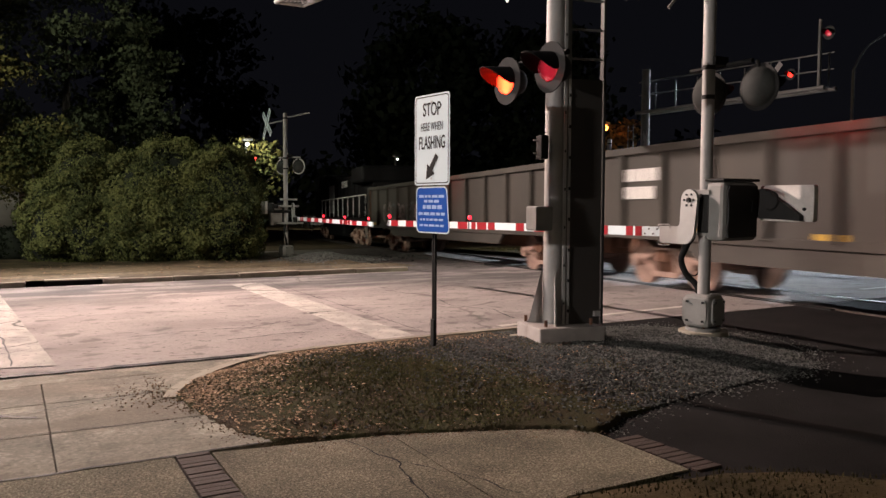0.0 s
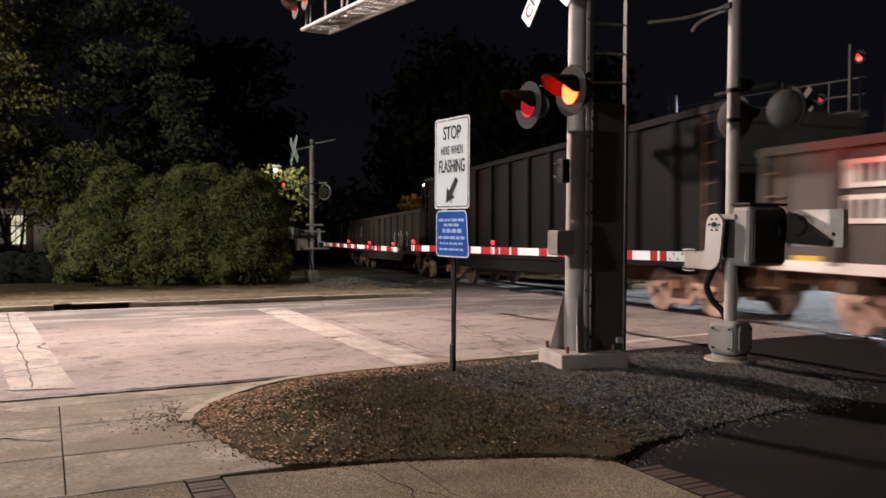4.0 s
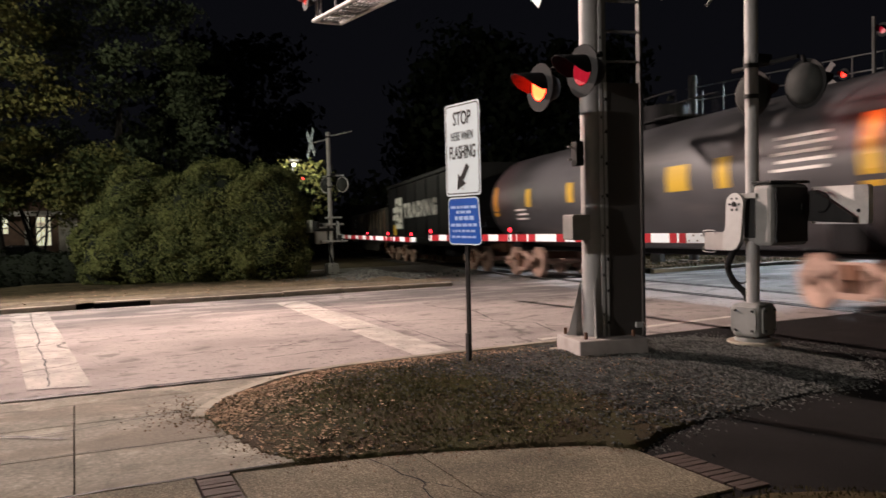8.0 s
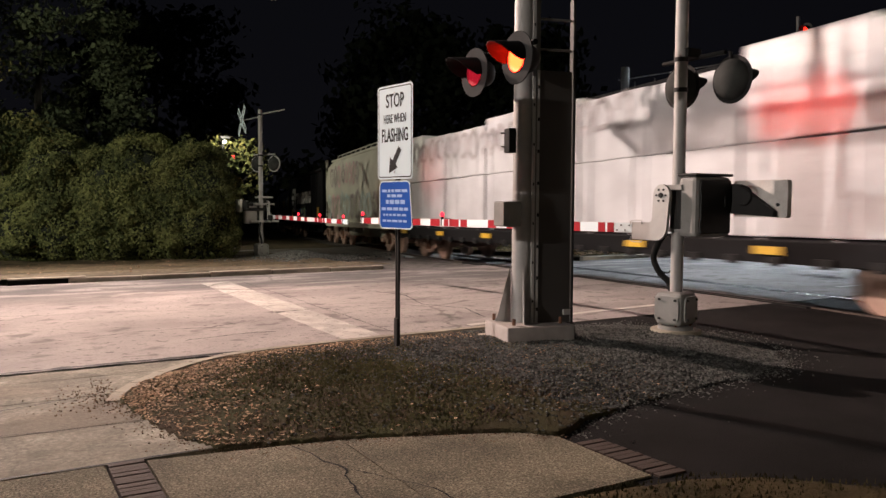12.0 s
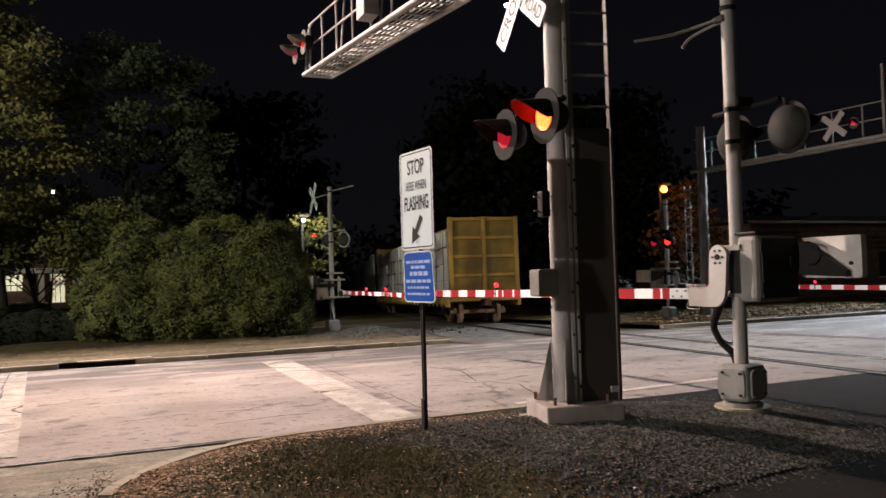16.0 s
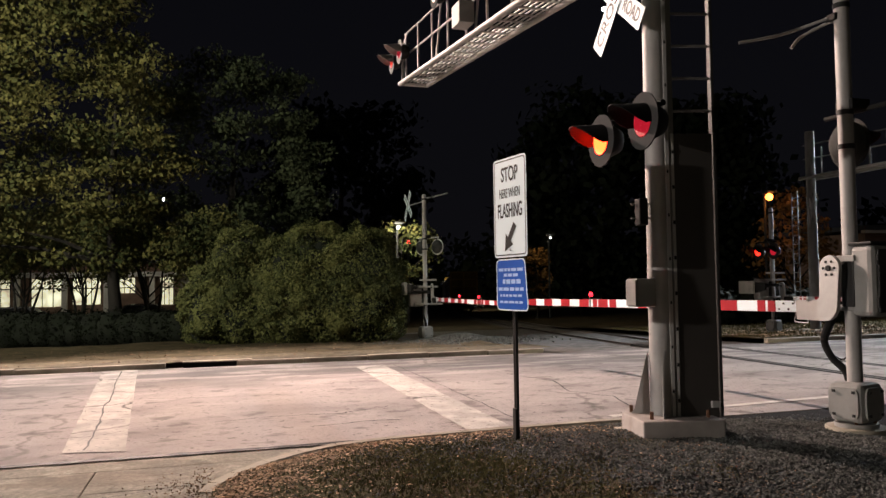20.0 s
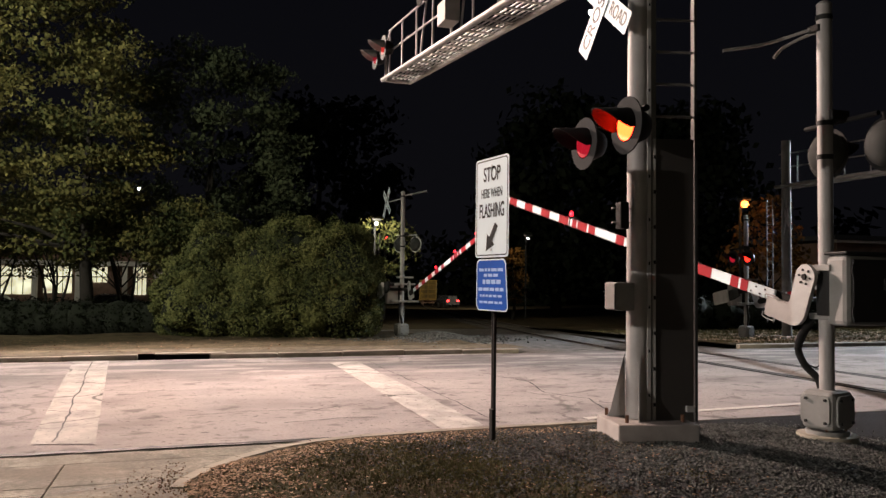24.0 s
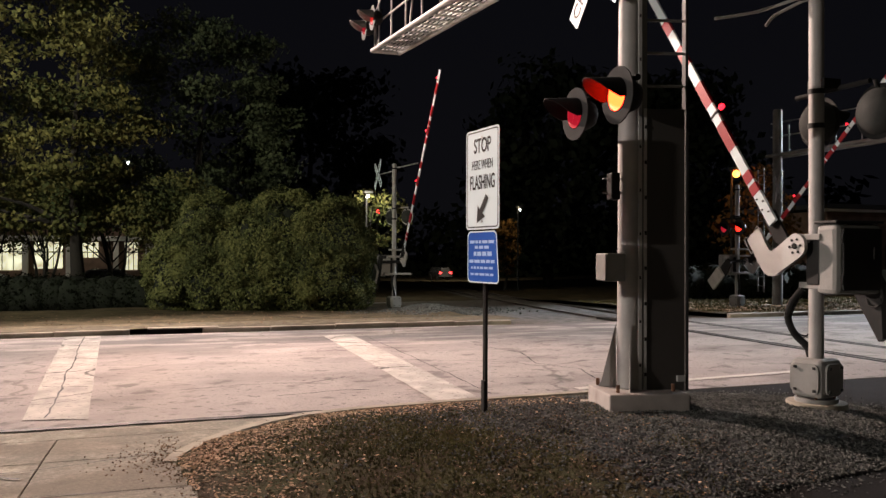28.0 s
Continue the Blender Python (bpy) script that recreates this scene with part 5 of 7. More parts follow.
CAR_BLACK = mat("car_black_paint", (0.011, 0.011, 0.012), 0.6, var=0.35, scale=1.2, fine=20, bump=0.08, dirt=0.4, stretch=(1, 0.6, 0.4), spec=0.06)
CAR_GREY = mat("tank_grey_paint", (0.06, 0.06, 0.066), 0.5, var=0.25, scale=0.8, fine=18, bump=0.05, dirt=0.5)
# dark patches stand in for shadows on the tank as well as dirt
layer(CAR_GREY, "ShaderNodeTexNoise", 0.55, (1, 0.45, 1), 0.50, 0.60, 0.85, (0.013, 0.013, 0.014))
layer(CAR_GREY, "ShaderNodeTexNoise", 2.4, (1, 0.2, 1), 0.55, 0.70, 0.5, (0.11, 0.10, 0.10))
CAR_CREAM = mat("hopper_cream_paint", (0.47, 0.455, 0.375), 0.7, var=0.12, scale=1.0, fine=20, bump=0.08, dirt=0.5, stretch=(1, 0.6, 0.35))
CAR_YELLOW = mat("flatcar_yellow_paint", (0.42, 0.26, 0.05), 0.65, var=0.25, scale=1.6, fine=20, bump=0.1, dirt=0.6)
# darker than posts and ribs: recess shade put into the panel colour
BULKHEAD = mat("recess_shaded_bulkhead", (0.24, 0.155, 0.035), 0.75, var=0.3, scale=1.6, fine=20, bump=0.1, dirt=0.6)
SPRAY_GREY = mat("spray_paint_grey", (0.42, 0.40, 0.41), 0.7, var=0.5, scale=3, bump=0.0)
WRAP = mat("white_lumber_wrap", (0.60, 0.61, 0.63), 0.35, var=0.12, scale=1.6, fine=9, bump=0.5, dirt=0.25)
WRAP_EDGE = mat("wrap_dark_print", (0.16, 0.06, 0.06), 0.6, var=0.2, bump=0.0)
COAL = mat("load_of_scrap", (0.06, 0.045, 0.035), 0.95, var=0.5, scale=3, fine=16, bump=1.0)
TRUCK_RED = mat("dusty_truck_frame", (0.40, 0.265, 0.21), 0.85, var=0.4, scale=4, fine=30, bump=0.25, dirt=0.5)
STENCIL = mat("white_stencil", (0.72, 0.70, 0.66), 0.7, var=0.12, scale=4, bump=0.02)
REFLECT = mat("yellow_reflector", (0.62, 0.40, 0.03), 0.5, var=0.1, bump=0.0)
SPRAY_PINK = mat("spray_paint_pink", (0.52, 0.34, 0.34), 0.7, var=0.3, scale=3, bump=0.0)
SPRAY_LIME = mat("spray_paint_lime", (0.40, 0.44, 0.10), 0.7, var=0.4, scale=3, bump=0.0)
SPRAY_BLUE = mat("spray_paint_blue", (0.10, 0.22, 0.38), 0.7, var=0.4, scale=3, bump=0.0)
SPRAY_TEAL = mat("spray_paint_teal", (0.36, 0.42, 0.41), 0.7, var=0.4, scale=3, bump=0.0)
SPRAY_DARK = mat("spray_paint_dark", (0.26, 0.215, 0.21), 0.7, var=0.4, scale=3, bump=0.0)
LOCO_GREY = mat("locomotive_grey_panel", (0.16, 0.16, 0.165), 0.5, var=0.2, scale=2, bump=0.04)

CARS = []
HALF = 1.5


def add_truck(car, yc):
    """A two-axle truck centred at yc under a car: cast side frames with open windows, springs, bearings, wheels."""
    for x in (-0.98, 0.98):
        sg = 1 if x > 0 else -1

        def bar(bm, o, half_wide=0.055):
            add_prism(bm, o, lambda a, b: (x - half_wide, yc + a, b), lambda a, b: (x + half_wide, yc + a, b))
        bm = bmesh.new()
        bar(bm, [(-1.14, 0.50), (-1.12, 0.60), (-0.70, 0.63), (-0.40, 0.77), (0.40, 0.77), (0.70, 0.63), (1.12, 0.60), (1.14, 0.50), (0.66, 0.50), (0.36, 0.65), (-0.36, 0.65), (-0.66, 0.50)])
        bar(bm, [(-0.70, 0.50), (-0.58, 0.50), (-0.30, 0.30), (0.30, 0.30), (0.58, 0.50), (0.70, 0.50), (0.36, 0.20), (-0.36, 0.20)], 0.05)
        for k in (-1, 1):
            bar(bm, [(k * 0.28, 0.30), (k * 0.36, 0.30), (k * 0.36, 0.66), (k * 0.28, 0.66)], 0.045)
        fr = part("side_frame", bm, TRUCK_RED, car, "dusty cast truck side frame")
        for k in (-0.16, 0.0, 0.16):
            cyl_part("spring", (x, yc + k, 0.30), (x, yc + k, 0.60), 0.055, RUST, fr, seg=8)
        for dy in (-0.87, 0.87):
            cyl_part("bearing", (x - 0.06, yc + dy, 0.45), (x + sg * 0.13, yc + dy, 0.45), 0.10, TRUCK_RED, fr, seg=12, label="round axle bearing")
    for dy in (-0.87, 0.87):
        bm = bmesh.new()
        for x in (-0.75, 0.75):
            sg = 1 if x > 0 else -1
            add_cyl(bm, (x - 0.065, yc + dy, 0.45), (x + 0.065, yc + dy, 0.45), 0.45, seg=28)
            ring_plate(bm, pose(x + sg * 0.066, yc + dy, 0.45, 0, 0, 90), 0.37, 0.445, -0.02, 0.02, 28)
            add_cyl(bm, (x + sg * 0.065, yc + dy, 0.45), (x + sg * 0.10, yc + dy, 0.45), 0.22, 0.13, seg=16)
        add_cyl(bm, (-1.02, yc + dy, 0.45), (1.02, yc + dy, 0.45), 0.075, seg=10)
        part("wheelset", bm, TRUCK_RED, car, "dusty steel wheelset")
    box_part("bolster", (0, yc, 0.62), (2.2, 0.4, 0.22), RUST, car)


def couplers(car, half):
    for sg in (-1, 1):
        bm = bmesh.new()
        add_box(bm, (0, sg * (half + 0.22), 0.82), (0.28, 0.62, 0.26), 0, 0.04)
        part("coupler", bm, RUST, car, "rusty coupler")


def new_car(name, length, label, front):
    car = empty(name, None, label, "freight car", "cars of the train")
    CARS.append((car, front - length / 2))
    return car


def stencils(car, y, z, rows, wide, material=None, h=0.24):
    for k in range(rows):
        w = wide * (1 - 0.12 * (k % 2))
        n = max(2, round(w / 0.22))
        for i in range(n):
            bm = bmesh.new()
            add_box(bm, (-HALF - 0.012, y - i * w / n - 0.08, z - k * h * 1.45), (0.006, w / n * 0.86, h))
            part("stencil_bar", bm, material or STENCIL, car)


def reflectors(car, half, z, n):
    for k in range(n):
        y = half - 1.0 - (2 * half - 2.0) * k / (n - 1)
        bm = bmesh.new()
        add_box(bm, (-HALF - 0.01, y, z), (0.008, 0.55, 0.12))
        part("reflector", bm, REFLECT, car, "yellow reflector strip")


def ladder(car, x, y, z0, z1, material, w=0.4):
    bm = bmesh.new()
    for dy in (-w / 2, w / 2):
        add_box(bm, (x, y + dy, (z0 + z1) / 2), (0.03, 0.03, z1 - z0))
    z = z0 + 0.15
    while z < z1:
        add_box(bm, (x, y, z), (0.025, w, 0.025))
        z += 0.36
    part("ladder", bm, material, car, "end ladder")


def gondola(length, front, z0, z1, paint, label, load=True, ribs=13, top=None, spray=None):
    car = new_car("gondola_car", length, label, front)
    half = length / 2 - 0.35
    belly, z0 = z0 - 0.12, 1.02
    bm = bmesh.new()
    t = 0.05
    add_box(bm, (-HALF + t, 0, (z0 + z1) / 2), (t, 2 * half, z1 - z0))
    body = part("side_sheet", bm, paint, car, "riveted steel side sheet")
    box_part("side_sheet", (HALF - t, 0, (z0 + z1) / 2), (t, 2 * half, z1 - z0), paint, car)
    for y in (-half, half):
        box_part("end_sheet", (0, y, (z0 + z1) / 2), (2 * HALF - 0.16, t, z1 - z0), paint, car)
    box_part("floor", (0, 0, z0 + 0.1), (2 * HALF - 0.17, 2 * half - 0.06, 0.2), paint, car)
    for sg in (-1, 1):
        bm = bmesh.new()
        add_box(bm, (sg * (HALF - 0.02), 0, z1 + 0.02), (0.16, 2 * half + 0.1, 0.14), 0, 0.01)
        part("top_chord", bm, top or paint, car, "rolled top rail")
        bm = bmesh.new()
        add_box(bm, (sg * (HALF - 0.03), 0, z0 + 0.0), (0.12, 2 * half, 0.14), 0, 0.01)
        part("side_sill", bm, paint, car)
        bm = bmesh.new()
        e = half - 3.7
        add_prism(bm, [(e + 0.5, z0), (e, belly), (-e, belly), (-e - 0.5, z0)], lambda a, b: (sg * (HALF - 0.06), a, b), lambda a, b: (sg * (HALF - 0.01), a, b))
        part("belly_sheet", bm, paint, car, "deeper side sheet between the trucks")
    for sg in (-1, 1):
        for k in range(ribs):
            y = -half + 0.12 + (2 * half - 0.24) * k / (ribs - 1)
            bm = bmesh.new()
            add_box(bm, (sg * (HALF + 0.02), y, (z0 + z1) / 2), (0.11, 0.15, z1 - z0 - 0.05), 0, 0.012)
            part("side_post", bm, paint, body)
    for sg in (-1, 1):
        for k in range(4):
            bm = bmesh.new()
            add_box(bm, (0, sg * (half + 0.05), z0 + 0.3 + (z1 - z0 - 0.5) * k / 3), (2 * HALF - 0.1, 0.09, 0.12), 0, 0.01)
            part("end_rib", bm, paint, body)
    box_part("centre_sill", (0, 0, 0.75), (0.5, 2 * half + 0.3, 0.4), RUST, car)
    if load:
        n, vs, fs = 30, [], []
        for i in range(n + 1):
            for j in range(7):
                y, x = -half + 0.1 + (2 * half - 0.2) * i / n, -HALF + 0.15 + (2 * HALF - 0.3) * j / 6
                vs.append((x, y, z1 - 0.25 + 0.28 * math.sin(math.pi * j / 6) * (0.7 + noise.noise((y * 0.5, 0, front))) + 0.22 * noise.noise((x * 3, y * 2, front))))
        for i in range(n):
            for j in range(6):
                a = i * 7 + j
                fs.append((a, a + 1, a + 8, a + 7))
        mesh_part("load", vs, fs, COAL, car, "heaped dark scrap load")
    add_truck(car, half - 2.2)
    add_truck(car, -half + 2.0)
    couplers(car, half)
    ladder(car, -HALF - 0.05, half - 0.3, 0.5, z1, RUST)
    ladder(car, -HALF - 0.05, -half + 0.3, 0.5, z1, RUST)
    reflectors(car, half, z0 + 0.10, 6)
    if spray:
        scribble(car, spray[0], spray[1], spray[2], 1.0, spray[3])
    return car, half


def scribble(car, y0, length, z, size, mats, seed=1, x=None):
    """Sprayed letters as loops of flat paint strokes on the side."""
    r = random.Random(seed + int(y0 * 10))
    y = y0
    while y > y0 - length:
        w = size * r.uniform(0.6, 0.95)
        pts = []
        for k in range(9):
            a = 2 * math.pi * k / 8 * r.choice((1, 1, 0.8)) + r.uniform(0, 0.4)
            pts.append((y - w / 2 + math.cos(a) * w * 0.5 * r.uniform(0.7, 1.1), z + math.sin(a) * size * 0.55 * r.uniform(0.6, 1.1)))
        bm = bmesh.new()
        wd = size * 0.085
        xx = (x or -HALF - 0.008)
        prev = None
        for i, (py, pz) in enumerate(pts):
            qa, qb = pts[max(i - 1, 0)], pts[min(i + 1, len(pts) - 1)]
            d = Vector((0, qb[0] - qa[0], qb[1] - qa[1]))
            nrm = Vector((0, -d.z, d.y)).normalized() * wd
            pair = [bm.verts.new(Vector((xx - 0.0004 * i, py, pz)) + nrm), bm.verts.new(Vector((xx - 0.0004 * i, py, pz)) - nrm)]
            if prev:
                bm.faces.new((prev[0], pair[0], pair[1], prev[1]))
            prev = pair
        part("spray_tag", bm, r.choice(mats), car, "sprayed graffiti strokes")
        y -= w * 1.15


# leading locomotive
LOCO_FRONT = 141.8
loco = new_car("locomotive", 21.4, "black diesel locomotive with a long hood and railings", LOCO_FRONT)
loco["category"] = "locomotive"
box_part("frame", (0, 0, 1.25), (2.9, 20.6, 0.34), CAR_BLACK, loco, 0, 0.03)
box_part("fuel_tank", (0, 0, 0.72), (2.5, 5.4, 0.78), CAR_BLACK, loco, 0, 0.12)
box_part("long_hood", (0, -2.4, 2.55), (1.9, 14.2, 2.2), CAR_BLACK, loco, 0, 0.1, "long black engine hood")
box_part("radiator", (0, -8.1, 3.45), (2.9, 3.0, 0.8), CAR_BLACK, loco, 0, 0.12, "flared radiator section")
box_part("cab", (0, 6.0, 2.75), (2.9, 2.9, 2.75), CAR_BLACK, loco, 0, 0.14, "crew cab")
box_part("nose", (0, 8.6, 2.2), (2.0, 2.2, 1.6), CAR_BLACK, loco, 0, 0.16)
for y in (5.4, 6.6):
    box_part("cab_window", (-1.46, y, 3.35), (0.02, 0.85, 0.7), BLACK, loco, 0, 0.0, "dark cab window")
for k in range(11):
    box_part("hood_door", (-0.965, 3.6 - k * 1.15, 2.5), (0.02, 1.0, 1.7), LOCO_GREY if k in (0, 1) else CAR_BLACK, loco, 0, 0.006)
for sg in (-1, 1):
    cyl_part("handrail", (sg * 1.42, 4.4, 2.45), (sg * 1.42, -10.2, 2.45), 0.022, STENCIL, loco, seg=6, label="pale handrail")
    for k in range(10):
        cyl_part("stanchion", (sg * 1.42, 4.2 - k * 1.6, 1.4), (sg * 1.42, 4.2 - k * 1.6, 2.45), 0.018, STENCIL, loco, seg=6)
    for y in (10.3, -10.3):
        ladder(loco, sg * 1.35, y - 0.3 * (1 if y > 0 else -1), 0.4, 1.4, STENCIL)
box_part("end_plate", (0, -10.35, 1.5), (2.9, 0.06, 1.1), CAR_BLACK, loco)
for yc in (6.6, -6.6):
    add_truck(loco, yc)
    add_truck(loco, yc - 1.2 * (1 if yc > 0 else -1))
couplers(loco, 10.4)
for k in range(5):
    box_part("stencil_bar", (-0.985, -1.0 - 0.4 * k, 3.25), (0.006, 0.28, 0.36), STENCIL, loco)

# rolling stock, front to back: where each begins along the train
car, half = gondola(18.6, 120.1, 0.8, 2.62, CAR_BROWN, "weathered brown gondola car with a heaped load and graffiti", spray=None)
scribble(car, 6.5, 7.0, 1.6, 0.7, [SPRAY_DARK, SPRAY_PINK, CAR_GREY], 4)
car, half = gondola(16.8, 101.4, 0.75, 2.66, CAR_BROWN, "weathered brown gondola car with a heaped load")
stencils(car, half - 1.4, 2.2, 2, 1.3)
car, half = gondola(18.2, 84.6, 0.75, 2.66, CAR_RUSTY, "rust-red gondola car with a heaped load", top=CAR_RUSTY)
scribble(car, half - 1.0, 2.4, 2.0, 0.6, [SPRAY_GREY, SPRAY_DARK], 7)
scribble(car, -half + 5.2, 2.6, 1.6, 0.65, [SPRAY_PINK, SPRAY_GREY], 9)
car, half = gondola(18.0, 66.4, 0.75, 3.75, CAR_BLACK, "tall black ribbed gondola car", load=False, ribs=14)
stencils(car, half - 1.9, 2.95, 2, 1.05, h=0.24)
stencils(car, half - 1.9, 1.55, 2, 0.9, h=0.1)
car, half = gondola(18.4, 48.3, 0.6, 2.78, CAR_BROWN, "weathered olive-brown gondola car with number boards", load=True, ribs=13)
for z, n in ((2.36, 4), (1.86, 6)):
    board = box_part("number_board", (-HALF - 0.012, half - 2.23, z), (0.008, 1.12, 0.40), STENCIL, car, label="white painted board with dark bars")
    for k in range(n):
        box_part("dark_bar", (-HALF - 0.018, half - 1.96 - 0.17 * k if n < 6 else half - 1.79 - 0.175 * k, z), (0.006, 0.11, 0.26), SIGN_BLACK, board)
for k in range(12):
    y = half - 2.95 - (2 * half - 3.1) * k / 12
    box_part("tan_panel", (-HALF + 0.018, y - 0.56, 2.2 + 0.08 * math.sin(k * 1.9)), (0.012, 1.12, 1.0 - 0.16 * math.sin(k * 1.9)), CAR_TAN, car, label="faded tan panel between the posts")
box_part("pale_stripe", (-HALF - 0.04, half - 1.9, 1.02), (0.03, 3.2, 0.16), STENCIL, car, label="faded pale stripe on the sill")


def boxy_hopper(front, length, label):
    car = new_car("hopper_car", length, label, front)
    half = length / 2 - 0.35
    z0, z1 = 1.0, 3.8
    bm = bmesh.new()
    o = [(-half, z0 + 0.55), (-half, z1), (half, z1), (half, z0 + 0.55), (half - 2.2, z0 - 0.1), (-half + 2.2, z0 - 0.1)]
    add_prism(bm, o, lambda a, b: (-HALF, a, b), lambda a, b: (HALF, a, b))
    body = part("body", bm, CAR_BLACK, car, "black smooth-sided body")
    for sg in (-1, 1):
        bm = bmesh.new()
        add_box(bm, (sg * HALF, 0, z1 + 0.03), (0.18, 2 * half + 0.2, 0.16), 0, 0.02)
        part("top_chord", bm, CAR_BLACK, car)
        bm = bmesh.new()
        add_box(bm, (sg * HALF, 0, z0 + 0.1), (0.14, 2 * half + 0.4, 0.26), 0, 0.02)
        part("side_sill", bm, CAR_BLACK, car)
        for k in range(8):
            bm = bmesh.new()
            add_box(bm, (sg * (HALF + 0.015), -half + 2 * half * k / 7, (z0 + z1) / 2 + 0.2), (0.05, 0.12, z1 - z0 - 0.4), 0, 0.01)
            part("side_post", bm, CAR_BLACK, body)
    # an emblem of two white panels with dark blocks, and the word beside it
    x = -HALF - 0.045
    for yc, blocks in ((half - 2.33, ((0.0, 0.42, 0.4, 0.16), (-0.08, 0.0, 0.24, 0.14), (0.0, -0.42, 0.4, 0.16))), (half - 3.17, ((0.08, 0.3, 0.3, 0.14), (0.14, -0.1, 0.34, 0.3), (0.0, -0.5, 0.3, 0.12)))):
        panel_ob = box_part("emblem_panel", (x, yc, 2.43), (0.006, 0.74, 1.5), STENCIL, car, label="white painted emblem panel")
        for dy, dz, w, h in blocks:
            box_part("emblem_block", (x - 0.004, yc + dy, 2.43 + dz), (0.006, w, h), CAR_BLACK, panel_ob)
    lt = text_part("lettering", "TRADING", 0.86, pose(x, half - 7.22, 2.46) @ FRONT, STENCIL, car, 6.5, 0.055, 0.004, 1.34)
    lt["label"] = "large white painted lettering"
    stencils(car, half - 1.15, 2.62, 2, 0.62, h=0.26)
    for k in (-1, 1):
        box_part("inspection_panel", (-HALF - 0.03, k * (half - 1.6), 1.62), (0.02, 0.6, 0.5), CAR_YELLOW if k < 0 else REFLECT, car)
    for y in (-2.6, 0, 2.6):
        box_part("hopper_chute", (0, y, 0.72), (2.0, 1.3, 0.55), CAR_BLACK, car, 0, 0.1)
    box_part("centre_sill", (0, 0, 0.85), (0.5, 2 * half + 0.4, 0.35), RUST, car)
    for y in (half + 0.05, -half - 0.05):
        ladder(car, -HALF - 0.02, y * 0.985, 0.7, 3.9, CAR_BLACK)
    add_truck(car, half - 1.3)
    add_truck(car, -half + 1.3)
    couplers(car, half)
    return car, half


boxy_hopper(29.8, 15.6, "black hopper car with white block lettering")
# tank car
tank = new_car("tank_car", 18.4, "dark grey tank car with yellow placards", 14.2)
half = 8.6
bm = bmesh.new()
prof = [(-half, 0.0), (-half + 0.06, 0.55), (-half + 0.25, 1.0), (-half + 0.6, 1.3), (-half + 1.1, 1.42), (half - 1.1, 1.42), (half - 0.6, 1.3), (half - 0.25, 1.0), (half - 0.06, 0.55), (half, 0.0)]
rings = []
for y, r in prof:
    rings.append([bm.verts.new((math.cos(a) * max(r, 0.02), y, 2.28 + math.sin(a) * max(r, 0.02))) for a in [2 * math.pi * k / 32 for k in range(32)]])
for a, b in zip(rings, rings[1:]):
    for k in range(32):
        bm.faces.new((a[k], a[(k + 1) % 32], b[(k + 1) % 32], b[k]))
smooth_by_angle(part("tank", bm, CAR_GREY, tank, "rounded grey tank shell"), 50)
box_part("walkway", (0, 0, 3.78), (1.1, 2.4, 0.05), CAR_BLACK, tank)
cyl_part("dome", (0, 0, 3.6), (0, 0, 4.15), 0.5, CAR_BLACK, tank, seg=20, label="dark valve dome")
for sg in (-1, 1):
    for dy in (-1.15, 0, 1.15):
        cyl_part("platform_post", (sg * 0.55, dy, 3.6), (sg * 0.55, dy, 4.3), 0.02, CAR_BLACK, tank, seg=6)
    cyl_part("platform_rail", (sg * 0.55, -1.15, 4.3), (sg * 0.55, 1.15, 4.3), 0.02, CAR_BLACK, tank, seg=6)
ladder(tank, -1.48, 0.3, 0.9, 3.4, CAR_BLACK)
for y, w, h in ((7.3, 0.3, 0.9), (4.75, 0.3, 0.5), (2.1, 0.3, 0.5), (-2.55, 0.72, 0.5), (-3.95, 0.32, 0.55), (-7.2, 0.4, 1.2)):
    bm = bmesh.new()
    segs = 6
    a0 = math.asin(h / 2 / 1.42)
    rows = [[bm.verts.new((-math.cos(-a0 + 2 * a0 * k / segs) * 1.428, y + e * w / 2, 2.62 + math.sin(-a0 + 2 * a0 * k / segs) * 1.428 - 0.30)) for e in (-1, 1)] for k in range(segs + 1)]
    for a, b in zip(rows, rows[1:]):
        bm.faces.new((a[0], a[1], b[1], b[0]))
    part("placard", bm, REFLECT, tank, "yellow placard")
for y, z, n in ((5.4, 2.0, 3), (-5.8, 2.75, 5)):
    for k in range(n):
        dz = z - 0.13 * k - 2.28
        box_part("stencil_bar", (-math.sqrt(1.42 ** 2 - dz * dz) - 0.002, y - 0.1 * (k % 2), z - 0.13 * k), (0.012, 1.1 if n > 3 else 0.7, 0.05), STENCIL, tank, ry=math.degrees(dz / 1.42))
box_part("sill", (0, 0, 0.95), (0.6, 17.4, 0.35), CAR_BLACK, tank)
for y in (half + 0.1, -half - 0.1):
    box_part("end_platform", (0, y, 1.05), (2.8, 0.5, 0.08), CAR_BLACK, tank)
    cyl_part("end_rail", (-1.3, y, 1.9), (1.3, y, 1.9), 0.02, CAR_BLACK, tank, seg=6)
    for x in (-1.3, 1.3):
        cyl_part("end_post", (x, y, 1.05), (x, y, 1.9), 0.02, CAR_BLACK, tank, seg=6)
for yc in (6.4, -6.4):
    box_part("saddle", (0, yc, 1.15), (2.2, 0.6, 0.5), CAR_BLACK, tank, 0, 0.04)
    add_truck(tank, yc)
couplers(tank, 8.7)
car, half = boxy_hopper(-4.2, 15.4, "black hopper car with white block lettering and graffiti")
scribble(car, half - 3.9, 4.6, 1.55, 0.6, [SPRAY_LIME, SPRAY_BLUE, SPRAY_LIME, SPRAY_TEAL], 3, -HALF - 0.05)
scribble(car, half - 4.2, 4.0, 1.62, 0.5, [SPRAY_BLUE, SPRAY_LIME], 12, -HALF - 0.058)

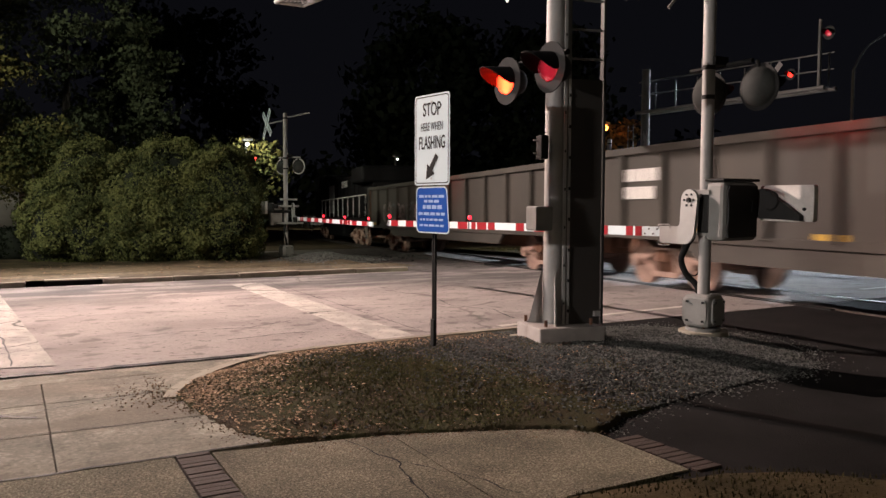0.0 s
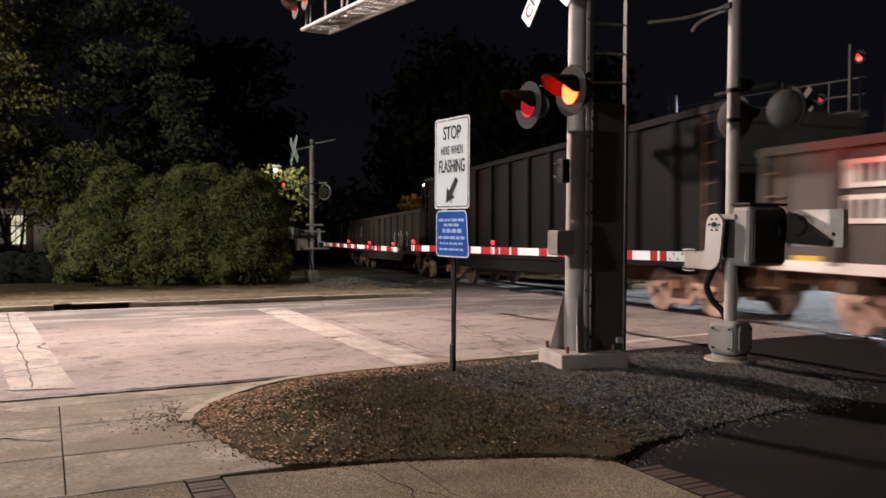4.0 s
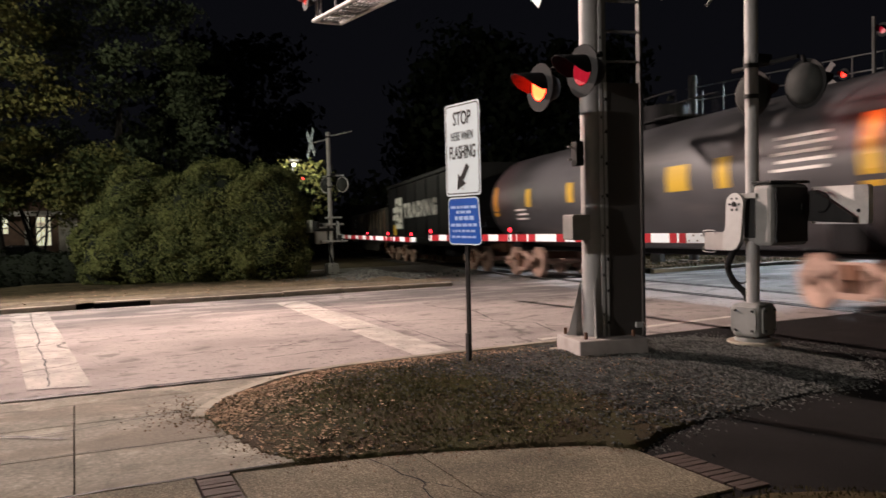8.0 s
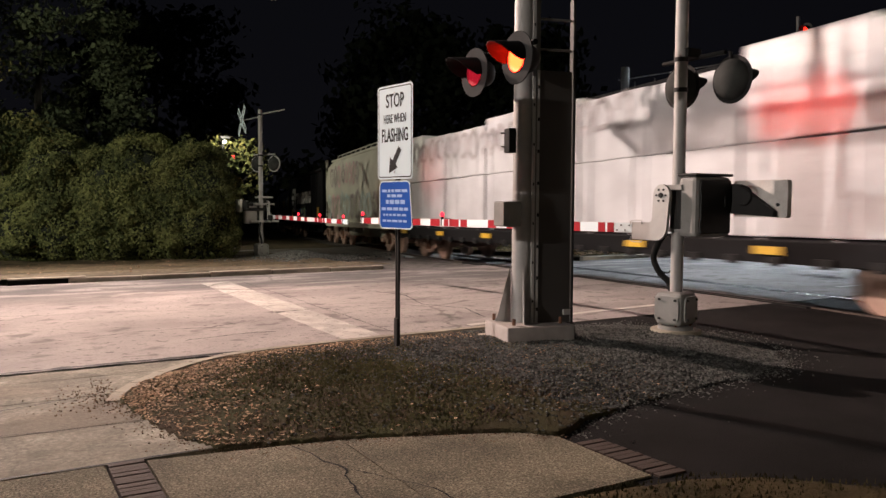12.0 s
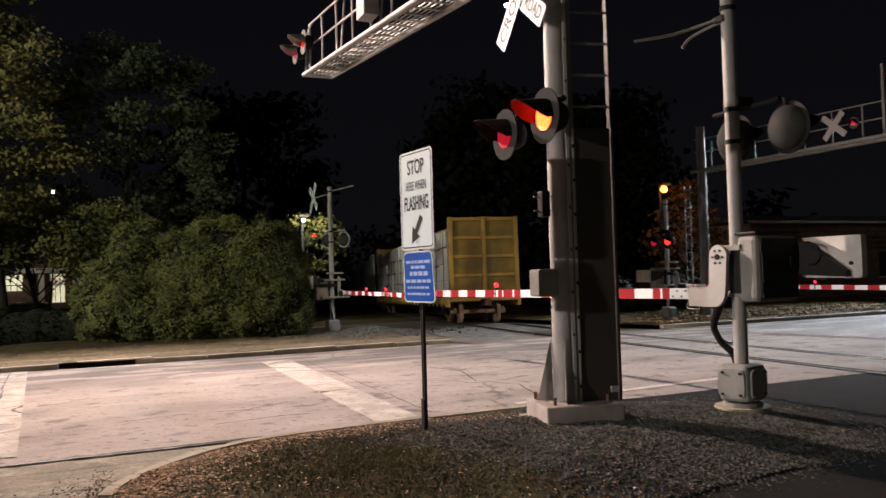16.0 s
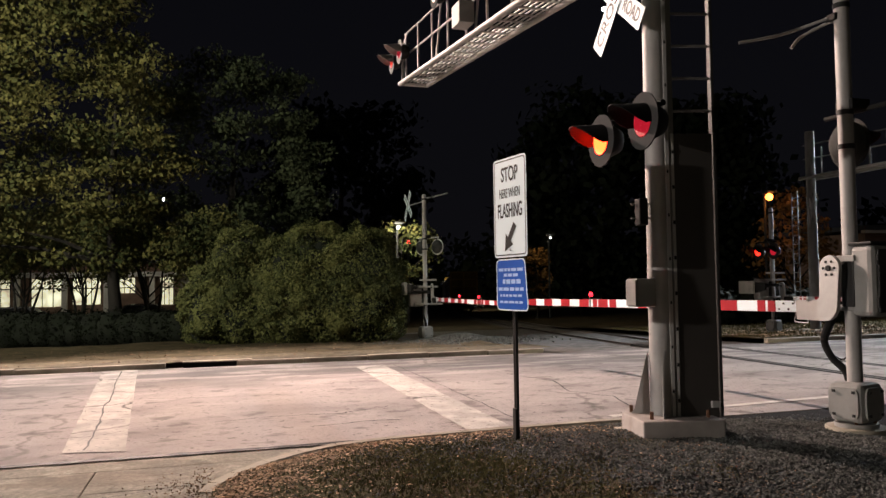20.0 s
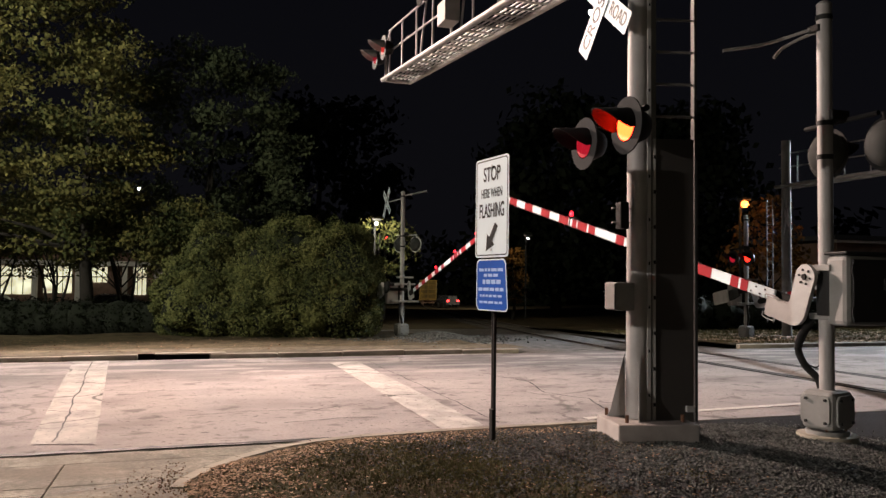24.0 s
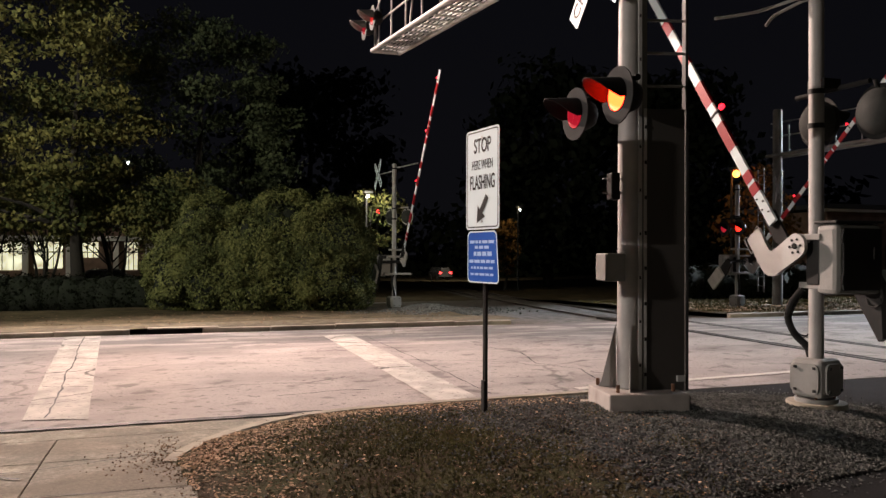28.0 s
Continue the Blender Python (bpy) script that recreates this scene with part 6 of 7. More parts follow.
# cream covered hopper
hop = new_car("covered_hopper_car", 12.6, "cream covered hopper car with faded graffiti", -19.9)
half = 5.9
bm = bmesh.new()
curve = [(1.3, 1.0), (1.52, 2.0), (1.55, 3.0), (1.45, 3.75), (1.2, 4.1)]
rings = []


def hop_half(z):
    if z <= 2.3:
        return half - 1.3 * (2.3 - z) / 1.3
    return half if z <= 3.8 else half - 0.25 * (z - 3.8) / 0.3


levels = [1.0, 1.4, 1.8, 2.3, 3.0, 3.5, 3.8, 4.1]


def hop_x(z):
    for (xa, za), (xb, zb) in zip(curve, curve[1:]):
        if za <= z <= zb:
            return xa + (xb - xa) * (z - za) / (zb - za)
    return 1.2


for z in levels:
    hy, hx = hop_half(z), hop_x(z)
    ring = []
    for k in range(13):
        ring.append(bm.verts.new((-hx, hy - 2 * hy * k / 12, z)))
    for k in range(13):
        ring.append(bm.verts.new((hx, -hy + 2 * hy * k / 12, z)))
    rings.append(ring)
n = len(rings[0])
for a, b in zip(rings, rings[1:]):
    for k in range(n):
        bm.faces.new((a[k], a[(k + 1) % n], b[(k + 1) % n], b[k]))
bm.faces.new(rings[-1])
bm.faces.new(rings[0][::-1])
smooth_by_angle(part("body", bm, CAR_CREAM, hop, "cream curved steel body"), 35)
for sg in (-1, 1):
    box_part("side_sill", (sg * 1.42, 0, 1.02), (0.16, 2 * half + 0.6, 0.24), CAR_CREAM, hop, 0, 0.02)
    box_part("roof_edge", (sg * 1.22, 0, 4.12), (0.12, 2 * half - 0.4, 0.1), CAR_CREAM, hop, 0, 0.02)
    cyl_part("running_board_rail", (sg * 0.9, -half, 4.42), (sg * 0.9, half, 4.42), 0.025, CAR_CREAM, hop, seg=6)
    for k in range(13):
        box_part("running_board_post", (sg * 0.9, -half + 2 * half * k / 12, 4.27), (0.04, 0.06, 0.32), CAR_CREAM, hop)
    for y in (half - 0.1, -half + 0.1):
        ladder(hop, sg * 1.5, y, 0.9, 4.2, CAR_CREAM)
        box_part("end_post", (sg * 1.35, y * 1.03, 2.2), (0.12, 0.12, 2.6), CAR_CREAM, hop)
for y in (half, -half):
    box_part("slope_sheet", (0, y * 0.9, 1.75), (2.5, 0.06, 1.9), RUST, hop, 0, 0, "rust-red slope sheet", rx=38 if y > 0 else -38)
    box_part("end_platform", (0, y * 1.0, 1.05), (2.9, 1.2, 0.12), RUST, hop)
for y in (-3.0, 0, 3.0):
    box_part("hopper_outlet", (0, y, 0.72), (1.8, 1.2, 0.5), CAR_CREAM, hop, 0, 0.12)
    cyl_part("roof_hatch", (0, y, 4.1), (0, y, 4.26), 0.4, CAR_CREAM, hop, seg=16)
scribble(hop, 5.2, 9.5, 1.85, 1.15, [SPRAY_DARK, SPRAY_PINK, SPRAY_TEAL, SPRAY_DARK], 5, -1.56)
scribble(hop, 4.6, 6.0, 3.25, 0.9, [SPRAY_DARK, SPRAY_PINK], 8, -1.575)
for yc in (4.3, -4.3):
    add_truck(hop, yc)
couplers(hop, 6.0)
box_part("centre_sill", (0, 0, 0.85), (0.6, 12.4, 0.3), RUST, hop)


def centrebeam(front, length, paint, label, stripes):
    car = new_car("centrebeam_flatcar", length, label, front)
    half = length / 2 - 0.4
    box_part("deck", (0, 0, 0.95), (2.8, 2 * half, 0.16), paint, car, 0, 0.02)
    for sg in (-1, 1):
        box_part("side_sill", (sg * 1.40, 0, 0.84), (0.12, 2 * half, 0.34), paint, car, 0, 0.02)
        for k in range(24):
            box_part("winch", (sg * 1.46, -half + 0.6 + (2 * half - 1.2) * k / 23, 0.70), (0.1, 0.2, 0.14), CASE_DARK, car)
    reflectors(car, half, 0.86, 7)
    for sg in (-1, 1):
        y = sg * (half - 0.05)
        bulk = box_part("bulkhead", (0, y, 2.56), (2.75, 0.1, 3.1), BULKHEAD if stripes else paint, car, 0, 0.02, "ribbed end bulkhead")
        for x in (-1.3, 0, 1.3):
            box_part("bulkhead_post", (x, y + sg * 0.12, 2.56), (0.16, 0.2, 3.1), paint, bulk, 0, 0.02)
        for k in range(5):
            box_part("bulkhead_rib", (0, y + sg * 0.09, 1.15 + 0.72 * k), (2.7, 0.12, 0.12), paint, bulk, 0, 0.02)
    box_part("centre_beam", (0, 0, 4.02), (0.5, 2 * half, 0.2), paint, car, 0, 0.03, "top chord of the centre beam")
    for k in range(12):
        box_part("centre_post", (0, -half + 2 * half * k / 11, 2.5), (0.12, 0.2, 3.0), paint, car)
    bundles = 9
    ln = (2 * half - 0.5) / bundles
    r = random.Random(int(front * 3))
    for sg in (-1, 1):
        for k in range(bundles):
            y = half - 0.25 - ln * (k + 0.5)
            n_lv = 4 if stripes else 2
            for lv in range(n_lv):
                hh = (2.58 if stripes else 2.86) / n_lv
                z = 1.05 + hh * (lv + 0.5)
                up = r.uniform(-0.18, 0.12) if lv == n_lv - 1 else 0.0
                bm = bmesh.new()
                add_box(bm, (sg * (0.78 + r.uniform(-0.02, 0.02)), y, z + up / 2), (1.26, ln - 0.03 + r.uniform(-0.05, 0.02), hh - 0.015 + up), r.uniform(-0.4, 0.4), 0.03)
                bmesh.ops.subdivide_edges(bm, edges=bm.edges[:], cuts=2, use_grid_fill=True)
                for v in bm.verts:
                    v.co += Vector((0.02, 0.01, 0.03)) * noise.noise(v.co * 1.7 + Vector((front, k, lv)))
                b = part("lumber_pack", bm, WRAP, car, "white wrapped lumber bundle")
                if sg < 0 and stripes and lv in (1, 2):
                    box_part("wrap_print", (-1.425, y + ln * 0.25, z + 0.27), (0.03, ln * 0.36, 0.06), WRAP_EDGE, b)
            if sg < 0:
                for dy in (-0.3, 0.3):
                    box_part("tie_down", (-1.43, y + dy * ln, 2.3), (0.012, 0.04, 2.6), CASE_DARK if stripes else WRAP, car)
    if not stripes:
        scribble(car, half - 1.2, 2 * half - 9, 3.35, 0.7, [SPRAY_GREY], 6, -1.436)
    for yc in (half - 2.0, -half + 2.0):
        add_truck(car, yc)
    couplers(car, half)
    return car


centrebeam(-32.6, 22.4, CAR_BLACK, "black centrebeam flatcar loaded with white wrapped lumber", False)
centrebeam(-56.2, 22.9, CAR_YELLOW, "yellow centrebeam flatcar loaded with white wrapped lumber", True)

# ---- trees, hedges and shrubs ----
LEAF_HEDGE = mat("hedge_leaves", (0.070, 0.086, 0.038), 0.8, var=0.4, scale=0.9, fine=8, bump=0.0, isl=0.45, spec=0.04, col2=(0.165, 0.172, 0.066))
LEAF_TREE = mat("tree_leaves", (0.072, 0.096, 0.040), 0.8, var=0.5, scale=0.35, fine=5, bump=0.0, isl=0.35, spec=0.06, col2=(0.170, 0.156, 0.054))
# near-black leaf colour stands in for the lack of light on far trees
LEAF_UNLIT = mat("unlit_tree_leaves", (0.008, 0.011, 0.006), 0.8, var=0.4, scale=0.8, fine=20, bump=0.0, isl=0.5, spec=0.12)
# near-black copy: shade on low hedge and shrubs put into the colour
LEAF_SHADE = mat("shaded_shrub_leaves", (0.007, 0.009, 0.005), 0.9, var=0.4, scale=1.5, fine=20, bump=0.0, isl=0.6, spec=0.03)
# darker copy of LEAF_TREE: shade on the rear tree put into the colour
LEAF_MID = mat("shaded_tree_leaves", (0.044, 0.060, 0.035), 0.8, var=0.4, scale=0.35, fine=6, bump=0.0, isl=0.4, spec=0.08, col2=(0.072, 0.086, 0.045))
LEAF_AUTUMN = mat("autumn_leaves", (0.13, 0.075, 0.026), 0.8, var=0.4, scale=0.8, fine=20, bump=0.0, isl=0.5, spec=0.12)
# near-black filling: shade between the hedge leaves put into the colour
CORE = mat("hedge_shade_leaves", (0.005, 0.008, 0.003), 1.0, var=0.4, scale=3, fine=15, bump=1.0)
BARK = mat("bark", (0.016, 0.013, 0.011), 0.95, var=0.4, scale=3, fine=18, bump=0.8)


def leaf_mesh(name, blobs, per, size, material, parent, seed, shell=0.55, label="", rough=0.22, face=0.9):
    """Leaves as small bent quads scattered in a rough shell of each blob (centre, radii)."""
    r = np.random.RandomState(seed)
    vs, fs = [], []
    for (c, rad) in blobs:
        n = int(per * (rad[0] * rad[1] + rad[1] * rad[2] + rad[0] * rad[2]) / 3)
        d = r.normal(size=(n, 3))
        d /= np.linalg.norm(d, axis=1)[:, None]
        lump = 1 + rough * np.sin(d[:, 0] * 7 + c[0] * 3) * np.cos(d[:, 2] * 6 + c[1] * 2) + rough * 0.5 * np.sin(d[:, 1] * 13 + c[2])
        k = (shell + (1 - shell) * r.rand(n) ** 0.5) * lump
        p = np.array(c) + d * np.array(rad) * k[:, None]
        q = d * face + r.normal(size=(n, 3)) * 0.6
        q /= np.linalg.norm(q, axis=1)[:, None] + 1e-9
        u = np.cross(q, r.normal(size=(n, 3)))
        u /= np.linalg.norm(u, axis=1)[:, None] + 1e-9
        w = np.cross(q, u)
        s = size * (0.6 + 0.8 * r.rand(n))[:, None]
        b = len(vs)
        quad = np.stack([p - u * s, p + w * s * 0.65, p + u * s, p - w * s * 0.65], 1).reshape(-1, 3)
        vs += quad.tolist()
        fs += [(b + 4 * i, b + 4 * i + 1, b + 4 * i + 2, b + 4 * i + 3) for i in range(n)]
    return mesh_part(name, vs, fs, material, parent, label)


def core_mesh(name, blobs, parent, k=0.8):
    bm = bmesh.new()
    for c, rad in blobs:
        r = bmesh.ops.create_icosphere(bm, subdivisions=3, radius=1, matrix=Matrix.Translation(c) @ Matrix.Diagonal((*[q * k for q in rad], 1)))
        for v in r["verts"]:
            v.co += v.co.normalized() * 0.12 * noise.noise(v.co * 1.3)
    return part(name, bm, CORE, parent, "inner leaf mass, near black for the shade between leaves", True)


def bush(name, blobs, per, size, seed, label, category, material=None):
    ob = empty(name, pose(0, 0, 0), label, category)
    leaf_mesh("leaves", blobs, per, size, material or LEAF_HEDGE, ob, seed, 0.84, "dense small leaves", 0.10, 1.2)
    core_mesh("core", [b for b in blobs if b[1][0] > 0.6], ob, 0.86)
    return ob


g27 = slope(27)
hb = []
hr = random.Random(11)
for k in range(7):
    t = k / 6
    x, y = 1.5 + 4.75 * t, 29.3 - 2.3 * t
    top = 3.6 + 0.35 * math.sin(k * 2.1) + 0.2 * t - (0.9 if k == 0 else 0)
    hb.append(((x, y, g27 + top * 0.47), (1.35, 1.9, top * 0.56)))
    hb.append(((x + hr.uniform(-.3, .3), y - 1.2, g27 + 0.9), (1.2, 1.3, 1.3)))
for x, y, top in ((6.7, 27.0, 3.2), (7.05, 27.2, 2.4)):
    hb.append(((x, y, g27 + top * 0.47), (0.75, 1.4, top * 0.56)))
for (c, q) in hb[:]:
    for k in range(15):
        a, e = hr.uniform(math.pi * 0.95, math.pi * 2.05), hr.uniform(-0.35, 1.35)
        p = (c[0] + q[0] * math.cos(a) * math.cos(e) * 0.95, c[1] + q[1] * math.sin(a) * math.cos(e) * 0.95, c[2] + q[2] * math.sin(e) * 0.95)
        m = hr.uniform(0.24, 0.46)
        hb.append((p, (m, m, m * 0.8)))
bush("tall_hedge", hb, 5200, 0.042, 3, "tall dense clipped evergreen hedge beside the crossing", "hedge")
lb = [((-16 + 0.6 * k, 36.8 - 0.22 * k, slope(32) + 0.5), (0.8, 0.75, 0.78 + 0.06 * math.sin(k * 2.3))) for k in range(29)]
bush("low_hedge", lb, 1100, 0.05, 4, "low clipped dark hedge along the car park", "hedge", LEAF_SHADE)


def tree(name, base, height, trunk_r, blobs, per, size, seed, label, material, limbs=6, stems=1):
    ob = empty(name, pose(*base), label, "tree")
    r = random.Random(seed)
    for k in range(stems):
        a = 6.28 * k / stems
        spread = 0.5 if stems > 1 else 0.0
        pts = []
        for i in range(7):
            t = i / 6
            pts.append((math.cos(a) * spread * t * 1.6 + 0.12 * math.sin(t * 5 + seed), math.sin(a) * spread * t * 1.6 + 0.1 * math.cos(t * 4 + k), -0.2 + height * 0.8 * t))
        tube_part("trunk", pts, [trunk_r * (1.15 - 0.85 * i / 6) for i in range(7)], BARK, ob, 10, "tapered dark trunk")
    for i in range(min(limbs, len(blobs))):
        bm = bmesh.new()
        c = blobs[i][0]
        z0 = max(height * 0.25, c[2] * 0.55)
        mid = (c[0] * 0.5, c[1] * 0.5, (z0 + c[2]) / 2 + 0.2)
        add_tube(bm, [(0, 0, z0), mid, c], [trunk_r * 0.45, trunk_r * 0.3, trunk_r * 0.1], 6)
        part("limb", bm, BARK, ob)
    leaf_mesh("crown", blobs, per, size, material, ob, seed, 0.15, "uneven leafy crown")
    return ob


def crown(seed, n, rx, ry, z0, z1, lo, hi):
    r = random.Random(seed)
    out = []
    for k in range(n):
        t = k / max(1, n - 1)
        z = z0 + (z1 - z0) * t
        w = math.sin(math.pi * (0.22 + 0.64 * t))
        a = k * 2.4 + r.uniform(-0.5, 0.5)
        q = r.uniform(lo, hi)
        d = r.uniform(0.45, 1.0)
        out.append(((math.cos(a) * rx * w * d, math.sin(a) * ry * w * d, z + r.uniform(-.7, .7)), (q * 1.3, q * 1.2, q * 0.72)))
    return out


tree("street_tree", (-2.3, 33.0, slope(33)), 12, 0.24, [((c[0] - 2.2, c[1], c[2]), q) for c, q in crown(21, 170, 4.6, 3.2, 3.2, 15.0, 0.45, 1.0)], 300, 0.085, 21, "tall broadleaf tree turning yellow behind the hedge", LEAF_TREE, 9)
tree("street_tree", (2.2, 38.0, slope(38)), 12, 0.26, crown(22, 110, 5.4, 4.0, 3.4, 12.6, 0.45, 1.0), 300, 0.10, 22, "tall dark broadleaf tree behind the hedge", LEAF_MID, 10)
tree("small_tree", (-6.4, 38.0, slope(38)), 4.6, 0.07, crown(23, 26, 2.4, 1.8, 3.2, 5.0, 0.5, 0.9), 420, 0.075, 23, "small multi-stemmed tree in the car park", LEAF_TREE, 8, 4)
tree("small_tree", (-4.0, 37.0, slope(37)), 4.6, 0.07, crown(24, 28, 2.4, 1.8, 3.2, 5.0, 0.5, 0.9), 420, 0.075, 24, "small multi-stemmed tree in the car park", LEAF_TREE, 8, 4)
tree("small_tree", (-1.2, 35.0, slope(35)), 4.8, 0.08, crown(25, 34, 2.7, 1.6, 2.9, 4.9, 0.5, 0.9), 420, 0.075, 25, "small leafy tree beside the hedge", LEAF_TREE, 8, 3)
tree("small_tree", (1.0, 32.4, slope(32)), 4.4, 0.07, crown(35, 30, 2.0, 1.3, 2.7, 4.7, 0.4, 0.75), 460, 0.07, 35, "small leafy tree beside the hedge", LEAF_TREE, 8, 3)
tree("lamp_lit_tree", (11.0, 40.6, slope(40)), 6.0, 0.12, crown(26, 14, 1.8, 1.5, 1.6, 5.6, 0.5, 0.8), 260, 0.11, 26, "small autumn tree lit by a lamp behind the hedge", LEAF_TREE, 8)
tree("dark_tree", (12.0, 66.0, slope(66)), 17, 0.4, crown(27, 44, 7.5, 6, 3, 17.0, 1.6, 2.8), 26, 0.34, 27, "large dark round-headed tree beside the railway", LEAF_UNLIT, 10)
tree("dark_tree", (29.5, 57.0, slope(57)), 16, 0.4, crown(28, 48, 6.5, 6, 3, 16.2, 1.7, 2.9), 26, 0.34, 28, "large dark round-headed tree beyond the track", LEAF_UNLIT, 10)
tree("dark_tree", (38.5, 53.5, slope(53)), 16, 0.4, crown(29, 44, 5.5, 6, 3, 15.8, 1.7, 2.8), 26, 0.34, 29, "large dark round-headed tree beyond the track", LEAF_UNLIT, 10)
tree("autumn_tree", (27.0, 30.5, slope(30)), 5.4, 0.1, crown(30, 14, 1.8, 1.5, 1.6, 5.2, 0.6, 0.9), 200, 0.12, 30, "autumn tree lit orange by a street lamp", LEAF_AUTUMN, 8)
tree("autumn_tree", (22.5, 49.5, slope(49)), 4.6, 0.10, crown(31, 22, 1.1, 1.1, 1.4, 4.6, 0.25, 0.5), 260, 0.10, 31, "distant autumn tree lit yellow", LEAF_AUTUMN, 6)
fb = [((20.8 + 1.3 * k, 27.5 - 0.2 * k, slope(27) + 0.7), (1.0, 0.9, 0.95)) for k in range(5)]
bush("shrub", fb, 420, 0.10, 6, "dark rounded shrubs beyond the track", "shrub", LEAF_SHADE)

# distant woods as a low dark line of foliage
wr = random.Random(9)
wb = []
for k in range(46):
    a = radians(-62 + k * 3.0)
    d = 150 + 20 * math.sin(k * 1.7)
    wb.append(((math.sin(a) * d, math.cos(a) * d, -4 + wr.uniform(3, 6)), (9, 6, wr.uniform(7, 11))))
tagged(leaf_mesh("far_woods", wb, 10, 0.9, LEAF_UNLIT, None, 8, 0.6), "dark distant line of trees", "woods", kind="stuff")

# ---- buildings ----
BRICK_WALL = mat("brown_brick_wall", (0.16, 0.10, 0.075), 0.9, var=0.3, scale=2, fine=30, bump=0.3)
STUCCO = mat("pale_wall", (0.55, 0.52, 0.48), 0.85, var=0.12, scale=1.5, fine=30, bump=0.1)
ROOF = mat("dark_roofing", (0.04, 0.04, 0.045), 0.85, var=0.3, scale=2, fine=20, bump=0.3)
WINDOW_LIT = mat("lit_window", (0.82, 0.60, 0.40), 0.6, var=0.7, scale=1.3, fine=5, bump=0.0, emit=(1.0, 0.80, 0.56, 1.1))
WINDOW_DARK = mat("dark_window", (0.02, 0.02, 0.022), 0.15, var=0.2, bump=0.0)
LAMP_WHITE = mat("lit_lamp_white", (0.9, 0.9, 0.9), 0.5, var=0.02, bump=0.0, emit=(0.92, 0.97, 1.0, 30.0))
LAMP_ORANGE = mat("lit_lamp_sodium", (0.9, 0.5, 0.2), 0.5, var=0.02, bump=0.0, emit=(1.0, 0.20, 0.035, 8.0))
LAMP_LOT = mat("lit_lamp_warm", (0.9, 0.9, 0.8), 0.5, var=0.02, bump=0.0, emit=(1.0, 0.97, 0.85, 14.0))

wnodes, wlinks = WINDOW_LIT.node_tree.nodes, WINDOW_LIT.node_tree.links
wb_ = wnodes["Principled BSDF"]
wlinks.new(wb_.inputs["Base Color"].links[0].from_socket, wb_.inputs["Emission Color"])
shop = empty("shop_building", pose(-9, 56, slope(56)), "low brick shop with lit glass front behind the car park", "building")
box_part("wall", (0, 2, 2.1), (30, 4, 4.2), BRICK_WALL, shop)
box_part("roof", (0, 1.6, 4.35), (31, 5.6, 0.4), ROOF, shop, 0, 0.03)
box_part("canopy", (-1, -0.7, 3.42), (24, 1.8, 0.3), STUCCO, shop, 0, 0.03)
for x, w, h in ((-9.5, 3.0, 1.8), (-5.6, 2.6, 1.8), (-2.6, 1.6, 1.8), (0.35, 1.9, 1.8), (2.65, 1.7, 1.7), (5.1, 1.0, 1.0), (7.55, 0.85, 1.8), (12.0, 2.2, 1.8)):
    win = box_part("window", (x, -0.02, 3.2 - h / 2), (w, 0.06, h), WINDOW_LIT, shop, 0, 0, "lit shop window")
    for i in range(4):
        box_part("mullion", (x - w / 2 + w * i / 3, -0.07, 3.2 - h / 2), (0.05, 0.06, h), CASE_DARK, win)
    box_part("transom", (x, -0.07, 2.55), (w, 0.06, 0.07), CASE_DARK, win)
box_part("painted_panel", (8.95, -0.03, 2.0), (1.1, 0.06, 2.4), STUCCO, shop, label="pale wall panel beside the window")
for x in (-11.3, -7.6, -4.0, -1.2, 1.5, 3.95, 6.7, 10.4):
    box_part("column", (x, -1.2, 1.6), (0.3, 0.45, 3.2), STUCCO, shop, 0, 0.02)

depot = empty("brick_building", pose(41.2, 33.5, slope(33)), "low brick building with a white band beyond the track", "building")
box_part("wall", (0, 3, 2.2), (14, 6, 4.4), BRICK_WALL, depot)
box_part("fascia", (0, -0.1, 4.45), (14.4, 0.3, 0.16), STUCCO, depot, 0, 0.02, "white fascia band")
box_part("roof", (0, 3, 4.66), (14.6, 6.6, 0.25), ROOF, depot, 0, 0.02)
for z in (3.55, 3.85, 4.15):
    box_part("awning_rail", (0, -0.5, z), (14.0, 0.06, 0.05), RUST, depot, 0, 0, "thin rust-brown rail under the roof edge")
for x in (-5.2, -2.2, 0.8, 3.8):
    w = box_part("window", (x, -0.02, 1.9), (1.4, 0.06, 1.5), WINDOW_DARK, depot, 0, 0, "dark window")
    box_part("frame", (x, -0.06, 1.12), (1.5, 0.08, 0.08), STUCCO, w)
    box_part("mullion", (x, -0.06, 1.9), (0.06, 0.06, 1.5), STUCCO, w)

CAR_PAINT = mat("parked_car_paint", (0.05, 0.05, 0.055), 0.25, var=0.1, bump=0.0)
GLASS_DARK = mat("car_glass", (0.015, 0.015, 0.018), 0.08, var=0.1, bump=0.0)
TYRE = mat("tyre", (0.02, 0.02, 0.02), 0.9, var=0.2, bump=0.1)
TAIL = mat("tail_lamp", (0.3, 0.02, 0.02), 0.3, var=0.1, bump=0.0)


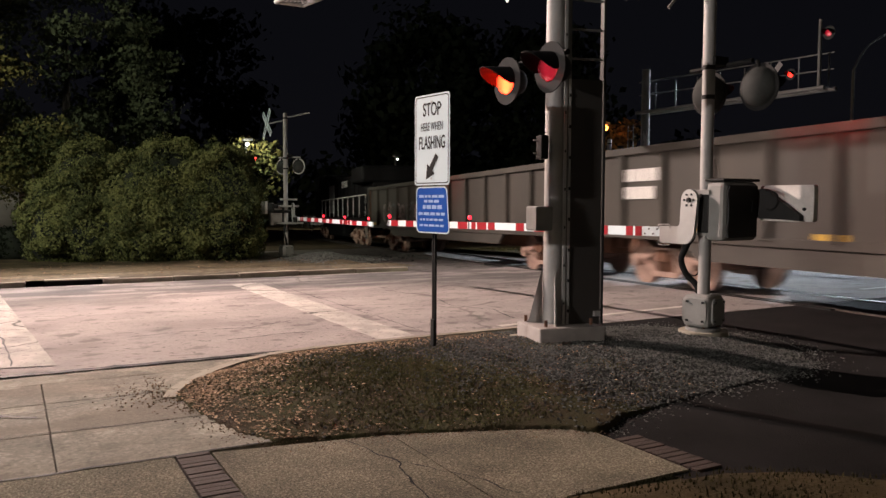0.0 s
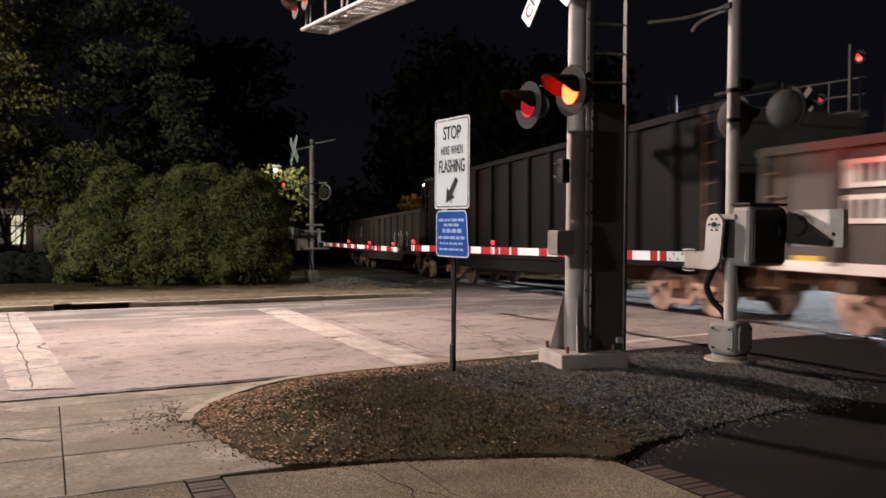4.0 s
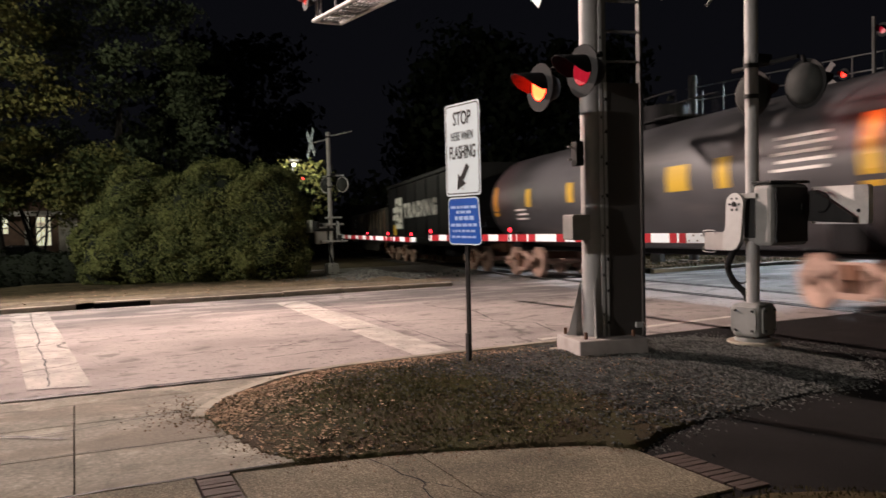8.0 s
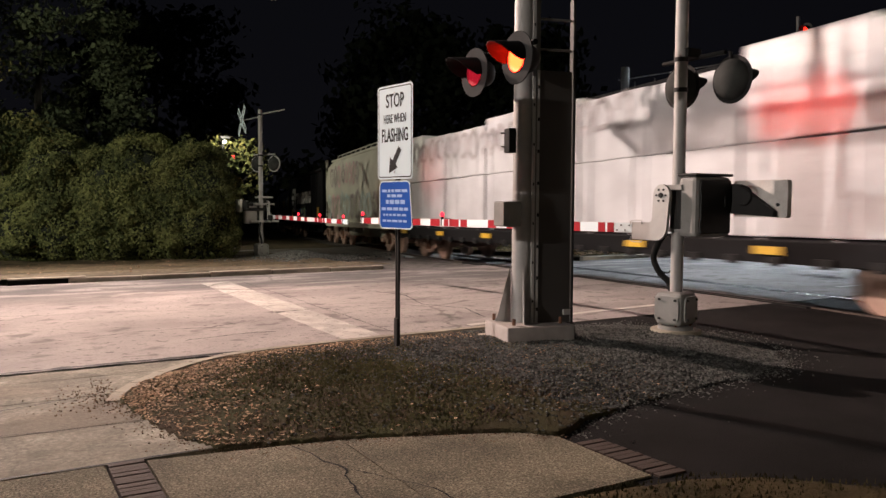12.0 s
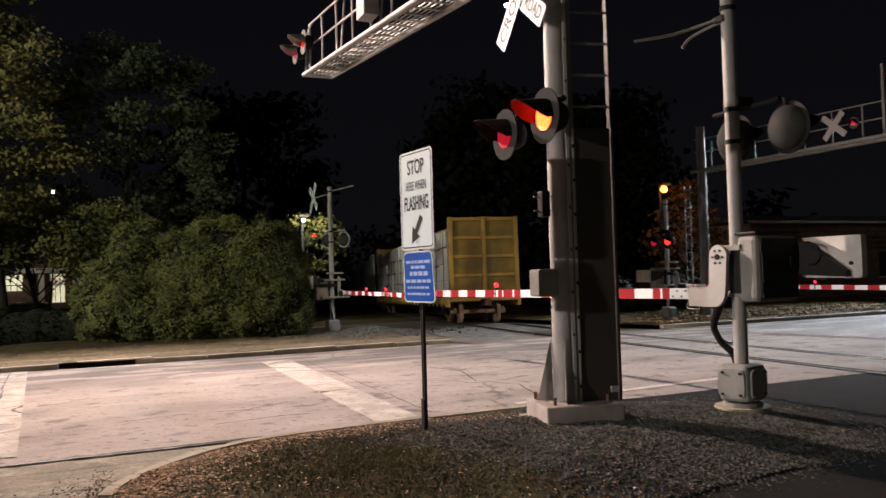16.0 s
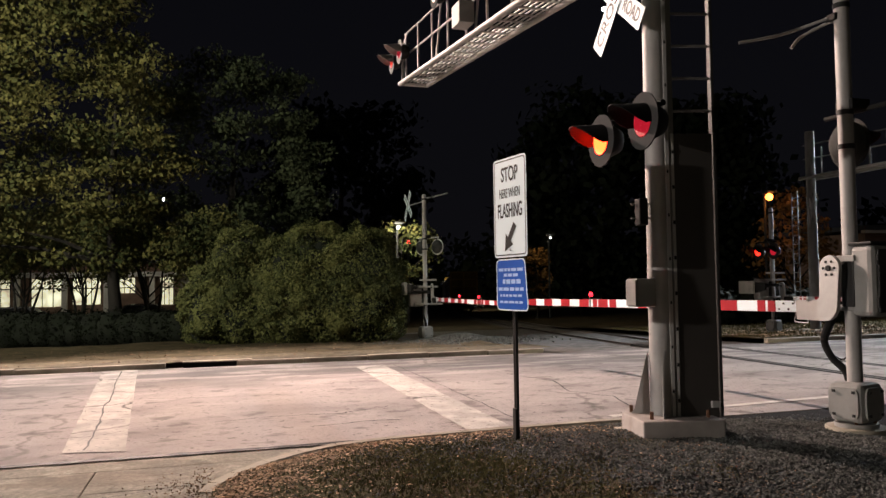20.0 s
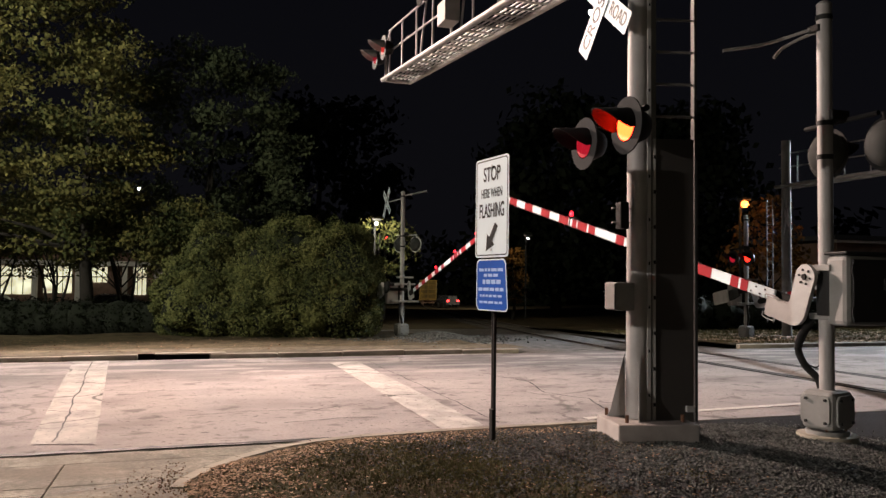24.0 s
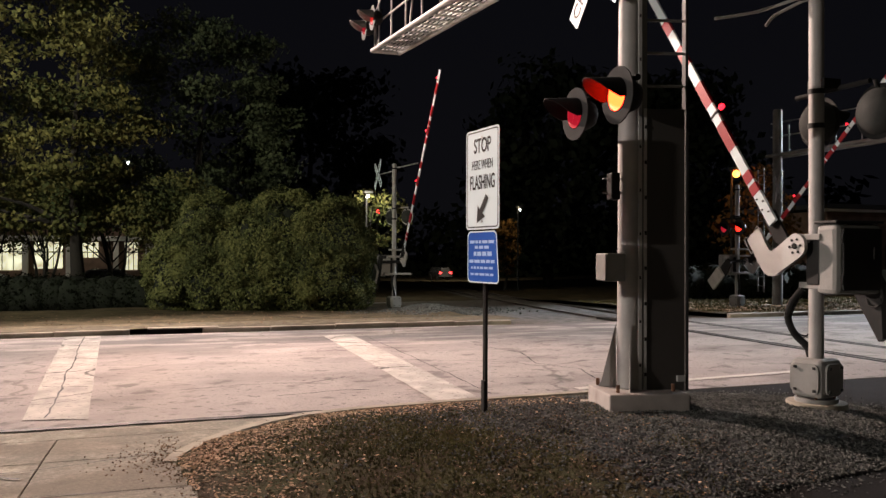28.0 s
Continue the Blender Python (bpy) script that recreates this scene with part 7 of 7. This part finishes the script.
def parked_car(x, y, rz, label):
    c = empty("parked_car", pose(x, y, slope(y), 0, 0, rz), label, "car", "cars in the car park")
    bm = bmesh.new()
    o = [(-2.2, 0.35), (-2.25, 0.75), (-1.9, 0.92), (-1.0, 0.98), (-0.45, 1.42), (0.9, 1.45), (1.6, 1.0), (2.15, 0.92), (2.25, 0.6), (2.2, 0.35)]
    add_prism(bm, o, lambda a, b: (a, -0.85, b), lambda a, b: (a, 0.85, b))
    bmesh.ops.bevel(bm, geom=bm.edges[:], offset=0.06, segments=2, affect="EDGES")
    body = part("body", bm, CAR_PAINT, c)
    bm = bmesh.new()
    add_prism(bm, [(-0.85, 1.02), (-0.4, 1.36), (0.82, 1.38), (1.35, 1.02)], lambda a, b: (a, -0.865, b), lambda a, b: (a, 0.865, b))
    part("side_glass", bm, GLASS_DARK, c)
    for dx in (-1.4, 1.4):
        for dy in (-0.8, 0.8):
            cyl_part("wheel", (dx, dy - 0.1, 0.33), (dx, dy + 0.1, 0.33), 0.33, TYRE, c, seg=16)
    for dy in (-0.6, 0.6):
        box_part("tail_lamp", (-2.24, dy, 0.72), (0.06, 0.3, 0.14), TAIL, c)
        box_part("headlamp", (2.22, dy, 0.7), (0.06, 0.3, 0.14), GALV, c)


for x, y, rz in ((-15, 44, 5), (-11.5, 43.5, 175), (-8.2, 43.8, 2), (-1.8, 43.2, 178), (1.8, 43.5, 3)):
    parked_car(x, y, rz, "dark parked car in the car park")

# ---- street lamps seen in view ----


def lamp_post(base, head, material, r, label, arm=True):
    o = empty("street_lamp", pose(*base), label, "street lamp")
    h = (head[0] - base[0], head[1] - base[1], head[2] - base[2])
    if arm:
        cyl_part("pole", (0, 0, 0), (0, 0, h[2] * 0.8), 0.08, GALV, o, seg=10)
        tube_part("arm", [(0, 0, h[2] * 0.8), (h[0] * 0.3, h[1] * 0.3, h[2] * 0.92), (h[0] * 0.9, h[1] * 0.9, h[2] + 0.1)], 0.05, GALV, o, 8)
    else:
        cyl_part("pole", (h[0], h[1] + 0.3, 0), (h[0], h[1] + 0.3, h[2] + 0.2), 0.06, CASE_DARK, o, seg=10)
    cap = box_part("head", (h[0], h[1], h[2] + 0.22), (0.5, 0.4, 0.12), CASE_DARK, o, 0, 0.03)
    bm = bmesh.new()
    bmesh.ops.create_uvsphere(bm, u_segments=14, v_segments=10, radius=r, matrix=Matrix.Translation(h))
    part("lamp_glass", bm, material, o, "glowing lamp", True)
    return o


lamp_post((41.0, 27.6, slope(27)), (44.2, 26.8, 11.3), LAMP_WHITE, 0.38, "tall street lamp with a bright white light beyond the track")
lamp_post((24.4, 29.6, slope(29)), (24.6, 29.0, 5.1), LAMP_ORANGE, 0.16, "street lamp with an orange glow beyond the track", False)
lamp_post((10.8, 39.6, slope(39)), (10.5, 39.5, 4.45), LAMP_LOT, 0.085, "small bright lamp behind the hedge", False)
lamp_post((22.4, 47.4, slope(47)), (22.4, 47.0, 4.4), LAMP_LOT, 0.06, "small warm lamp beside the line", False)
lamp_post((-2.1, 65.4, slope(65)), (-2.1, 65.0, 8.4), LAMP_WHITE, 0.12, "distant white lamp among the trees", False)

RED_GLOW = mat("distant_red_lamp", (0.5, 0.02, 0.02), 0.4, var=0.05, bump=0.0, emit=(1.0, 0.03, 0.03, 9.0))
far_car = empty("distant_car", pose(34.0, 95.0, slope(95), 0, 0, 0), "distant car with lit red tail lamps beside the line", "car")
bm = bmesh.new()
add_prism(bm, [(-0.9, 0.35), (-0.92, 0.9), (-0.7, 1.02), (-0.55, 1.5), (0.55, 1.5), (0.7, 1.02), (0.92, 0.9), (0.9, 0.35)], lambda a, b: (a, 0, b), lambda a, b: (a, 4.2, b))
part("body", bm, CAR_PAINT, far_car)
for u in (-0.68, 0.68):
    box_part("tail_lamp", (u, -0.02, 0.85), (0.3, 0.06, 0.2), RED_GLOW, far_car, 0, 0.02, "lit red tail lamp")
    for v in (0.8, 3.3):
        cyl_part("wheel", (u * 1.2 - 0.1, v, 0.32), (u * 1.2 + 0.1, v, 0.32), 0.32, TYRE, far_car, seg=12)
traffic = empty("traffic_signal", pose(13.2, 48.2, slope(48)), "distant traffic signal showing red behind the hedge", "traffic signal")
cyl_part("pole", (0, 0, 0), (0, 0, 5.0), 0.07, CASE_DARK, traffic, seg=10)
box_part("signal_case", (0, -0.12, 4.7), (0.3, 0.2, 0.9), BLACK, traffic, 0, 0.02)
cyl_part("red_lens", (0, -0.25, 4.98), (0, -0.21, 4.98), 0.12, RED_GLOW, traffic, seg=14, label="lit red lens")

# bricks of the bands across the sidewalk
bm = bmesh.new()
add_box(bm, (0, 0, -0.03), (0.205, 0.058, 0.06), 0, 0.004)
first = part("brick", bm, BRICK, sidewalk)
count = 0
for bx, y0, y1, lean in ((0.97, 3.38, 5.03, 0.0), (3.67, 3.34, 4.02, -0.03)):
    y = y0
    while y < y1:
        ob = first if count == 0 else new("brick", first.data)
        ob.parent = sidewalk
        ob.matrix_basis = pose(bx + lean * (y - y0), y, 0.001 + 0.002 * math.sin(count * 2.3), 0.4 * math.sin(count * 1.7), 0, 0.8 * math.sin(count * 3.1))
        count += 1
        y += 0.066


# cracks across the paving
cr = random.Random(14)


def crack(pts, w, z, parent):
    fine = []
    for (ax, ay), (bx, by) in zip(pts, pts[1:]):
        for k in range(6):
            t = k / 6
            fine.append((ax + (bx - ax) * t + cr.uniform(-0.018, 0.018), ay + (by - ay) * t + cr.uniform(-0.018, 0.018)))
    fine.append(pts[-1])
    bm, prev = bmesh.new(), None
    for i, (px, py) in enumerate(fine):
        qa, qb = fine[max(i - 1, 0)], fine[min(i + 1, len(fine) - 1)]
        d = Vector((qb[0] - qa[0], qb[1] - qa[1], 0)).normalized()
        ww = w * cr.uniform(0.4, 1.3)
        h = slope(py) + 0.008 if z is None else z
        pair = [bm.verts.new((px - d.y * ww, py + d.x * ww, h)), bm.verts.new((px + d.y * ww, py - d.x * ww, h))]
        if prev:
            bm.faces.new((prev[0], pair[0], pair[1], prev[1]))
        prev = pair
    part("crack", bm, BLACK, parent, "dark crack in the paving")


road_ob = bpy.data.objects["road"]
crack([(-0.02, 8.75), (-0.1, 10.4), (-0.24, 12.2), (-0.33, 14.1), (-0.5, 16.2), (-0.62, 18.5)], 0.011, None, road_ob)
for k, y in enumerate((9.6, 10.9, 11.7, 13.0, 14.4, 15.8, 17.0)):
    e = -0.36 - 0.055 * (y - 9)
    crack([(e, y + 0.2 * math.sin(k)), (e + 0.3, y), (e + 0.62, y + 0.25 * math.cos(k * 2))], 0.009, None, road_ob)
crack([(4.5, 8.6), (4.62, 10.4), (4.75, 12.6), (4.86, 15.0), (4.98, 17.1)], 0.009, None, road_ob)
crack([(1.2, 10.1), (1.9, 10.3), (2.7, 10.2), (3.4, 10.6)], 0.012, None, road_ob)
crack([(2.2, 9.3), (2.9, 9.45), (3.3, 9.4)], 0.015, None, road_ob)
crack([(6.2, 9.2), (6.5, 10.2), (6.2, 11.0), (6.6, 12.4), (6.4, 14.0)], 0.014, None, road_ob)
crack([(-3.5, 12.2), (-2.2, 12.6), (-1.1, 12.5)], 0.015, None, road_ob)
crack([(1.93, 4.86), (2.05, 4.3), (1.98, 3.95), (1.9, 3.4)], 0.007, 0.003, sidewalk)
crack([(2.05, 4.3), (2.3, 3.9), (2.42, 3.5)], 0.005, 0.003, sidewalk)
crack([(0.12, 6.45), (-0.3, 6.75), (-0.9, 6.86)], 0.014, 0.004, apron)
crack([(-1.9, 5.95), (0.2, 5.98), (1.22, 5.92)], 0.006, 0.003, apron)
crack([(-2.0, 6.6), (-0.9, 6.75), (0.1, 6.62), (1.0, 6.9)], 0.008, 0.002, apron)
crack([(-3.0, 5.06), (-0.1, 5.06), (1.4, 5.06)], 0.012, 0.003, apron)


# ---- everything that moves ----
SPEED = 12.12
RISE = [(0, 0, 0), (22.5, 0, 0), (22.8, 1.2, 0.01), (23.1, 3.5, 0.03), (23.5, 8.0, 0.055), (24.0, 14.0, 0.09), (24.5, 20.0, 0.125), (25.0, 25.8, 0.155), (25.5, 30.2, 0.175), (26.0, 34.8, 0.195),
        (26.5, 39.6, 0.213), (27.0, 44.6, 0.23), (27.5, 49.6, 0.248), (28.0, 54.6, 0.265)]


def car_pose(s):
    p = on_track(s)
    fore, aft = on_track(s + 6), on_track(s - 6)
    d = fore - aft
    yaw = -math.degrees(math.atan2(d.x, d.y))
    pitch = math.degrees(math.atan2(d.z, math.hypot(d.x, d.y)))
    mid = (fore + aft + p * 2) / 4
    return pose(mid.x, mid.y, mid.z, pitch, 0, yaw)


def motions():
    for car, mid in CARS:
        walk(car, [(t, car_pose(mid + SPEED * (t - 8))) for t in range(0, 29)])
    for arm, pivot, sg, pace, beam in ARMS:
        walk(arm, [(t, pose(*pivot, sg * a * pace)) for t, a, d in RISE])
        walk(beam, [(t, pose(0, 0, d)) for t, a, d in RISE])
    # half-turns show the glowing or the dark face in place of switching
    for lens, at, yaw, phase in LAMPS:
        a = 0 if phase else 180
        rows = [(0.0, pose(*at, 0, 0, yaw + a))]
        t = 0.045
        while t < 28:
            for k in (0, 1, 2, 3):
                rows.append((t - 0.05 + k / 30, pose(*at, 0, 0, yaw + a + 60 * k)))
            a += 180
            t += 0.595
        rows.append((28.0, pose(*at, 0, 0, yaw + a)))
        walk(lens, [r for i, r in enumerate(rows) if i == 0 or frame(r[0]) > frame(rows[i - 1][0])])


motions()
